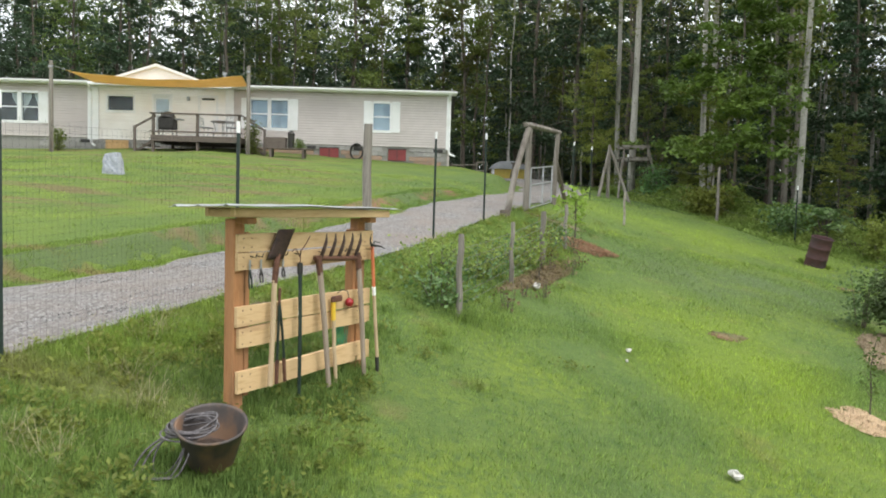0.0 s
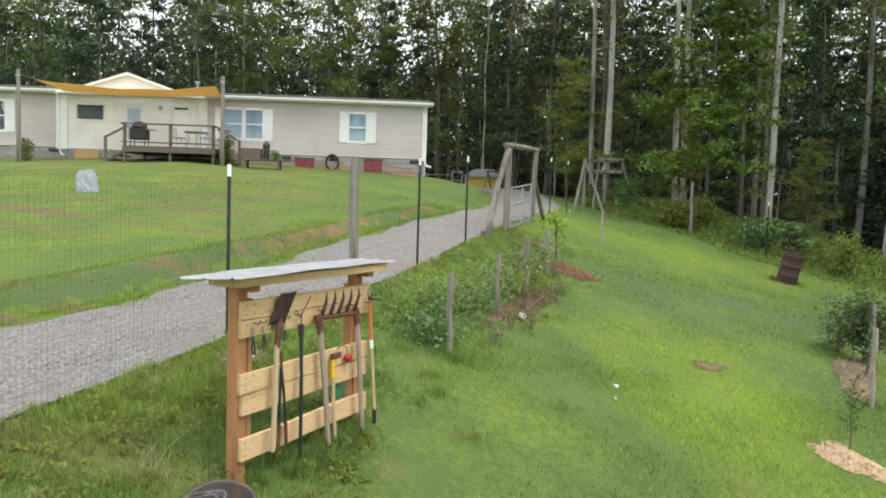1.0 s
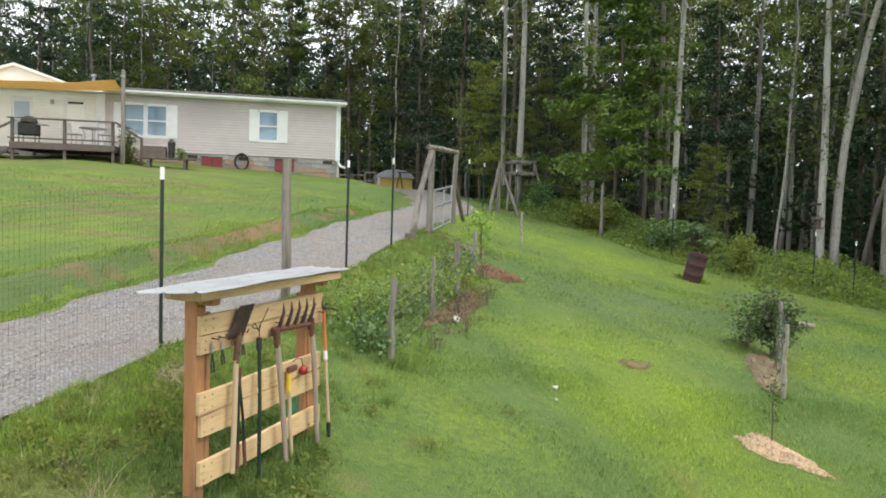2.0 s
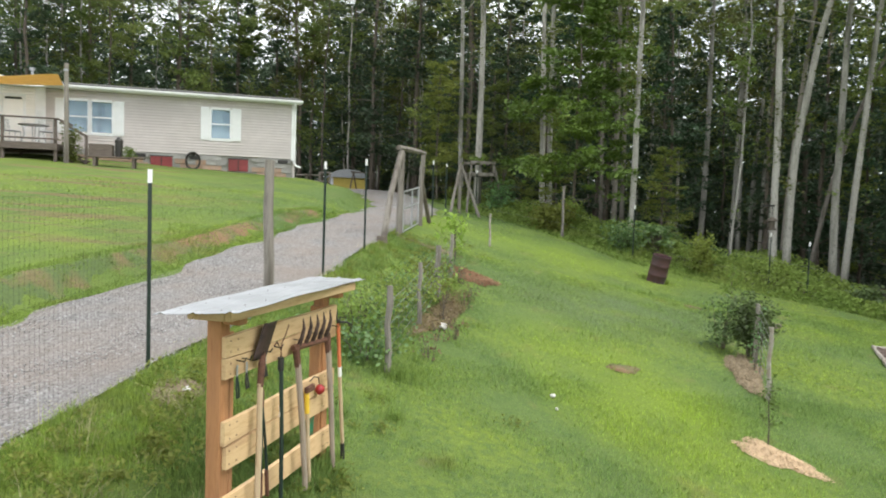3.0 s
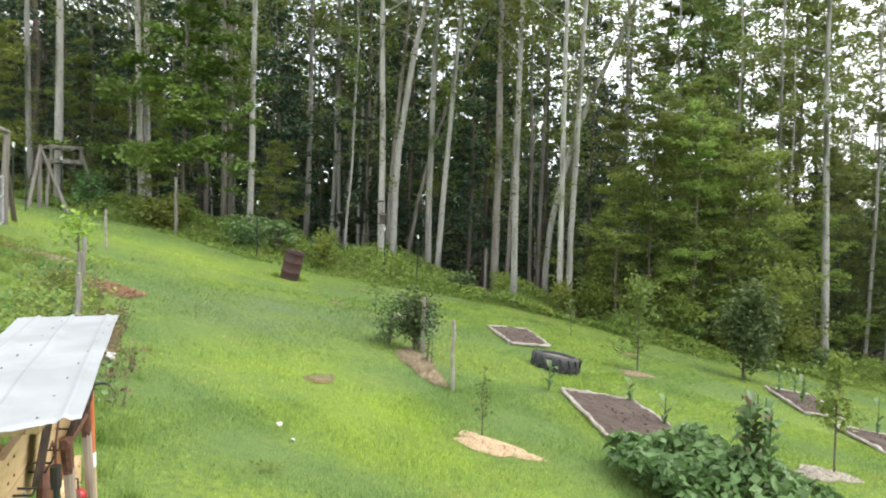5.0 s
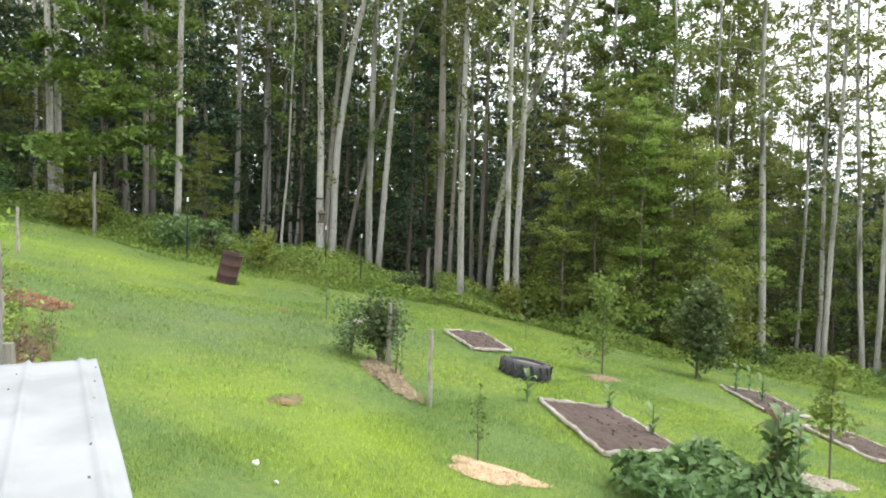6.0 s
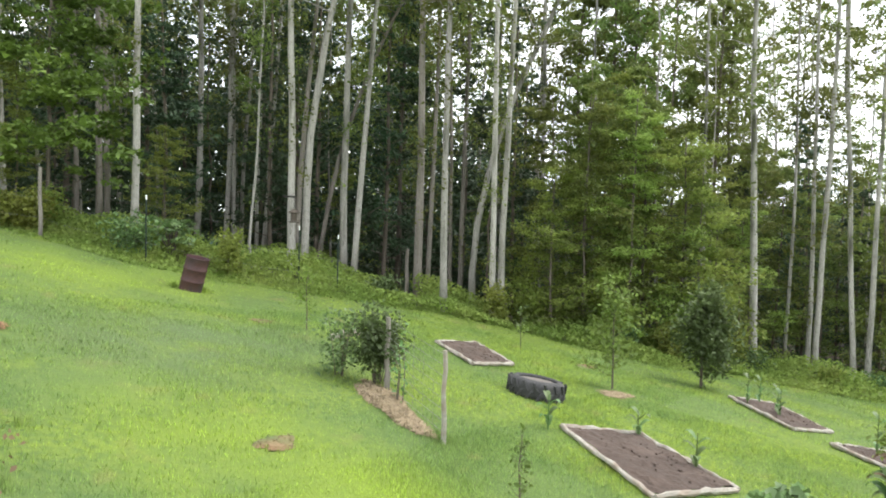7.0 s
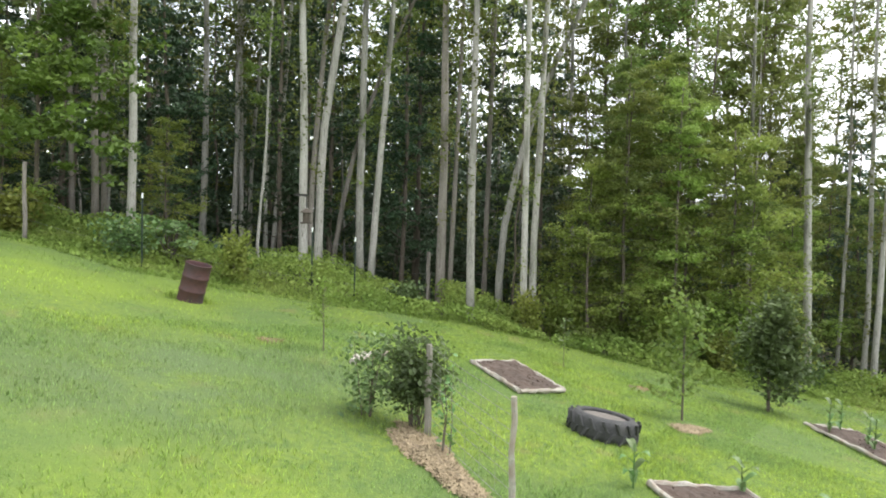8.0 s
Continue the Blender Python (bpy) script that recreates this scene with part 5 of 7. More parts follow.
def wood_post(name, x, y, h, r, label, lean=(0, 0), mat="grey_wood", seed=1, group="", cat="fence post"):
    p = thing(name, x, y, ground_z(x, y), label, cat, group, rx=lean[0], ry=lean[1])
    bm = bmesh.new()
    pts = [(0, 0, -0.25), (0.012, 0, h * 0.3), (-0.01, 0.01, h * 0.65), (0, 0, h)]
    tube(bm, pts, [r * 1.08, r, r * 0.95, r * 0.92], 9, wobble=0.16, seed=seed)
    part("shaft", bm, M[mat], p)
    return p


FENCE = [(-2.93, 4.6, 1.8), (-2.13, 7.2, 1.78), (-1.08, 9.7, 1.9), (-0.17, 12.1, 1.86), (0.82, 14.3, 1.8), (1.9, 16.4, 1.9)]
t_post(*FENCE[0])
t_post(*FENCE[1])
t_post(*FENCE[3])
t_post(*FENCE[4])
wood_post("wood_post", *FENCE[2], 0.066, "weathered grey round wooden fence post beside the drive", seed=4)
# black netting strung from post to post
net = thing("deer_netting", -2.5, 5.9, ground_z(-2.5, 5.9), "fine black plastic deer netting strung between the fence posts", "netting")
LINE = [(-4.6, 0.2, 1.8)] + FENCE
for (ax, ay, ah), (bx, by, bh) in zip(LINE[:3], LINE[1:4]):
    bm = bmesh.new()
    L = math.hypot(bx - ax, by - ay)
    za, zb = ground_z(ax, ay), ground_z(bx, by)
    step = 0.052
    n = int(L / step)
    w = 0.0006 if by < 8 else 0.0003
    for i in range(n + 1):
        t = i / n
        x, y = ax + (bx - ax) * t, ay + (by - ay) * t
        z0, z1 = ground_z(x, y) + 0.03, za + ah + (zb + bh - za - ah) * t - 0.15 - 0.05 * math.sin(t * math.pi)
        v = [bm.verts.new(q) for q in ((x - w, y, z0), (x + w, y, z0), (x + w, y, z1), (x - w, y, z1))]
        bm.faces.new(v)
    k = 0
    while k * step < min(ah, bh) - 0.2:
        z = 0.03 + k * step
        v = []
        for t in (0, 0.5, 1):
            x, y = ax + (bx - ax) * t, ay + (by - ay) * t
            zz = ground_z(x, y) + z
            v += [bm.verts.new((x, y, zz - w)), bm.verts.new((x, y, zz + w))]
        bm.faces.new((v[0], v[2], v[3], v[1]))
        bm.faces.new((v[2], v[4], v[5], v[3]))
        k += 1
    wpart("net_panel", bm, M["black_mesh"], net)

# the timber gate at the top of the fence
gate = thing("timber_gate", 2.4, 17.5, ground_z(2.4, 17.5), "open timber gateway of grey logs with a light pipe gate", "gate")
GL, GR = (1.9, 16.4), (2.92, 18.8)
zl, zr = ground_z(*GL), ground_z(*GR)
wpart("post", tube_bm([(GL[0], GL[1], zl - 0.2), (GL[0] + 0.02, GL[1], zl + 1.0), (GL[0] + 0.03, GL[1], 3.36)], [0.076, 0.070, 0.066], 9, wobble=0.15, seed=3), M["grey_wood"], gate)
wpart("post", tube_bm([(GR[0], GR[1], zr - 0.2), (GR[0] + 0.02, GR[1], zr + 1.0), (GR[0] + 0.06, GR[1], 3.52)], [0.076, 0.070, 0.066], 9, wobble=0.15, seed=5), M["grey_wood"], gate)
wpart("lintel", tube_bm([(GL[0] - 0.1, GL[1] - 0.2, 3.42), (GL[0] + 0.5, GL[1] + 1.2, 3.50), (GR[0] + 0.14, GR[1] + 0.2, 3.56)], [0.06, 0.065, 0.055], 8, wobble=0.2, seed=6), M["grey_wood"], gate)
bx, by = 1.36, 15.45
wpart("brace", tube_bm([(bx, by, ground_z(bx, by) - 0.15), (1.6, 15.9, 2.35), (GL[0], GL[1] - 0.08, 3.36)], [0.075, 0.07, 0.06], 8, wobble=0.15, seed=8), M["grey_wood"], gate, "pale leaning brace")
bx, by = 3.45, 19.8
wpart("brace", tube_bm([(GR[0] + 0.05, GR[1] + 0.05, 2.75), (bx, by, ground_z(bx, by) - 0.1)], 0.06, 7, wobble=0.1), M["bark_dark"], gate, "dark leaning brace")
wpart("stump", tube_bm([(1.33, 15.3, ground_z(1.33, 15.3) - 0.1), (1.33, 15.3, ground_z(1.33, 15.3) + 0.14)], [0.14, 0.11], 8, wobble=0.2), M["bark_dark"], gate)
g0, g1 = Vector((GL[0] + 0.12, GL[1] + 0.15, zl)), Vector((GR[0] - 0.1, GR[1] - 0.25, zr))
bm = bmesh.new()
for z in (0.08, 0.62, 1.02):
    tube(bm, [g0 + Vector((0, 0, z)), g1 + Vector((0, 0, z - 0.03))], 0.02, 7)
for t in (0, 0.55, 1):
    p = g0.lerp(g1, t)
    tube(bm, [p + Vector((0, 0, 0.08)), p + Vector((0, 0, 1.02 - 0.03 * t))], 0.02, 7)
wpart("gate_leaf", bm, M["metal_grey"], gate, "light galvanised pipe gate")
bm = bmesh.new()
for i in range(15):
    p = g0.lerp(g1, (i + 0.5) / 15)
    tube(bm, [p + Vector((0, 0, 0.08)), p + Vector((0, 0, 1.0))], 0.003, 4)
for k in range(8):
    tube(bm, [g0 + Vector((0, 0, 0.15 + 0.11 * k)), g1 + Vector((0, 0, 0.13 + 0.11 * k))], 0.003, 4)
wpart("wire_mesh", bm, M["wire"], gate)

# wire line, corner frame, posts along the wood
for x, y in ((3.9, 21.4), (4.9, 23.6)):
    t_post(x, y, 1.75, group="fence posts along the wood")
for x, y in ((6.9, 26.6), (10.54, 20.93), (14.2, 19.0), (14.75, 18.0), (21.6, 9.0)):
    t_post(x, y, 1.75, group="fence posts along the wood")
corner = thing("corner_brace", 6.0, 25.8, ground_z(6.0, 25.8), "weathered grey timber corner brace of the fence", "fence brace")
cz = ground_z(6.0, 25.8)
wpart("post", tube_bm([(6.02, 25.9, cz - 0.2), (6.0, 25.8, 3.9)], [0.07, 0.06], 8, wobble=0.12), M["grey_wood"], corner)
for x, y in ((5.62, 25.7), (6.78, 25.6)):
    wpart("brace", tube_bm([(6.0, 25.78, 3.82), (x, y, ground_z(x, y) - 0.1)], [0.05, 0.06], 8, wobble=0.12), M["grey_wood"], corner)
wood_post("wood_post", 9.05, 23.2, 1.8, 0.05, "grey weathered wooden post standing in the weeds", mat="bark_mid", seed=9, group="wooden posts at the wood's edge")
wood_post("wood_post", 19.6, 18.9, 1.7, 0.07, "grey weathered wooden post standing in the weeds", seed=11, group="wooden posts at the wood's edge")
wood_post("marker_stake", 4.58, 17.8, 0.85, 0.03, "thin pale wooden marker stake in the grass", mat="bed_log", seed=12, cat="stake")
fence_wire = thing("wire_fence", 5, 24, ground_z(5, 24), "sagging plain wire strands between the far fence posts", "fence")
POSTS = [(2.92, 18.8), (3.9, 21.4), (4.9, 23.6), (6.0, 25.8), (9.05, 23.2), (10.54, 20.93), (14.75, 18.0), (19.6, 18.9)]
for (ax, ay), (bx, by) in zip(POSTS, POSTS[1:]):
    for h in (0.5, 1.0, 1.5):
        pts = []
        for k in range(6):
            t = k / 5
            x, y = ax + (bx - ax) * t, ay + (by - ay) * t
            pts.append((x, y, ground_z(ax, ay) * (1 - t) + ground_z(bx, by) * t + h - 0.08 * math.sin(math.pi * t)))
        wpart("strand", tube_bm(pts, 0.0025, 4), M["wire"], fence_wire)

# hunting platform in the trees
stand = thing("tree_platform", 8.0, 28.6, ground_z(8.0, 28.6), "weathered wooden lookout platform fixed to a tree with sloping struts", "platform")
for i in range(6):
    wpart("plank", box_bm(7.07 + 0.16 * i, 27.9, 3.62, 7.21 + 0.16 * i, 28.85, 3.66, bevel=0.006), M["grey_wood"], stand)
for y in (27.9, 28.8):
    wpart("rail", box_bm(7.0, y, 4.02, 8.1, y + 0.05, 4.12, bevel=0.006), M["grey_wood"], stand)
    wpart("joist", box_bm(7.01, y, 3.52, 8.07, y + 0.05, 3.615, bevel=0.006), M["grey_wood"], stand)
for x in (7.05, 8.01):
    wpart("upright", box_bm(x, 27.95, 3.66, x + 0.06, 28.0, 4.02), M["grey_wood"], stand)
wpart("strut", tube_bm([(8.05, 28.0, 4.0), (8.65, 27.9, ground_z(8.65, 27.9) - 0.1)], 0.05, 7, wobble=0.1), M["grey_wood"], stand)
wpart("strut", tube_bm([(7.05, 28.0, 3.6), (6.85, 27.7, ground_z(7.0, 27.7) - 0.1)], 0.05, 7, wobble=0.1), M["grey_wood"], stand)

# bird feeder on a poplar
feeder = thing("bird_feeder", 15.1, 20.1, 1.75, "small dark bird feeder hanging on a pale tree trunk", "bird feeder")
bm = bmesh.new()
lathe(bm, [(0.0, 0.0), (0.16, 0.0), (0.17, 0.04), (0.10, 0.05), (0.10, 0.30), (0.2, 0.31), (0.06, 0.42), (0.0, 0.44)], 12)
part("body", bm, M["bark_dark"], feeder)
part("hanger", tube_bm([(0, 0, 0.43), (0.0, 0.0, 0.75), (0.04, 0.14, 0.8)], 0.012, 6), M["dark_steel"], feeder)
part("strap", tube_bm([(0.1, 0.33, 0.78), (0.1, 0.33, 0.84)], 0.20, 10), M["dark_steel"], feeder)
part("perch", tube_bm([(-0.22, -0.1, 0.08), (0.22, -0.1, 0.08)], 0.012, 6), M["bark_dark"], feeder)

# ---------------------------------------------------------------- tool rack
RX, RY = -1.42, 4.61
RZ = ground_z(RX, RY) + 0.044
ROT = 60.5
rack = thing("tool_rack", RX, RY, RZ, "homemade tool rack of orange posts and pale boards with metal roof", "tool rack", rz=ROT)
for x in (0.055, 1.42):
    part("post", box_bm(x - 0.048, -0.045, -0.25, x + 0.048, 0.045, 1.31, bevel=0.006), M["cedar"], rack, "orange-brown square post")
for x in (0.135, 1.335):
    part("stringer", box_bm(x - 0.022, -0.04, 0.1, x + 0.022, 0.04, 1.22, bevel=0.004), M["cedar"], rack)
rr = random.Random(8)
nail_bm = bmesh.new()
box(nail_bm, -0.004, -0.002, -0.004, 0.004, 0.001, 0.004)
nail_me = bpy.data.meshes.new("nail")
nail_bm.to_mesh(nail_me)
nail_bm.free()
nail_me.materials.append(M["rust"])
for z0, z1 in ((1.09, 1.21), (0.965, 1.083), (0.59, 0.728), (0.443, 0.58), (0.135, 0.285)):
    me_x0, me_x1 = 0.02 + rr.uniform(-0.01, 0.01), 1.52 + rr.uniform(-0.015, 0.015)
    bm = bmesh.new()
    k = 14
    prev = None
    for i in range(k + 1):
        t = i / k
        x = me_x0 + (me_x1 - me_x0) * t
        w0, w1 = 0.004 * math.sin(t * 9 + z0 * 20), 0.004 * math.sin(t * 7 + z1 * 31)
        ring = [bm.verts.new(p) for p in ((x, -0.048, z0 + w0), (x, -0.076, z0 + w0 + 0.002), (x, -0.076, z1 + w1 - 0.002), (x, -0.048, z1 + w1))]
        if prev:
            for q in range(4):
                bm.faces.new((prev[q], prev[(q + 1) % 4], ring[(q + 1) % 4], ring[q]))
        else:
            bm.faces.new(ring)
        prev = ring
    bm.faces.new(prev[::-1])
    board = part("board", bm, M["pallet"], rack)
    for x in (0.06, 0.135, 1.335, 1.42):
        for z in (z0 + 0.03, z1 - 0.03):
            nail = new("nail", nail_me)
            nail.parent = board
            nail.location = (x, -0.0765, z)
for y0, y1 in ((-0.20, -0.16), (0.03, 0.07)):
    part("roof_beam", box_bm(-0.14, y0, 1.325, 1.60, y1, 1.383, bevel=0.004), M["pallet"], rack)
for x in (-0.14, 1.56):
    part("roof_beam", box_bm(x, -0.159, 1.324, x + 0.04, 0.029, 1.376, bevel=0.004), M["pallet"], rack)
for x in (0.055, 1.42):
    part("bracket", box_bm(x - 0.04, -0.159, 1.28, x + 0.04, -0.05, 1.322, bevel=0.004), M["cedar"], rack)
bm = bmesh.new()
rows_ = []
nx, ny = 40, 60
for i in range(nx + 1):
    x = -0.37 + 2.14 * i / nx
    row = []
    for j in range(ny + 1):
        f = j / ny
        y = -0.325 + 0.05 * (x + 0.42) + (0.41 + 0.03 * (x + 0.42)) * f
        d = min(abs(y - c) for c in (-0.26 + 0.055 * x, -0.09 + 0.055 * x, 0.07 + 0.055 * x))
        z = 1.402 + 0.011 * max(0, 1 - d / 0.016) + 0.004 * math.sin(x * 2.2 + 0.6) + 0.003 * math.sin(x * 7 + y * 5) - 0.012 * f
        if i in (0, nx):
            z -= 0.004 * rr.random()
        row.append(bm.verts.new((x + (0.09 - 0.13 * f) * (1 - i / nx) + (0.006 * math.sin(y * 13) if i in (0, nx) else 0), y, z)))
    rows_.append(row)
for a, b in zip(rows_, rows_[1:]):
    for j in range(ny):
        bm.faces.new((a[j], b[j], b[j + 1], a[j + 1]))
sheet = part("roof_sheet", bm, M["roofmetal"], rack, "pale galvanised roof sheet", smoothed=True)
sol = sheet.modifiers.new("thick", "SOLIDIFY")
sol.thickness = 0.0025
for y in (-0.215, 0.025):
    for k in range(9):
        x = -0.26 + k * 0.228
        f = (y + 0.3) / 0.45
        bm = bmesh.new()
        lathe(bm, [(0.0, 0.004), (0.0025, 0.004), (0.0036, 0.0)], 7, pose(x, y, 1.4055 + 0.004 * math.sin(x * 2.2 + 0.6) - 0.012 * f))
        part("screw", bm, M["grey_wood"], rack)
for x in (0.12, 0.18, 0.33, 0.42, 0.56, 0.83, 1.1, 1.24, 1.45):
    part("hook", tube_bm([(x, -0.076, 1.06), (x, -0.13, 1.055), (x, -0.14, 1.08)], 0.004, 5), M["dark_steel"], rack)


def on_rack(name, label, cat="garden tool", group="tools hanging on the rack"):
    ob = thing(name, RX, RY, RZ, label, cat, group)
    ob.matrix_world = pose(RX, RY, RZ, 0, 0, ROT) @ Matrix.Translation((0.072, 0, 0.023)) @ Matrix.Diagonal((1.139, 1, 1.055, 1))
    return ob


shovel = on_rack("square_shovel", "square-bladed rusty shovel with a pale wooden handle, hung blade up")
bm = bmesh.new()
g = []
for i in range(7):
    row = []
    for j in range(9):
        u, v = i / 6 - 0.5, j / 8
        x = 0.255 + 0.145 * u + 0.085 * v - 0.03
        row.append(bm.verts.new((x, -0.115 - 0.02 * v + 0.05 * u * u, 0.955 + 0.20 * v)))
    g.append(row)
for a, b in zip(g, g[1:]):
    for j in range(8):
        bm.faces.new((a[j], b[j], b[j + 1], a[j + 1]))
blade = part("blade", bm, M["black_rust"], shovel, "dark rusty square blade", smoothed=True)
sol = blade.modifiers.new("thick", "SOLIDIFY")
sol.thickness = 0.003
part("socket", tube_bm([(0.245, -0.12, 0.99), (0.22, -0.125, 0.93), (0.205, -0.125, 0.80)], [0.012, 0.022, 0.019], 9), M["rust"], shovel)
part("handle", tube_bm([(0.205, -0.125, 0.82), (0.18, -0.14, 0.45), (0.155, -0.15, 0.13)], 0.0175, 9), M["handle"], shovel)

hoe = on_rack("green_hoe", "long garden tool with dark green metal shaft and wire loop")
part("shaft", tube_bm([(0.44, -0.12, 0.90), (0.43, -0.14, 0.45), (0.42, -0.15, 0.0)], 0.013, 9), M["green_steel"], hoe)
part("grip", tube_bm([(0.435, -0.131, 0.62), (0.434, -0.132, 0.56)], 0.0138, 9), M["white_paint"], hoe, "white label band")
part("collar", tube_bm([(0.44, -0.12, 0.84), (0.44, -0.118, 0.92)], 0.02, 9), M["dark_steel"], hoe)
bm = bmesh.new()
tube(bm, [(0.44, -0.118, 0.91), (0.445, -0.118, 1.0), (0.50, -0.115, 1.05), (0.54, -0.112, 1.10)], 0.004, 5)
tube(bm, [(0.44, -0.118, 0.96), (0.40, -0.115, 1.02), (0.37, -0.112, 1.0)], 0.004, 5)
part("loop", bm, M["rust"], hoe)

fork = on_rack("broadfork", "rusty broadfork hung tines upward with two worn wooden handles")
part("crossbar", tube_bm([(0.58, -0.12, 0.945), (0.82, -0.125, 0.93), (1.08, -0.12, 0.92)], 0.019, 8), M["rust"], fork)
for k in range(5):
    x = 0.64 + 0.095 * k
    part("tine", tube_bm([(x, -0.122, 0.94), (x + 0.005, -0.145, 1.0), (x + 0.025, -0.150, 1.06), (x + 0.055, -0.125, 1.115)], [0.014, 0.014, 0.011, 0.003], 7), M["black_rust"], fork, "curved rusty tine")
for x0, x1 in ((0.62, 0.71), (1.05, 1.11)):
    part("socket", tube_bm([(x0 - 0.005, -0.12, 0.96), (x0 + 0.01, -0.13, 0.82)], [0.026, 0.022], 8), M["rust"], fork)
    part("handle", tube_bm([(x0 + 0.008, -0.13, 0.84), ((x0 + x1) / 2, -0.15, 0.45), (x1, -0.16, 0.0)], [0.021, 0.020, 0.018], 9), M["handle_old"], fork, "grey worn wooden handle")

cult = on_rack("cultivator", "hand cultivator with an orange and yellow handle and black end")
part("shaft", tube_bm([(1.225, -0.12, 1.0), (1.25, -0.13, 0.62)], 0.014, 9), M["orange"], cult, "orange painted upper shaft")
part("band", tube_bm([(1.2455, -0.129, 0.68), (1.2505, -0.131, 0.61)], 0.0155, 9), M["white_paint"], cult)
part("lower_shaft", tube_bm([(1.25, -0.13, 0.62), (1.285, -0.15, 0.1)], 0.0145, 9), M["handle"], cult)
part("grip", tube_bm([(1.284, -0.149, 0.11), (1.292, -0.153, -0.07)], 0.017, 9), M["dark_steel"], cult, "black rubber end")
bm = bmesh.new()
tube(bm, [(1.20, -0.12, 1.03), (1.23, -0.135, 1.01), (1.27, -0.17, 1.005), (1.29, -0.2, 0.985)], [0.008, 0.009, 0.007, 0.003], 6)
tube(bm, [(1.22, -0.12, 1.0), (1.2, -0.12, 1.05), (1.21, -0.12, 1.10)], [0.008, 0.006, 0.003], 6)
tube(bm, [(1.225, -0.12, 1.0), (1.255, -0.12, 1.04), (1.30, -0.14, 1.03)], [0.008, 0.006, 0.003], 6)
part("tines", bm, M["dark_steel"], cult)

axe = on_rack("hatchet", "long wooden handle with a yellow collar hung on the rack")
part("handle", tube_bm([(0.80, -0.11, 0.55), (0.805, -0.12, 0.25), (0.82, -0.13, 0.0)], 0.014, 8), M["handle"], axe)
part("collar", tube_bm([(0.80, -0.105, 0.62), (0.80, -0.11, 0.47)], 0.0185, 8), M["yellow"], axe, "yellow plastic collar")
part("head", box_bm(0.77, -0.13, 0.605, 0.88, -0.1, 0.65, bevel=0.008), M["rust"], axe, "rusty iron head")

ball = on_rack("red_reel", "small shiny red reel hanging from a black cord", "reel")
bm = bmesh.new()
lathe(bm, [(0.0, -0.032), (0.02, -0.028), (0.034, -0.01), (0.034, 0.01), (0.02, 0.028), (0.0, 0.032)], 14, pose(0.97, -0.115, 0.585, 80, 0, 0))
part("drum", bm, M["red"], ball, smoothed=True)
part("cord", tube_bm([(0.97, -0.11, 0.615), (0.955, -0.11, 0.67), (0.90, -0.105, 0.69), (0.85, -0.10, 0.67)], 0.004, 5), M["dark_steel"], ball)

lop = on_rack("loppers", "loppers with dark handles and red grips hung on the rack")
for dx in (-0.018, 0.022):
    part("handle", tube_bm([(0.275, -0.10, 0.66), (0.275 + dx, -0.11, 0.45), (0.275 + dx * 1.6, -0.115, 0.26)], 0.009, 7), M["green_steel"], lop)
    part("grip", tube_bm([(0.275 + dx * 1.5, -0.114, 0.28), (0.275 + dx * 1.9, -0.118, 0.12)], 0.013, 7), M["rust"], lop)
part("blade", box_bm(0.262, -0.106, 0.64, 0.286, -0.098, 0.76, bevel=0.003), M["rust"], lop)

for x, l in ((0.03, 0.12), (0.12, 0.09), (0.31, 0.07)):
    pr = on_rack("pruner", "small hand pruner with dark handles hanging from a nail", group="small tools hanging on the rack")
    for dx in (-0.012, 0.012):
        part("handle", tube_bm([(x, -0.09, 0.90), (x + dx, -0.095, 0.90 - l * 0.6), (x + dx * 0.8, -0.1, 0.90 - l)], 0.006, 6), M["green_steel" if x < 0.1 else "dark_steel"], pr)
    part("blade", box_bm(x - 0.008, -0.094, 0.895, x + 0.008, -0.088, 0.96, bevel=0.002), M["metal_grey"], pr)

strap = on_rack("coiled_strap", "loops of green strap hanging behind the tools", "strap")
bm = bmesh.new()
for k in range(7):
    x = 0.90 + 0.022 * k
    tube(bm, [(x, -0.03, 0.55), (x - 0.012 + 0.004 * k, -0.02, 0.38), (x + 0.02, -0.02, 0.20 + 0.02 * (k % 3)), (x + 0.035, -0.02, 0.36), (x + 0.02, -0.03, 0.55)], 0.0042, 5)
part("loops", bm, M["green_hose"], strap)

# tub with coiled cable
TX, TY = -1.31, 3.97
tub = thing("plastic_tub", TX, TY, ground_z(TX, TY) + 0.045, "dark grey plastic tub standing tilted in the grass", "tub", rx=17, ry=6)
tub.scale = (0.80, 0.80, 0.86)
bm = bmesh.new()
lathe(bm, [(0.0, 0.0), (0.155, 0.0), (0.17, 0.02), (0.235, 0.285), (0.25, 0.29), (0.252, 0.305), (0.24, 0.31), (0.228, 0.295), (0.162, 0.03), (0.0, 0.025)], 32)
part("body", bm, M["bucket"], tub, smoothed=True)
bm = bmesh.new()
lathe(bm, [(0.0, 0.07), (0.10, 0.075), (0.17, 0.068)], 20)
part("water", bm, M["soil"], tub, "muddy water in the bottom")
cable = thing("coiled_cable", TX - 0.03, TY - 0.09, ground_z(TX, TY) + 0.005, "loose coil of grey cable draped over the tub's rim", "cable")
rc = random.Random(2)
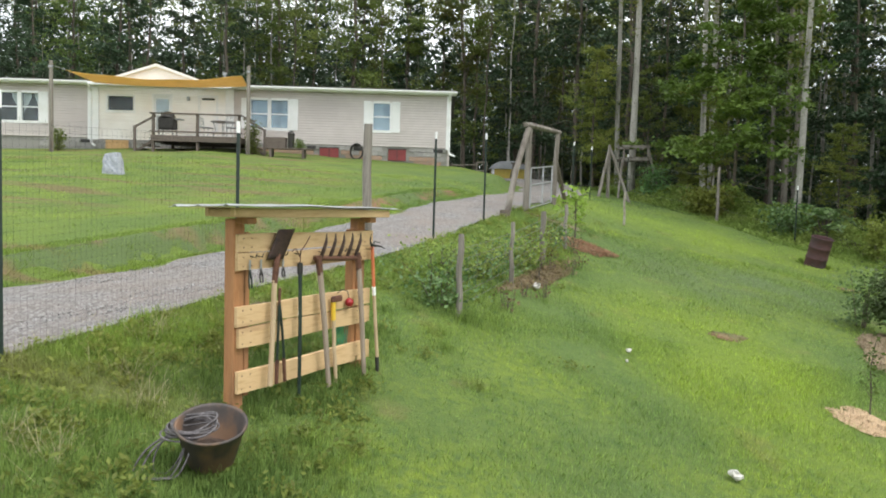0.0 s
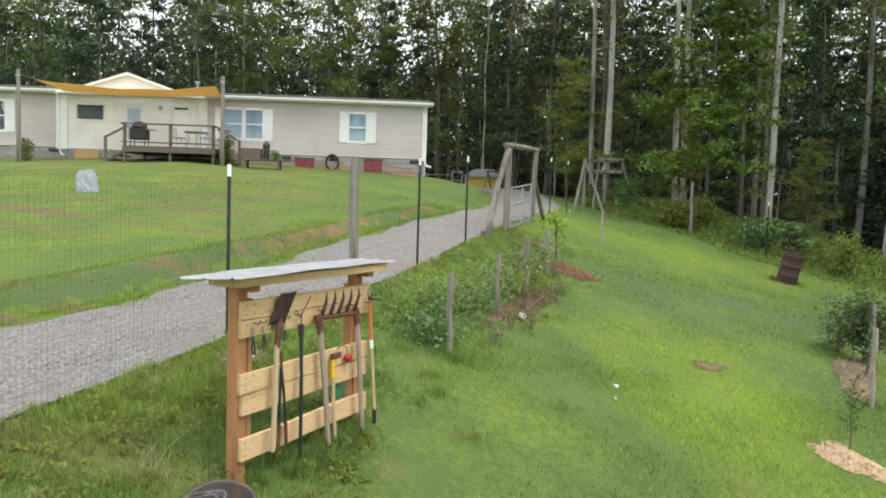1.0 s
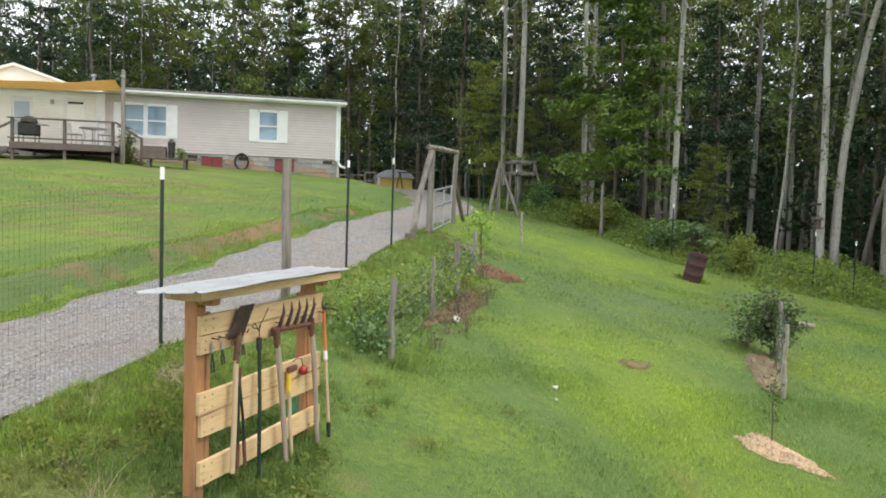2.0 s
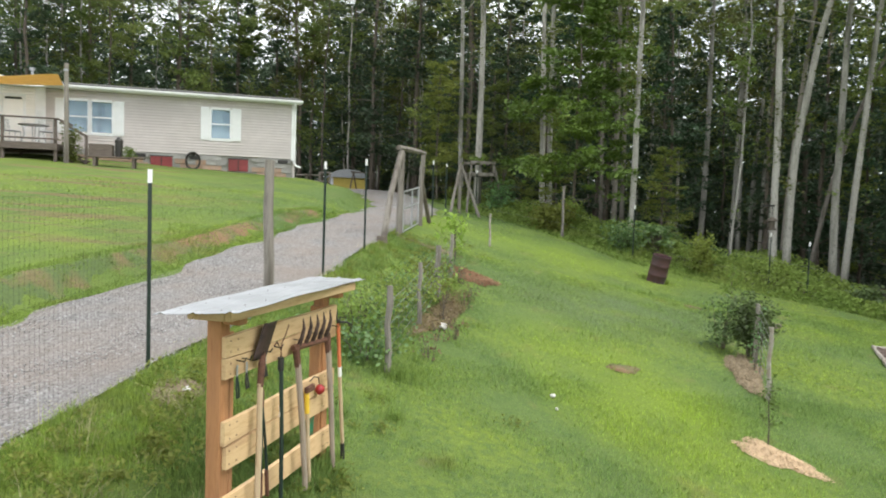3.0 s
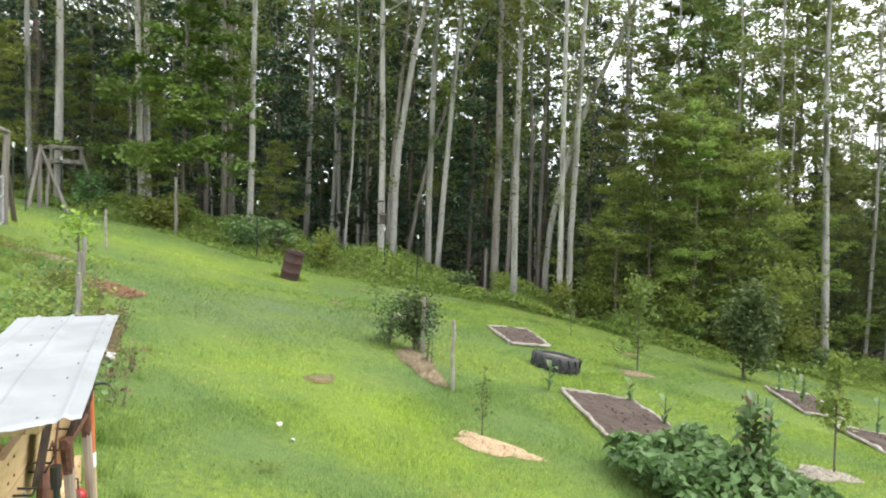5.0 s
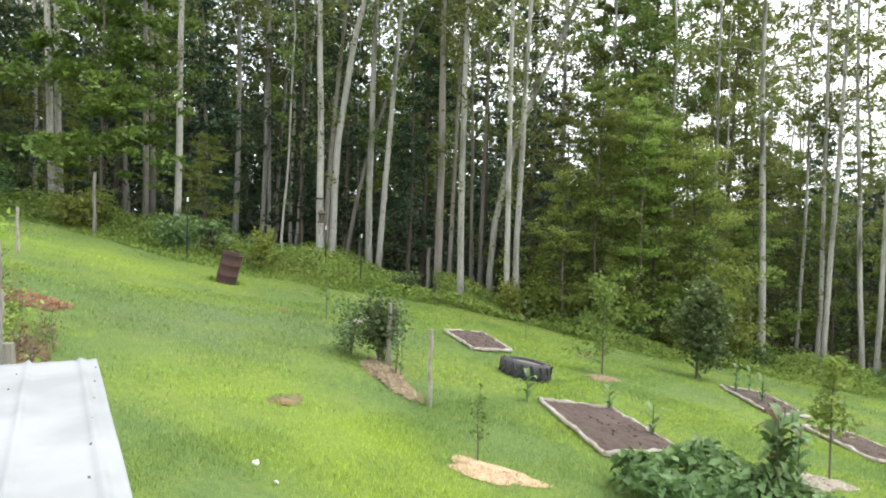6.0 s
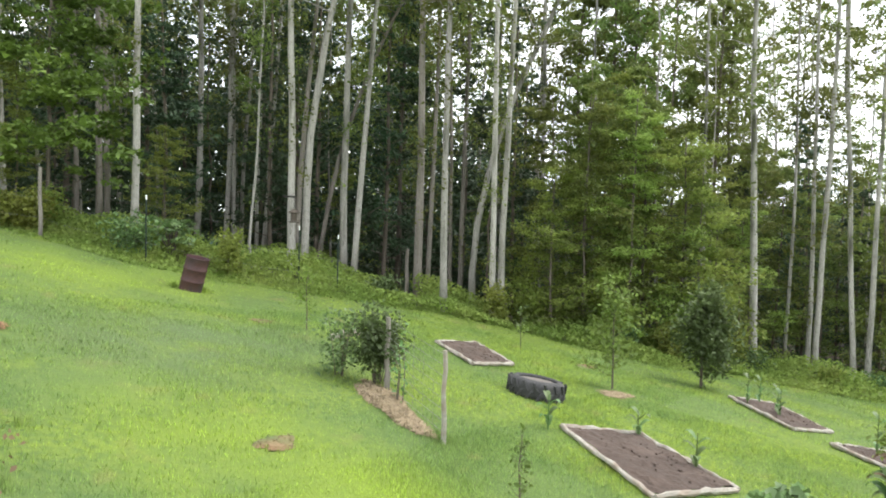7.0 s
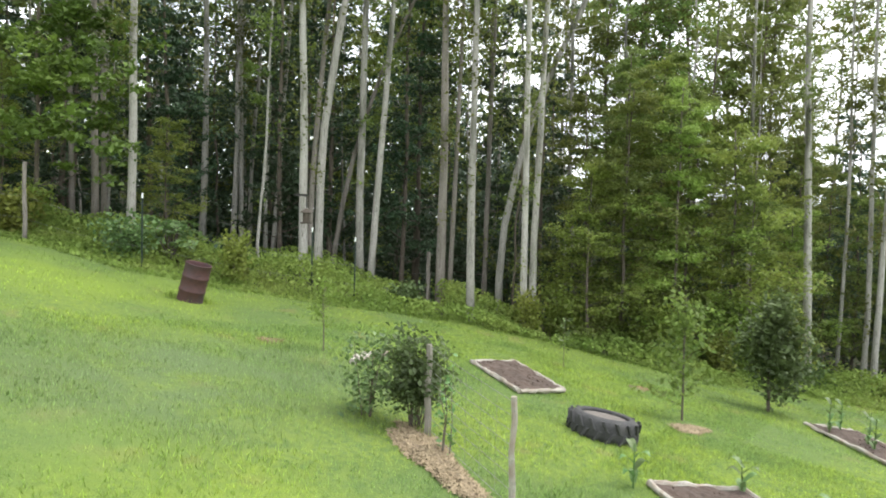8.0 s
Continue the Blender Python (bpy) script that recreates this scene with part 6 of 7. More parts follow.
for k in range(8):
    # flat loops lying across the near rim
    R, ph = rc.uniform(0.115, 0.15), rc.uniform(0, 6.28)
    cx, cy, tilt = rc.uniform(-0.07, -0.03), rc.uniform(-0.02, 0.03), rc.uniform(-0.22, 0.22)
    c, s_ = math.cos(tilt), math.sin(tilt)
    pts = []
    for i in range(33):
        a = i / 32 * 6.283 + ph
        u, w = R * math.cos(a), R * (0.5 + 0.03 * k) * math.sin(a)
        x, y = cx + u * c - w * s_, cy + u * s_ + w * c
        pts.append((x, y, 0.262 + 0.32 * y + 0.10 * x + 0.012 * math.cos(2 * a + k) + 0.0045 * k))
    part("loop", tube_bm(pts, 0.0056, 6), M["cable"], cable)
for k, (wide, drop, away) in enumerate(((0.10, 0.25, 0.15), (0.14, 0.29, 0.19), (0.075, 0.21, 0.11))):
    # larger loops that have slipped off and hang to the ground
    pts = []
    for i in range(33):
        a = i / 32 * 6.283
        f = 0.5 - 0.5 * math.cos(a)
        x = -0.13 + wide * math.sin(a) - away * 0.55 * f
        y = -0.03 - away * 0.9 * f ** 0.7 + 0.02 * k
        pts.append((x, y, max(0.235 + 0.10 * x - drop * f ** 1.15 + 0.006 * k, 0.03)))
    part("loop", tube_bm(pts, 0.0056, 6), M["cable"], cable)

# ---------------------------------------------------------------- raised beds, tyre, drum
def raised_bed(corners, label, seed, h=0.15):
    """A bed of soil inside four split logs that lie along its corners."""
    r = random.Random(seed)
    cx, cy = sum(c[0] for c in corners) / 4, sum(c[1] for c in corners) / 4
    b = thing("raised_bed", cx, cy, ground_z(cx, cy), label, "garden bed", "raised garden beds")
    pts = [Vector((x, y, ground_z(x, y))) for x, y in corners]
    for p, q in zip(pts, pts[1:] + pts[:1]):
        d = (q - p).normalized()
        path = []
        for k in range(14):
            t = k / 13
            m = p.lerp(q, t)
            path.append((m.x + r.uniform(-0.018, 0.018), m.y + r.uniform(-0.018, 0.018), ground_z(m.x, m.y) + h * 0.33 + r.uniform(-0.010, 0.010)))
        wpart("log", tube_bm(path, [0.038 * r.uniform(0.75, 1.15) for _ in path], 7, wobble=0.5, seed=seed), M["bed_log"], b, smoothed=False)
    n = 26
    bm = bmesh.new()
    g = []
    for i in range(n + 1):
        row = []
        for j in range(n + 1):
            u, v = 0.02 + 0.96 * i / n, 0.02 + 0.96 * j / n
            m = pts[0].lerp(pts[1], u).lerp(pts[3].lerp(pts[2], u), v)
            e = min(u, 1 - u, v, 1 - v) * 6
            z = ground_z(m.x, m.y) + 0.06 + 0.03 * min(1, e) + 0.045 * noise.noise(Vector((m.x * 3, m.y * 3, seed))) + 0.025 * noise.noise(Vector((m.x * 11, m.y * 11, seed)))
            row.append(bm.verts.new((m.x, m.y, z)))
        g.append(row)
    for a, c in zip(g, g[1:]):
        for j in range(n):
            bm.faces.new((a[j], c[j], c[j + 1], a[j + 1]))
    wpart("soil", bm, M["soil"], b, "bare brown soil")
    bm = bmesh.new()
    for _ in range(80):
        u, v = r.uniform(0.08, 0.92), r.uniform(0.08, 0.92)
        m = pts[0].lerp(pts[1], u).lerp(pts[3].lerp(pts[2], u), v)
        s = r.uniform(0.006, 0.016)
        box(bm, -s, -s * 0.8, -s * 0.5, s, s * 0.8, s * 0.6, m=pose(m.x, m.y, ground_z(m.x, m.y) + 0.088, r.uniform(0, 90), r.uniform(0, 90), r.uniform(0, 90)))
    tagged(wpart("clod", bm, M["soil"], b), kind="stuff")
    return b


BED = "raised bed of bare soil edged with pale split logs"
BED_PLANS = [[(11.65, 12.65), (13.05, 12.45), (11.5, 10.75), (10.3, 11.02)], [(8.12, 8.36), (9.05, 7.55), (7.85, 6.05), (6.60, 6.70)],
             [(16.4, 7.5), (17.3, 6.6), (14.8, 5.35), (13.7, 5.95)], [(13.1, 5.3), (13.9, 4.5), (12.3, 3.2), (11.4, 3.95)]]
for k, plan in enumerate(BED_PLANS):
    raised_bed(plan, BED, k + 1)

tyre = thing("tractor_tyre", 9.55, 9.42, ground_z(9.55, 9.42) - 0.03, "old weathered tractor tyre lying flat and filled with soil", "tyre", rx=6, ry=7.5)
tyre.scale = (0.88, 0.88, 0.82)
bm = bmesh.new()
lathe(bm, [(0.33, 0.02), (0.44, 0.0), (0.505, 0.05), (0.525, 0.12), (0.525, 0.26), (0.505, 0.33), (0.44, 0.38), (0.38, 0.385), (0.36, 0.36), (0.37, 0.30), (0.46, 0.25), (0.47, 0.12), (0.33, 0.06)], 48)
part("casing", bm, M["tyre"], tyre, smoothed=True)
lug = bmesh.new()
box(lug, -0.028, 0, 0.0, 0.028, 0.045, 0.17, bevel=0.008)
for v in lug.verts:
    v.co.x += v.co.z * 0.55
lug_me = bpy.data.meshes.new("lug")
lug.to_mesh(lug_me)
lug.free()
lug_me.materials.append(M["tyre"])
for k in range(34):
    a = k * 360 / 34
    up_ = k % 2
    o = new("lug", lug_me)
    o.parent = tyre
    m = pose(0, 0, 0.19 + (0.0 if up_ else 0.0), 0, 0, a) @ pose(0, 0.505, 0)
    o.matrix_basis = m if up_ else m @ Matrix.Diagonal((1, 1, -1, 1))
bm = bmesh.new()
g = [[bm.verts.new((r * 0.46 / 6 * math.cos(a * 0.2618), r * 0.46 / 6 * math.sin(a * 0.2618), 0.325 + 0.02 * noise.noise(Vector((r, a, 3))))) for a in range(24)] for r in range(1, 7)]
for p, q in zip(g, g[1:]):
    for a in range(24):
        bm.faces.new((p[a], p[(a + 1) % 24], q[(a + 1) % 24], q[a]))
bm.faces.new(g[0])
part("soil", bm, M["tyre_soil"], tyre, "dry soil inside the tyre")

drum = thing("steel_drum", 9.62, 18.05, ground_z(9.62, 18.05) - 0.05, "rusty purple-brown steel drum leaning in the grass", "drum", ry=6, rx=13)
drum.scale = (0.92, 0.92, 0.95)
bm = bmesh.new()
prof = [(0.0, 0.0), (0.275, 0.0), (0.285, 0.01), (0.278, 0.03), (0.278, 0.27), (0.29, 0.285), (0.29, 0.30), (0.278, 0.315), (0.278, 0.56), (0.29, 0.575), (0.29, 0.59), (0.278, 0.605), (0.278, 0.84), (0.287, 0.85), (0.287, 0.865), (0.272, 0.865), (0.268, 0.84), (0.268, 0.3), (0.0, 0.3)]
lathe(bm, prof, 32)
part("body", bm, M["drum"], drum, smoothed=True)
bm = bmesh.new()
lathe(bm, [(0.0, 0.31), (0.26, 0.32)], 20)
part("ash", bm, M["litter"], drum, "dark ash inside")


# ---------------------------------------------------------------- patches of chips, straw and bare clay
def patch(name, cx, cy, rx, ry, rot, mat, label, cat, seed, piece=0.05, count=900, thick=0.045, mound=None):
    """A low heap with an uneven outline, strewn with loose pieces."""
    r = random.Random(seed)
    th = thing(name, cx, cy, ground_z(cx, cy), label, cat)
    c, s = math.cos(radians(rot)), math.sin(radians(rot))
    bm = bmesh.new()
    rings = []
    def lim(a):
        return 1 + 0.16 * math.sin(a * 3 + seed) + 0.10 * math.sin(a * 5 + 2 * seed) + 0.06 * math.sin(a * 9)
    for k in range(7):
        ring = []
        for j in range(40):
            a = j / 40 * 6.2832
            f = k / 6 * lim(a)
            px, py = rx * f * math.cos(a), ry * f * math.sin(a)
            x, y = cx + px * c - py * s, cy + px * s + py * c
            z = ground_z(x, y) + thick * (1 - (k / 6) ** 2) + 0.02 * noise.noise(Vector((x * 6, y * 6, seed))) - (0.03 if k == 6 else 0) + 0.022
            ring.append(bm.verts.new((x, y, z)))
            if k == 0:
                pass
        rings.append(ring)
    for p, q in zip(rings, rings[1:]):
        for j in range(40):
            bm.faces.new((p[j], p[(j + 1) % 40], q[(j + 1) % 40], q[j]))
    bmesh.ops.remove_doubles(bm, verts=rings[0], dist=0.001)
    wpart("bed", bm, mound or mat, th)
    v, f = [], []
    for _ in range(count):
        a, q = r.uniform(0, 6.2832), math.sqrt(r.random()) * 1.06
        q *= lim(a)
        px, py = rx * q * math.cos(a), ry * q * math.sin(a)
        x, y = cx + px * c - py * s, cy + px * s + py * c
        z = ground_z(x, y) + 0.03 + thick * max(0, 1 - (q / lim(a)) ** 2)
        L, W = piece * r.uniform(0.5, 1.3), min(piece * 0.22, 0.005) * r.uniform(0.6, 1.5)
        m = pose(x, y, z, r.gauss(0, 25), r.gauss(0, 25), r.uniform(0, 360))
        k = len(v)
        v += [tuple(m @ Vector(p)) for p in ((-L, -W, 0), (L, -W, 0), (L, W, 0), (-L, W, 0), (0, 0, W * 0.8), (0, 0, -W * 0.8))]
        f += [(k, k + 1, k + 4), (k + 1, k + 2, k + 4), (k + 2, k + 3, k + 4), (k + 3, k, k + 4), (k + 1, k, k + 5), (k + 3, k + 2, k + 5)]
    tagged(wpart("litter", mesh_from("litter", v, f, mat), mat, th), kind="stuff")
    return th


patch("mulch_patch", 4.53, 7.12, 0.47, 0.29, -68, M["chips"], "pale wood-chip mulch round a young tree", "mulch", 1, 0.017, 2200)
patch("mulch_patch", 11.65, 8.72, 0.40, 0.2, -20, M["straw"], "pale dry mulch round a young tree", "mulch", 2, 0.03, 500)
patch("mulch_patch", 8.6, 4.45, 0.46, 0.26, -30, M["pale_chips"], "pale wood-chip mulch round a young tree", "mulch", 3, 0.025, 900)
patch("straw_patch", 6.45, 10.1, 1.0, 0.25, 57, M["straw"], "dry straw over bare earth along a short wire fence", "straw", 4, 0.036, 2300, mound=M["dry_earth"])
patch("straw_patch", 1.55, 10.9, 1.35, 0.22, 62, M["dry"], "dry dead stems over bare earth under a bramble row", "straw", 6, 0.04, 1700, mound=M["dry_earth"])
patch("bark_patch", 2.78, 13.65, 0.58, 0.36, -55, M["pine_mulch"], "red-brown pine-needle mulch on the grass", "mulch", 5, 0.05, 1800, mound=M["clay"])
patch("bare_patch", -1.82, 6.62, 0.30, 0.17, 60, M["dry_earth"], "bare patch of dry earth beside the drive", "bare earth", 10, 0.02, 120, thick=0.012)
patch("bare_patch", 2.55, 15.75, 0.85, 0.16, -42, M["dry_earth"], "worn dirt footpath from the gate", "path", 11, 0.02, 120, thick=0.010)
patch("bare_patch", 4.05, 9.72, 0.28, 0.14, 10, M["clay"], "bare patch of orange clay in the lawn", "bare earth", 7, 0.02, 60, thick=0.008)
patch("bare_patch", 8.6, 14.7, 0.25, 0.15, 0, M["clay"], "bare patch of orange clay in the lawn", "bare earth", 8, 0.02, 40, thick=0.012)
patch("bare_patch", 14.6, 10.4, 0.4, 0.18, 0, M["clay"], "bare patch of orange clay in the lawn", "bare earth", 9, 0.02, 40, thick=0.012)

for i, (x, y, s) in enumerate(((2.28, 5.2, 0.048), (2.24, 8.16, 0.035), (2.1, 7.75, 0.02), (-1.75, 6.6, 0.032), (1.38, 10.15, 0.055))):
    bm = bmesh.new()
    bmesh.ops.create_icosphere(bm, subdivisions=2, radius=s)
    for v in bm.verts:
        v.co *= 1 + 0.8 * noise.noise(v.co * 22 + Vector((i, 0, 0))) + 0.35 * noise.noise(v.co * 60)
        v.co.z = v.co.z * 0.75 + s * 0.75
    o = part("pale_stone", bm, M["white_rock"], None)
    o.location = (x, y, ground_z(x, y) + 0.02)
    tagged(o, "small white stone lying in the grass", "stone", "white stones on the lawn")
logp = thing("log_pile", 9.05, 13.2, ground_z(9.05, 13.2), "few short pale split logs lying in the grass", "logs")
for k in range(5):
    a = k * 0.7
    part("log", tube_bm([(-0.3 + 0.13 * k, -0.12 + 0.05 * k, 0.06 + 0.03 * (k % 2)), (0.05 + 0.13 * k, 0.1 - 0.06 * k, 0.06 + 0.03 * (k % 2))], 0.055, 8, wobble=0.2, seed=k), M["bed_log"], logp)

# ---------------------------------------------------------------- vine fence, bramble row, young trees
def short_fence(name, posts, label, wires, h0=0.12, dh=0.13):
    f = thing(name, posts[0][0], posts[0][1], ground_z(posts[0][0], posts[0][1]), label, "wire fence")
    for i, (x, y, h, r) in enumerate(posts):
        z = ground_z(x, y)
        wpart("post", tube_bm([(x, y, z - 0.2), (x + 0.012, y, z + h * 0.25), (x - 0.010, y + 0.01, z + h * 0.55), (x + 0.012, y, z + h * 0.8), (x + 0.005, y + 0.01, z + h)], [r * 1.05, r, r * 0.85, r * 0.95, r * 0.9], 8, wobble=0.22, seed=i), M["bed_log" if name == "vine_fence" and i == 0 else "grey_wood"], f)
    for (ax, ay, ah, _), (bx, by, bh, _) in zip(posts, posts[1:]):
        for k in range(wires):
            a, b = Vector((ax, ay, ground_z(ax, ay) + h0 + dh * k)), Vector((bx, by, ground_z(bx, by) + h0 + dh * k))
            m = a.lerp(b, 0.5) - Vector((0, 0, 0.012))
            wpart("wire", tube_bm([a, m, b], 0.0027, 4), M["wire"], f)
        n = int(math.hypot(bx - ax, by - ay) / 0.3)
        for k in range(1, n):
            t = k / n
            x, y = ax + (bx - ax) * t, ay + (by - ay) * t
            z = ground_z(x, y) + h0
            wpart("stay", tube_bm([(x, y, z), (x, y, z + dh * (wires - 1))], 0.0016, 3), M["wire"], f)
    return f


short_fence("vine_fence", [(5.92, 8.95, 1.08, 0.030), (6.93, 10.5, 1.05, 0.038)], "short wire fence between two rough grey posts", 8)
short_fence("bramble_fence", [(0.2, 8.06, 0.95, 0.038), (0.99, 10.05, 0.92, 0.035), (1.66, 11.7, 0.9, 0.05), (2.3, 13.2, 0.85, 0.035)], "low wire fence on weathered wooden stakes", 6)

shrub("blackberry_bush", 7.02, 10.72, 1.08, 0.62, 2300, 0.066, M["leaf_berry"], "dense green berry bush trained on a wire fence", 301, stems=16, up=0.35, base=0.42, lift=0.38)
shrub("blackberry_bush", 6.85, 11.3, 0.95, 0.8, 800, 0.06, M["leaf_bean"], "loose arching green berry canes", 302, stems=7, base=0.12)
shrub("vine", 6.6, 10.05, 0.95, 0.22, 80, 0.06, M["leaf_bean"], "thin vine climbing the wire fence", 303, stems=3, base=0.2)
rb2 = random.Random(77)
for k in range(13):
    t = k / 12
    x, y = 0.15 + 1.95 * t + rb2.uniform(-0.2, 0.2), 8.4 + 4.6 * t + rb2.uniform(-0.2, 0.2)
    shrub("bramble", x - 0.3, y, rb2.uniform(0.4, 0.8) * (1.15 - 0.5 * t), rb2.uniform(0.7, 1.0), 620, 0.055, M["leaf_edge" if k % 3 else "leaf_bean"], "tangled green bramble growing along a low wire fence", 310 + k, stems=9, base=0.1, lift=0.1, group="brambles along the low fence")
for k in range(8):
    t = k / 7
    x, y = 0.85 + 1.7 * t + rb2.uniform(-0.15, 0.15), 8.9 + 3.9 * t + rb2.uniform(-0.2, 0.2)
    shrub("dead_canes", x, y, rb2.uniform(0.22, 0.45), 0.4, 45, 0.045, M["dry"], "dry brown dead canes beside the bramble row", 340 + k, stems=8, base=0.1, lift=0.05, group="dead canes by the low fence")


def young_tree(name, x, y, h, w, n, size, mat, label, seed, clear=0.3, r=0.02, bark="bark_dark"):
    g = np.random.default_rng(seed)
    t = thing(name, x, y, ground_z(x, y), label, "young tree")
    bm = bmesh.new()
    trunk = [(0, 0, -0.1), (0.01, 0.01, h * 0.3), (-0.01, 0.02, h * 0.65), (0.015, 0.0, h)]
    tube(bm, trunk, [r * 1.2, r, r * 0.7, r * 0.25], 7)
    cs = []
    for k in range(14):
        f = k / 13
        z = h * (clear + (0.92 - clear) * f)
        a = g.uniform(0, 6.283)
        L = w * (1 - 0.6 * f) * g.uniform(0.6, 1.1)
        p = np.array(limb_path(g, (0, 0, z), (math.cos(a), math.sin(a), 0.75), L, 4))
        tube(bm, p, [r * 0.4, r * 0.3, r * 0.2, r * 0.15, r * 0.08], 4)
        m = n // 14
        q = g.uniform(0.15, 1.05, m)
        c = np.stack([np.interp(q * 4, np.arange(5), p[:, j]) for j in range(3)], -1)
        cs.append(c + g.normal(size=(m, 3)) * w * 0.12)
    part("trunk", bm, M[bark], t)
    part("leaves", leaves("leaves", np.concatenate(cs), size, mat, g, up=0.25, long=1.3), mat, t)
    return t


young_tree("peach_tree", 17.2, 8.3, 2.3, 1.3, 3200, 0.105, M["leaf_berry"], "young peach tree with a full rounded crown", 401, 0.12, 0.035)
young_tree("fruit_sapling", 12.3, 9.0, 2.05, 0.75, 760, 0.085, M["leaf_mid"], "slender young fruit tree with sparse leaves", 402, 0.12, 0.016)
young_tree("fruit_sapling", 8.75, 4.38, 1.75, 0.5, 480, 0.075, M["leaf_edge"], "slender young fruit tree standing in wood chips", 403, 0.3, 0.014)
young_tree("fruit_sapling", 4.62, 7.36, 0.85, 0.24, 70, 0.05, M["leaf_bright"], "thin newly planted sapling in wood-chip mulch", 404, 0.3, 0.008)
young_tree("yellow_shrub", 2.72, 14.45, 0.95, 0.75, 150, 0.10, M["leaf_yellow"], "yellow-green young tree with broad leaves", 405, 0.3, 0.016)
young_tree("weed_stalk", 9.0, 13.9, 1.2, 0.4, 160, 0.07, M["weed"], "tall loose weed with pale leaves", 406, 0.3, 0.010)
young_tree("fruit_sapling", 14.5, 12.0, 1.1, 0.3, 60, 0.07, M["leaf_bean"], "thin sapling standing in the lawn", 407, 0.3, 0.008)

# broad-leaved beans with dying corn stalks
beans = thing("bean_plants", 5.85, 4.95, ground_z(5.85, 4.95), "lush mound of broad-leaved green bean plants", "plants")
g = np.random.default_rng(500)
n = 2600
a, q = g.uniform(0, 6.283, n), np.sqrt(g.random(n))
px, py = q * np.cos(a) * 1.0, q * np.sin(a) * 1.3
top = 0.62 * np.sqrt(np.clip(1 - (q * 0.92) ** 2, 0.02, 1)) * (0.85 + 0.3 * np.sin(px * 5) * np.sin(py * 4))
hz = top * np.where(g.random(n) < 0.7, g.uniform(0.82, 1.08, n), g.uniform(0.2, 0.9, n))
cen = np.stack([px, py, hz + 0.02], -1)
cen[:, 2] += ground_np(5.85 + px, 4.95 + py) - ground_z(5.85, 4.95)
part("foliage", leaves("foliage", cen, 0.135, M["leaf_bean"], g, up=0.55), M["leaf_bean"], beans)
bm = bmesh.new()
for _ in range(60):
    aa, qq = g.uniform(0, 6.283), math.sqrt(g.random()) * 0.8
    x, y = qq * math.cos(aa), qq * math.sin(aa) * 1.3
    tube(bm, [(x * 0.8, y * 0.8, -0.3), (x, y, 0.25), (x * 1.1, y * 1.1, 0.5 * math.sqrt(max(0.05, 1 - qq * qq)))], 0.006, 4)
tagged(part("stem", bm, M["leaf_bean"], beans), kind="stuff")


def corn(x, y, h, seed, n=9, mat="leaf_bean", label="upright corn stalk with long drooping leaves", group="corn stalks"):
    r = random.Random(seed)
    c = thing("corn_stalk", x, y, ground_z(x, y), label, "corn", group)
    part("stalk", tube_bm([(0, 0, -0.05), (r.uniform(-0.03, 0.03), r.uniform(-0.03, 0.03), h)], [0.014, 0.006], 6), M[mat], c)
    for k in range(n):
        z = h * (0.15 + 0.8 * k / n)
        a = k * 2.6 + r.random()
        L, W = max(0.34, h * r.uniform(0.26, 0.42)), 0.048
        bm = bmesh.new()
        prev = None
        for i in range(7):
            t = i / 6
            d, zz = L * t * (0.75 - 0.2 * t), z + L * (1.0 * t - 0.85 * t * t)
            w = W * math.sin(math.pi * min(1, 0.18 + t * 0.82)) + 0.001
            ca, sa = math.cos(a), math.sin(a)
            row = [bm.verts.new((ca * d - sa * o, sa * d + ca * o, zz + lift_)) for o, lift_ in ((-w, 0.008), (0, 0), (w, 0.008))]
            if prev:
                for q_ in range(2):
                    bm.faces.new((prev[q_], prev[q_ + 1], row[q_ + 1], row[q_]))
            prev = row
        part("leaf", bm, M[mat], c)
    return c


for k in range(7):
    corn(5.66 + 0.16 * math.cos(k * 2.4) * (k % 3) * 0.5, 4.55 + 0.16 * math.sin(k * 2.4) * (k % 3) * 0.5, 1.15 + 0.03 * k, 600 + k, 13, "leaf_bean" if k != 3 else "dry", "ragged corn stalk going brown, standing among the beans", "ragged corn bunch")
for k, (x, y, h) in enumerate(((15.9, 7.05, 0.75), (15.4, 6.4, 0.7), (14.9, 6.3, 0.65), (8.2, 6.6, 0.5), (13.4, 4.6, 0.8), (16.7, 6.9, 0.7), (7.85, 8.46, 0.5), (8.96, 7.54, 0.4))):
    corn(x, y, h, 640 + k, 6)

sumac = thing("sumac", 11.7, 21.4, ground_z(11.7, 21.4) + 0.15, "sumac with fern-like drooping leaves among the weeds", "shrub")
g = np.random.default_rng(700)
cs, dr = [], []
bm = bmesh.new()
for k in range(17):
    a, rise = k * 2.4 + g.uniform(-0.3, 0.3), g.uniform(0.4, 1.5)
    base = np.array([g.normal() * 0.14, g.normal() * 0.14, g.uniform(0.3, 0.9)])
    path = [base]
    d = np.array([math.cos(a), math.sin(a), rise])
    for i in range(12):
        path.append(path[-1] + d * 0.058)
        d = d + np.array([0, 0, -0.115])
    tube(bm, [np.array([0, 0, -0.1]), base * 0.6, *path], [0.018] * 3 + [0.006] * 12, 4)
    side = np.array([-math.sin(a), math.cos(a), 0])
    for p in path[1:]:
        for s in (-1, 1):
            cs.append(p + side * s * 0.06 + np.array([0, 0, -0.02]))
            dr.append(side * s + np.array([0, 0, -0.4]))
tagged(part("stem", bm, M["bark_dark"], sumac), kind="stuff")
part("leaves", leaves("leaves", np.array(cs), 0.12, M["leaf_bean"], g, up=0.6, long=1.7, droop=np.array(dr)), M["leaf_bean"], sumac)

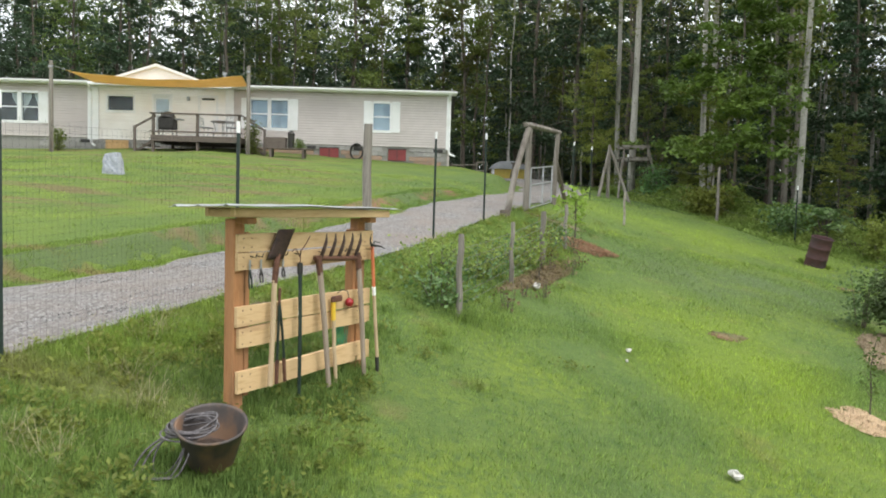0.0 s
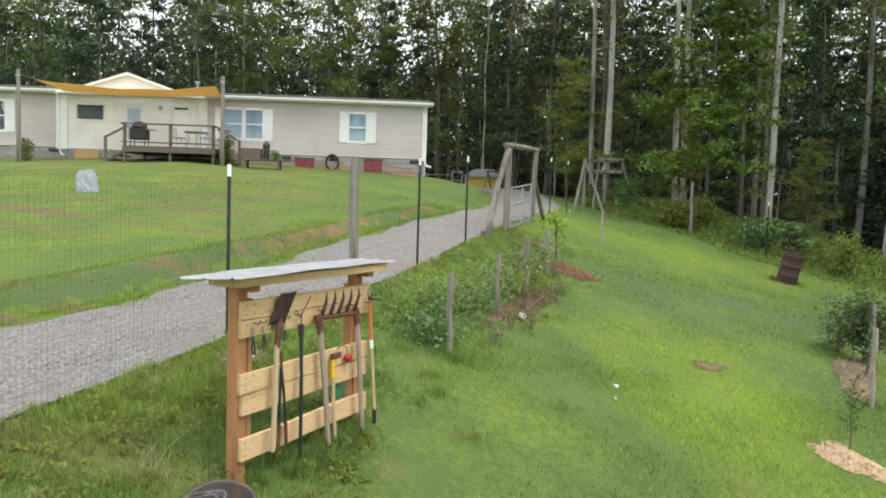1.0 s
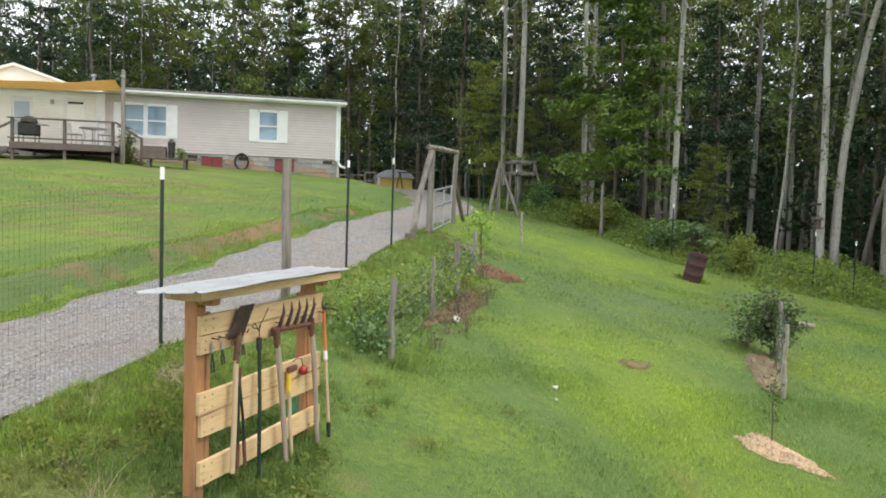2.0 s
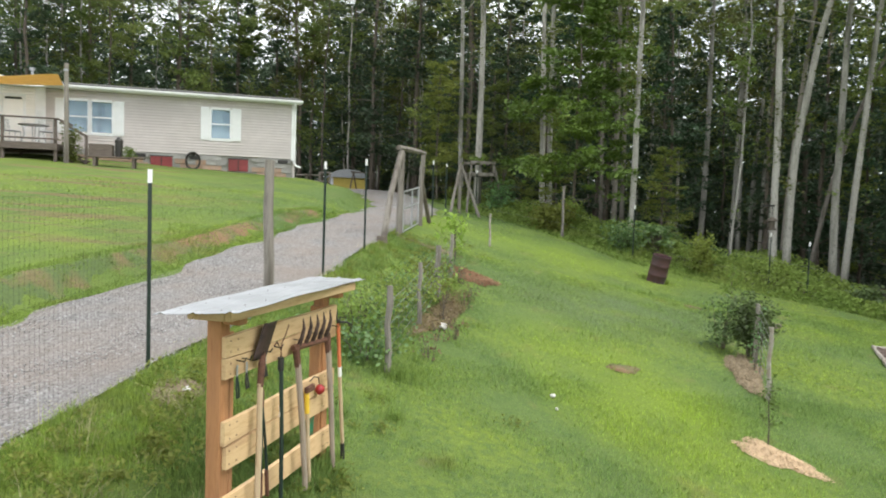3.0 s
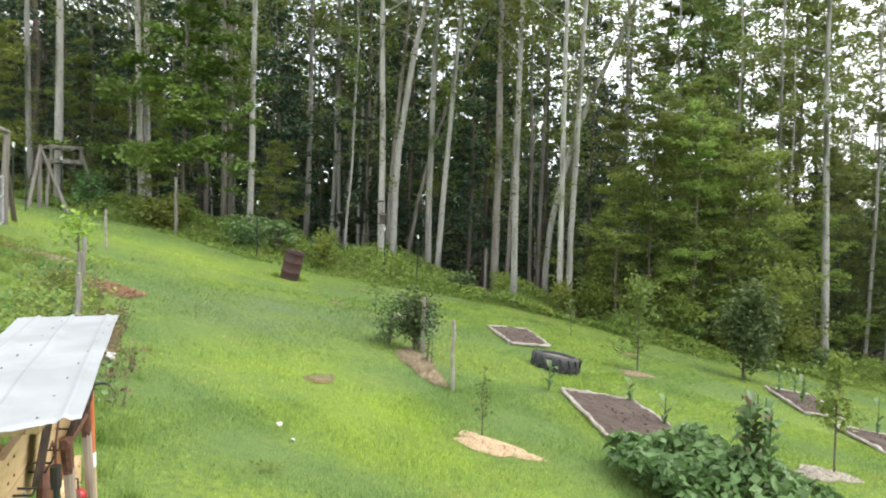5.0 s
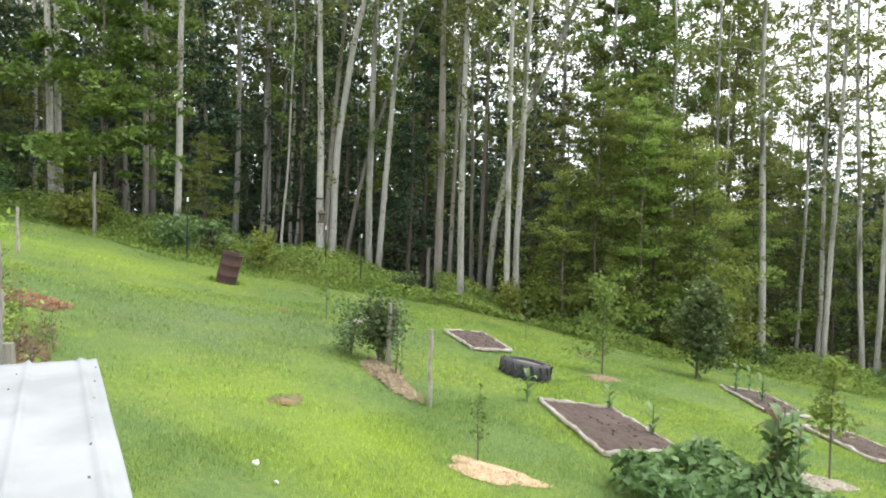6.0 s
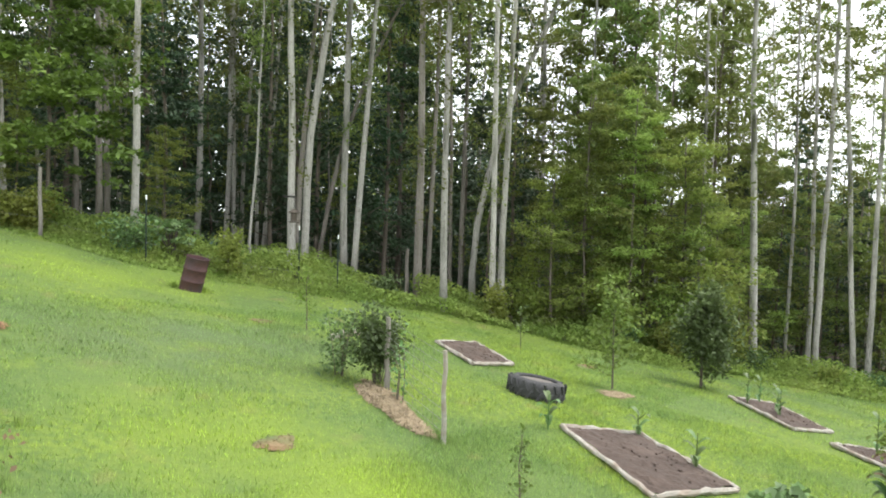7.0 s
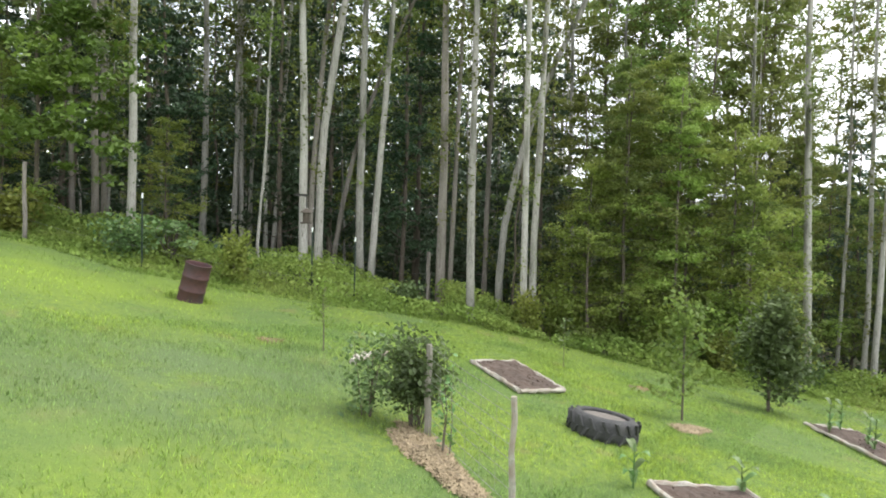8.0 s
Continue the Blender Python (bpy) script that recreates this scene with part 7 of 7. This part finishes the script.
# ---------------------------------------------------------------- weeds along the wood, forest floor growth, far woods
def blades(name, x, y, height, width, mat, r, bend=0.35, short=False):
    """Grass blades standing on the ground: a bent triangle pair each, or for a mown lawn a single one."""
    n = len(x)
    z = ground_np(x, y)
    a = r.uniform(0, 6.283, n)
    ca, sa = np.cos(a), np.sin(a)
    h = height * r.uniform(0.6, 1.3, n)
    w = width * r.uniform(0.7, 1.3, n)
    b = h * bend * r.uniform(0.2, 1.6, n)
    ba = a + 1.57 + r.normal(size=n) * 0.6
    v = np.empty((n, 5, 3))
    mx, my, mz = x + np.cos(ba) * b * 0.4, y + np.sin(ba) * b * 0.4, z + h * 0.62
    v[:, 0] = np.stack([x - ca * w, y - sa * w, z - 0.01], -1)
    v[:, 1] = np.stack([x + ca * w, y + sa * w, z - 0.01], -1)
    v[:, 2] = np.stack([mx + ca * w * 0.8, my + sa * w * 0.8, mz], -1)
    v[:, 3] = np.stack([mx - ca * w * 0.8, my - sa * w * 0.8, mz], -1)
    v[:, 4] = np.stack([x + np.cos(ba) * b, y + np.sin(ba) * b, z + h], -1)
    if short:
        v = v[:, (0, 1, 4)]
        f = np.arange(3 * n).reshape(-1, 3)
    else:
        i = np.arange(n)[:, None] * 5
        f = np.concatenate([i + np.array([0, 1, 2]), i + np.array([0, 2, 3]), i + np.array([3, 2, 4])], 1).reshape(-1, 3)
    me = mesh_from(name, v.reshape(-1, 3), f, mat, True)
    up = np.repeat(r.normal(size=(n, 3)) * 0.22 + np.array([0, 0, 1.0]), v.shape[1], axis=0)
    me.normals_split_custom_set_from_vertices(up / np.linalg.norm(up, axis=1)[:, None])
    return me


NP = np.random.default_rng(900)
WP = [np.array(p, float) for p in WOOD[4:-1]]
seg = [(a, b, np.linalg.norm(b - a)) for a, b in zip(WP, WP[1:])]
tot = sum(s[2] for s in seg)


def along_edge(n, inner, outer):
    """Random places in a strip along the edge of the wood."""
    xs, ys = [], []
    for a, b, L in seg:
        k = int(n * L / tot)
        t = NP.random(k)
        d = (b - a) / L
        nrm = np.array([-d[1], d[0]])
        off = NP.uniform(outer, inner, k)
        xs.append(a[0] + (b[0] - a[0]) * t + nrm[0] * off)
        ys.append(a[1] + (b[1] - a[1]) * t + nrm[1] * off)
    return np.concatenate(xs), np.concatenate(ys)


x, y = along_edge(17000, 2.0, -0.15)
clump = 0.5 + 0.5 * np.sin(x * 1.9 + 1.2 * np.sin(y * 1.3)) * np.sin(y * 1.6)
rise = np.clip((wood_depth(x, y) + 0.35 + 0.5 * np.sin(x * 1.1 + y * 0.6)) / 1.7, 0.18, 1)
tagged(new("tall_weeds", blades("tall_weeds", x, y, rise * (0.16 + 0.36 * clump) * NP.uniform(0.6, 1.3, len(x)), 0.0075, M["weed"], NP, 0.32)), "tall uncut grass along the edge of the wood", "weeds", kind="stuff")
x, y = along_edge(90000, 5.2, -0.1)
clump = 0.5 + 0.5 * np.sin(x * 1.3 + 2) * np.sin(y * 1.1 + x * 0.4)
rise = np.clip((wood_depth(x, y) + 0.25 + 0.6 * np.sin(x * 0.9 + y * 0.7)) / 2.0, 0.08, 1)
hz = NP.random(len(x)) ** 0.5 * (0.25 + 0.78 * clump ** 1.2) * rise
tagged(new("edge_undergrowth", leaves("edge_undergrowth", np.stack([x, y, ground_np(x, y) + hz], -1), 0.10, M["weed"], NP, up=0.45)), "low leafy undergrowth along the edge of the wood", "undergrowth", kind="stuff")
x, y = along_edge(9000, 14, 4)
# floor plants take the dark colour too, as painted shade under the trees
tagged(new("forest_ferns", leaves("forest_ferns", np.stack([x, y, ground_np(x, y) + NP.random(len(x)) * 0.5], -1), 0.18, M["leaf_dark"], NP, up=0.5)), "low plants on the forest floor, shade put into their dark colour", "undergrowth", kind="stuff")
for k, (t_, off) in enumerate(((0.12, 0.9), (0.2, 1.6), (0.27, 1.2), (0.34, 0.8), (0.45, 1.5), (0.52, 1.0), (0.6, 1.8), (0.66, 0.9), (0.72, 1.6), (0.78, 1.3), (0.83, 2.0), (0.88, 1.0))):
    d = t_ * tot
    for a, b, L in seg:
        if d < L:
            break
        d -= L
    u = (b - a) / L
    p = a + u * d + np.array([-u[1], u[0]]) * off
    shrub("edge_bush", p[0], p[1], rb2.uniform(0.7, 1.5), rb2.uniform(0.7, 1.3), 1100, 0.11, M["leaf_edge" if k % 2 else "leaf_bean"], "rounded green bush at the edge of the wood", 720 + k, stems=10, base=0.2, lift=0.1, group="bushes at the wood's edge")
for x, y, h, w in ((20.4, 14.6, 1.7, 1.5), (22.2, 9.9, 2.3, 1.6), (24.2, 8.9, 1.8, 1.5), (21.0, 11.8, 2.0, 1.6), (9.2, 24.4, 1.0, 1.4)):
    shrub("edge_bush", x, y, h, w, 1900, 0.13, M["leaf_edge"], "rounded green bush at the edge of the wood", int(x * 10), stems=12, base=0.15, lift=0.1, group="bushes at the wood's edge")

# the woods go on behind: closed foliage far inside, thinner towards the top
g = np.random.default_rng(950)
pts = []
while sum(len(p) for p in pts) < 260000:
    x, y = g.uniform(-70, 85, 60000), g.uniform(-12, 105, 60000)
    d = wood_depth(x, y)
    ang = np.arctan2(y - 4.5, x + 0.9)
    open_side = np.clip((0.62 - ang) / 0.16, 0, 1)
    top = (20 - 10.5 * open_side) * (0.8 + 0.2 * np.sin(ang * 31) * np.sin(ang * 13 + 1) + 0.10 * np.sin(ang * 90))
    z = g.random(60000) ** (1.5 + 0.2 * open_side) * top
    bough = np.sin(x * 1.5 + 1.1 * np.sin(z * 1.6)) * np.sin(y * 1.4 + z * 0.9)
    ok = (d > 14) & (d < 42) & (ang > -0.2) & (g.random(60000) < 0.55 + 0.9 * bough)
    pts.append(np.stack([x, y, ground_np(x, y) + z], -1)[ok])
far = np.concatenate(pts)[:260000]
# the gloom inside the wood is put into the leaf colour here
tagged(new("far_woods", leaves("far_woods", far, 0.27 + 0.012 * np.clip(wood_depth(far[:, 0], far[:, 1]) - 14, 0, 32), M["leaf_dark"], g, up=0.3, single=True)), "dense foliage deep inside the wood, shade put into its dark colour", "woods", kind="stuff")

# and a last, coarser depth of foliage that closes the gaps low between the trunks
x, y = g.uniform(-95, 110, 300000), g.uniform(-30, 135, 300000)
d = wood_depth(x, y)
ang = np.arctan2(y - 4.5, x + 0.9)
ok = (d > 40) & (d < 62) & (ang > -0.25)
x, y, ang = x[ok][:52000], y[ok][:52000], ang[ok][:52000]
z = ground_np(x, y) + g.random(len(x)) ** 1.2 * (17 - 9 * np.clip((0.47 - ang) / 0.06, 0, 1))
# same dark leaf colour, painting the shade between the far trunks
tagged(new("distant_woods", leaves("distant_woods", np.stack([x, y, z], -1), 1.0, M["leaf_dark"], g, up=0.25, single=True)), "foliage at the back of the wood, shade put into its dark colour", "woods", kind="stuff")

# added leaf layer high over the wood, mostly unseen, to block sky light
cx_, cy_ = g.uniform(-45, 60, 600000), g.uniform(0, 80, 600000)
d = wood_depth(cx_, cy_)
ang = np.arctan2(cy_ - 4.5, cx_ + 0.9)
lump = np.sin(cx_ * 0.9 + 1.3 * np.sin(cy_ * 0.6)) * np.sin(cy_ * 0.8 + cx_ * 0.35)
ok = (d > 9) & (d < 32) & (g.random(600000) < 0.32 + 0.6 * lump) & (g.random(600000) < np.clip((ang - 0.42) / 0.1, 0.08, 1))
cx_, cy_ = cx_[ok][:42000], cy_[ok][:42000]
cz_ = ground_np(cx_, cy_) + 15 + 2.5 * g.random(len(cx_)) + 2 * np.sin(cx_ * 0.7) * np.sin(cy_ * 0.5)
tagged(new("canopy", leaves("canopy", np.stack([cx_, cy_, cz_], -1), 0.30, M["leaf"], g, up=0.5, single=True)), "added leaf layer high over the wood that blocks sky light", "woods", kind="stuff")

# ---------------------------------------------------------------- grass
def lawn_points(n, x0, x1, y0, y1, keep):
    x, y = NP.uniform(x0, x1, n), NP.uniform(y0, y1, n)
    k = keep(x, y)
    return x[k], y[k]


BEDS = [(9.55, 9.42, 0.5), (4.53, 7.12, 0.3)]


def free(x, y):
    s = road_side(x, y)
    ok = ((s < ROAD_IN - 0.05) | (s > road_out(y) + 0.1)) & (wood_depth(x, y) < 0.3)
    for a, b, r in BEDS:
        ok &= (x - a) ** 2 + (y - b) ** 2 > (r * 0.85) ** 2
    for q in BED_PLANS:
        inside = np.ones(np.shape(x), bool)
        for (ax, ay), (bx, by) in zip(q, q[1:] + q[:1]):
            inside &= (bx - ax) * (y - ay) - (by - ay) * (x - ax) < 0.02
        ok &= ~inside
    c, s_ = math.cos(radians(57)), math.sin(radians(57))
    u, w = (x - 6.35) * c + (y - 9.95) * s_, -(x - 6.35) * s_ + (y - 9.95) * c
    ok &= ((u - 0.17) / 0.85) ** 2 + (w / 0.17) ** 2 > 1
    u, w = (x - 2.85) * 0.57 - (y - 13.55) * 0.82, (x - 2.85) * 0.82 + (y - 13.55) * 0.57
    ok &= (u / 0.75) ** 2 + (w / 0.42) ** 2 > 0.9
    return ok


M["grass"] = lawn_material(1.0)
M["grass"].name = "grass_blades"
nb = M["grass"].node_tree
bs = nb.nodes["Principled BSDF"]
old = bs.inputs["Base Color"].links[0].from_socket
hs = nb.nodes.new("ShaderNodeHueSaturation")
gi = nb.nodes.new("ShaderNodeNewGeometry")
mr = nb.nodes.new("ShaderNodeMapRange")
mr.inputs["To Min"].default_value, mr.inputs["To Max"].default_value = 0.98, 2.0
nb.links.new(gi.outputs["Random Per Island"], mr.inputs["Value"])
nb.links.new(mr.outputs["Result"], hs.inputs["Value"])
nb.links.new(old, hs.inputs["Color"])
nb.links.new(hs.outputs["Color"], bs.inputs["Base Color"])
for l_ in list(bs.inputs["Normal"].links):
    nb.links.remove(l_)
bs.inputs["Roughness"].default_value = 0.8
bs.inputs["Specular IOR Level"].default_value = 0.1
tr = nb.nodes.new("ShaderNodeBsdfTranslucent")
ms = nb.nodes.new("ShaderNodeMixShader")
ms.inputs["Fac"].default_value = 0.5
nb.links.new(hs.outputs["Color"], tr.inputs["Color"])
nb.links.new(bs.outputs["BSDF"], ms.inputs[1])
nb.links.new(tr.outputs["BSDF"], ms.inputs[2])
nb.links.new(ms.outputs["Shader"], nb.nodes["Material Output"].inputs["Surface"])

M["grass_long"] = M["grass"].copy()
M["grass_long"].name = "long_grass_blades"
for node in M["grass_long"].node_tree.nodes:
    if node.type == "MAP_RANGE" and node.inputs["To Max"].default_value > 1.5:
        node.inputs["To Min"].default_value, node.inputs["To Max"].default_value = 0.8, 1.9

gx, gy = [], []
for n, x0, x1, y0, y1 in ((180000, -4.5, 12, 2.0, 9), (105000, -3, 16, 8, 16), (34000, 2, 24, 14, 26), (42000, 11, 26, 1, 14), (36000, -16, 2, 8, 24)):
    x, y = lawn_points(n, x0, x1, y0, y1, free)
    gx.append(x)
    gy.append(y)
ys_ = 1.5 + 19.5 * NP.random(46000) ** 1.3
ro_ = road_out(ys_)
so = ro_ + 0.04 + NP.random(46000) * 1.0
xs_ = fence_x(ys_) - so / 0.93
bare = np.sin(ys_ * 1.1 + 2.0) + np.sin(ys_ * 2.7 + xs_) > 0.2
ok_ = ~(bare & (np.abs(so - ro_ - 0.52 - 0.05 * np.sin(ys_ * 3)) < 0.12) & (NP.random(46000) < 0.8))
gx.append(xs_[ok_])
gy.append(ys_[ok_])
x, y = np.concatenate(gx), np.concatenate(gy)
dist = np.hypot(x, y - 3)
patchy = 0.5 + 0.5 * np.sin(x * 1.1 + np.sin(y * 0.9) * 1.5) * np.sin(y * 1.3 + x * 0.5)
hgt = (0.028 + 0.022 * patchy) * (1 + 0.02 * dist)
tagged(new("grass", blades("grass", x, y, hgt, 0.0028 * (1 + dist * 0.08), M["grass"], NP, 0.7, short=True)), "mown lawn grass", "grass", kind="stuff")

# longer unmown grass: along the drive, under the rack, round posts and tufts
tx, ty, th_ = [], [], []
def tuft(cx, cy, r, n, h):
    a, q = NP.uniform(0, 6.283, n), np.abs(NP.normal(size=n)) * r * 0.6
    tx.append(cx + np.cos(a) * q)
    ty.append(cy + np.sin(a) * q)
    th_.append(np.full(n, h))
for _ in range(330):
    y0 = NP.uniform(0.5, 17)
    s = abs(NP.normal()) * 0.9 - 0.25
    tuft(float(fence_x(y0)) + s, y0, 0.20, 130, NP.uniform(0.04, 0.12))
for _ in range(400):
    y0 = 2 + 20 * NP.random() ** 1.3
    tuft(float(fence_x(y0)) - (float(road_out(y0)) + 0.1 + abs(NP.normal()) * 0.4) / 0.93, y0, 0.15, 40, NP.uniform(0.04, 0.10))
for _ in range(60):
    t = NP.uniform(0.15, 1.4)
    c, s = math.cos(radians(ROT)), math.sin(radians(ROT))
    w = NP.normal() * 0.14 - 0.02
    tuft(RX + c * t - s * w, RY + s * t + c * w, 0.10, 60, NP.uniform(0.06, 0.14))
for _ in range(330):
    tuft(NP.uniform(-3.6, -0.5), NP.uniform(2.4, 7), 0.22, 170, NP.uniform(0.04, 0.085))
for cx, cy in ((0.05, 6.75), (0.3, 7.9), (6.0, 9.0), (6.9, 10.6), (9.6, 18.1), (9.4, 18.3), (9.9, 17.9), (1.7, 11.7)):
    tuft(cx, cy, 0.18, 240, 0.13)
for _ in range(120):
    t = NP.random()
    tuft(-0.1 + 2.4 * t + NP.normal() * 0.35, 7.8 + 5.6 * t, 0.17, 50, NP.uniform(0.06, 0.13))
x, y, h = np.concatenate(tx), np.concatenate(ty), np.concatenate(th_)
k = free(x, y)
x, y, h = x[k], y[k], h[k]
tagged(new("long_grass", blades("long_grass", x, y, h * NP.uniform(0.5, 1.3, len(x)), 0.0021, M["grass_long"], NP, 0.6)), "longer unmown grass along the drive and round the posts", "grass", kind="stuff")
# low broad-leaved weeds in clumps among the rough grass
wx, wy, wz = [], [], []
for _ in range(330):
    if NP.random() < 0.45:
        cx, cy = NP.uniform(-3.7, -0.5), NP.uniform(2.3, 7.2)
    else:
        cy = NP.uniform(3, 17)
        cx = float(fence_x(cy)) + abs(NP.normal()) * 0.8 + 0.1
    k = int(NP.integers(18, 70))
    q = np.abs(NP.normal(size=k)) * NP.uniform(0.05, 0.16)
    a = NP.uniform(0, 6.283, k)
    wx.append(cx + q * np.cos(a))
    wy.append(cy + q * np.sin(a))
    wz.append(NP.uniform(0.015, NP.uniform(0.04, 0.13), k))
x, y, z = np.concatenate(wx), np.concatenate(wy), np.concatenate(wz)
k = free(x, y)
x, y, z = x[k], y[k], z[k]
tagged(new("low_weeds", leaves("low_weeds", np.stack([x, y, ground_np(x, y) + z], -1), 0.030, M["leaf_edge"], NP, up=0.5, long=1.5)), "low broad-leaved weeds in the rough grass", "weeds", kind="stuff")
# straw-coloured dead grass
tx, ty, th_ = [], [], []
for _ in range(60):
    tuft(NP.uniform(-3.4, -0.9), NP.uniform(2.6, 6.5), 0.12, 12, 0.07)
for _ in range(50):
    y0 = NP.uniform(3, 16)
    tuft(float(fence_x(y0)) + NP.normal() * 0.25 - 0.1, y0, 0.12, 12, 0.11)
for cx, cy in ((-2.13, 4.75), (-1.95, 4.5), (-2.06, 3.68), (-2.4, 3.75), (-2.3, 5.6), (-1.75, 6.3)):
    tuft(cx, cy, 0.22, 46, 0.20)
x, y, h = np.concatenate(tx), np.concatenate(ty), np.concatenate(th_)
tagged(new("dead_grass", blades("dead_grass", x, y, h, 0.0016, M["dead_blade"], NP, 1.5)), "straw-coloured dead grass among the green", "grass", kind="stuff")

# ---------------------------------------------------------------- gravel stones and the clay bank
n = 9000
y = np.concatenate([NP.uniform(3, 12, n // 2), NP.uniform(3, 19, n // 2)])
ro_ = road_out(y)
s = ROAD_IN - 0.05 + NP.random(n) * (ro_ - ROAD_IN)
x = fence_x(y) - s / 0.93
ss_ = np.clip((s - ROAD_IN) / (ro_ - ROAD_IN), 0, 1)
z = ground_np(x, y) + 0.016 + 0.03 * np.sin(ss_ * math.pi) ** 0.5
r = NP.uniform(0.006, 0.015, n)
base = np.array([(1, 0, 0), (-1, 0, 0), (0, 1, 0), (0, -1, 0), (0, 0, 0.8), (0, 0, -0.8)], float)
rot = NP.normal(size=(n, 3, 3)) * 0.35 + np.eye(3)
v = np.einsum("nij,kj->nki", rot, base) * r[:, None, None] + np.stack([x, y, z], -1)[:, None, :]
tri = np.array([(0, 2, 4), (2, 1, 4), (1, 3, 4), (3, 0, 4), (2, 0, 5), (1, 2, 5), (3, 1, 5), (0, 3, 5)])
f = (np.arange(n)[:, None, None] * 6 + tri).reshape(-1, 3)
tagged(new("gravel_stones", mesh_from("gravel_stones", v.reshape(-1, 3), f, M["stone"])), "loose grey gravel stones on the drive", "gravel", kind="stuff")
bm = bmesh.new()
prev = None
yy = 3.0
while yy < 20:
    row = []
    for k in range(11):
        s = float(road_out(yy)) + 0.28 + 0.58 * k / 10
        x = float(fence_x(yy)) - s / 0.93
        hump = math.sin(math.pi * k / 10)
        row.append(bm.verts.new((x, yy, ground_z(x, yy) + 0.02 * hump * (1.0 + noise.noise(Vector((x * 2, yy * 2, 5)))) - (0.04 if k in (0, 10) else 0))))
    if prev:
        for k in range(10):
            bm.faces.new((prev[k], prev[k + 1], row[k + 1], row[k]))
    prev = row
    yy += 0.15
tagged(part("clay_bank", bm, M["clay"], None, smoothed=True), "low eroded clay bank along the drive", "bank", kind="structure")
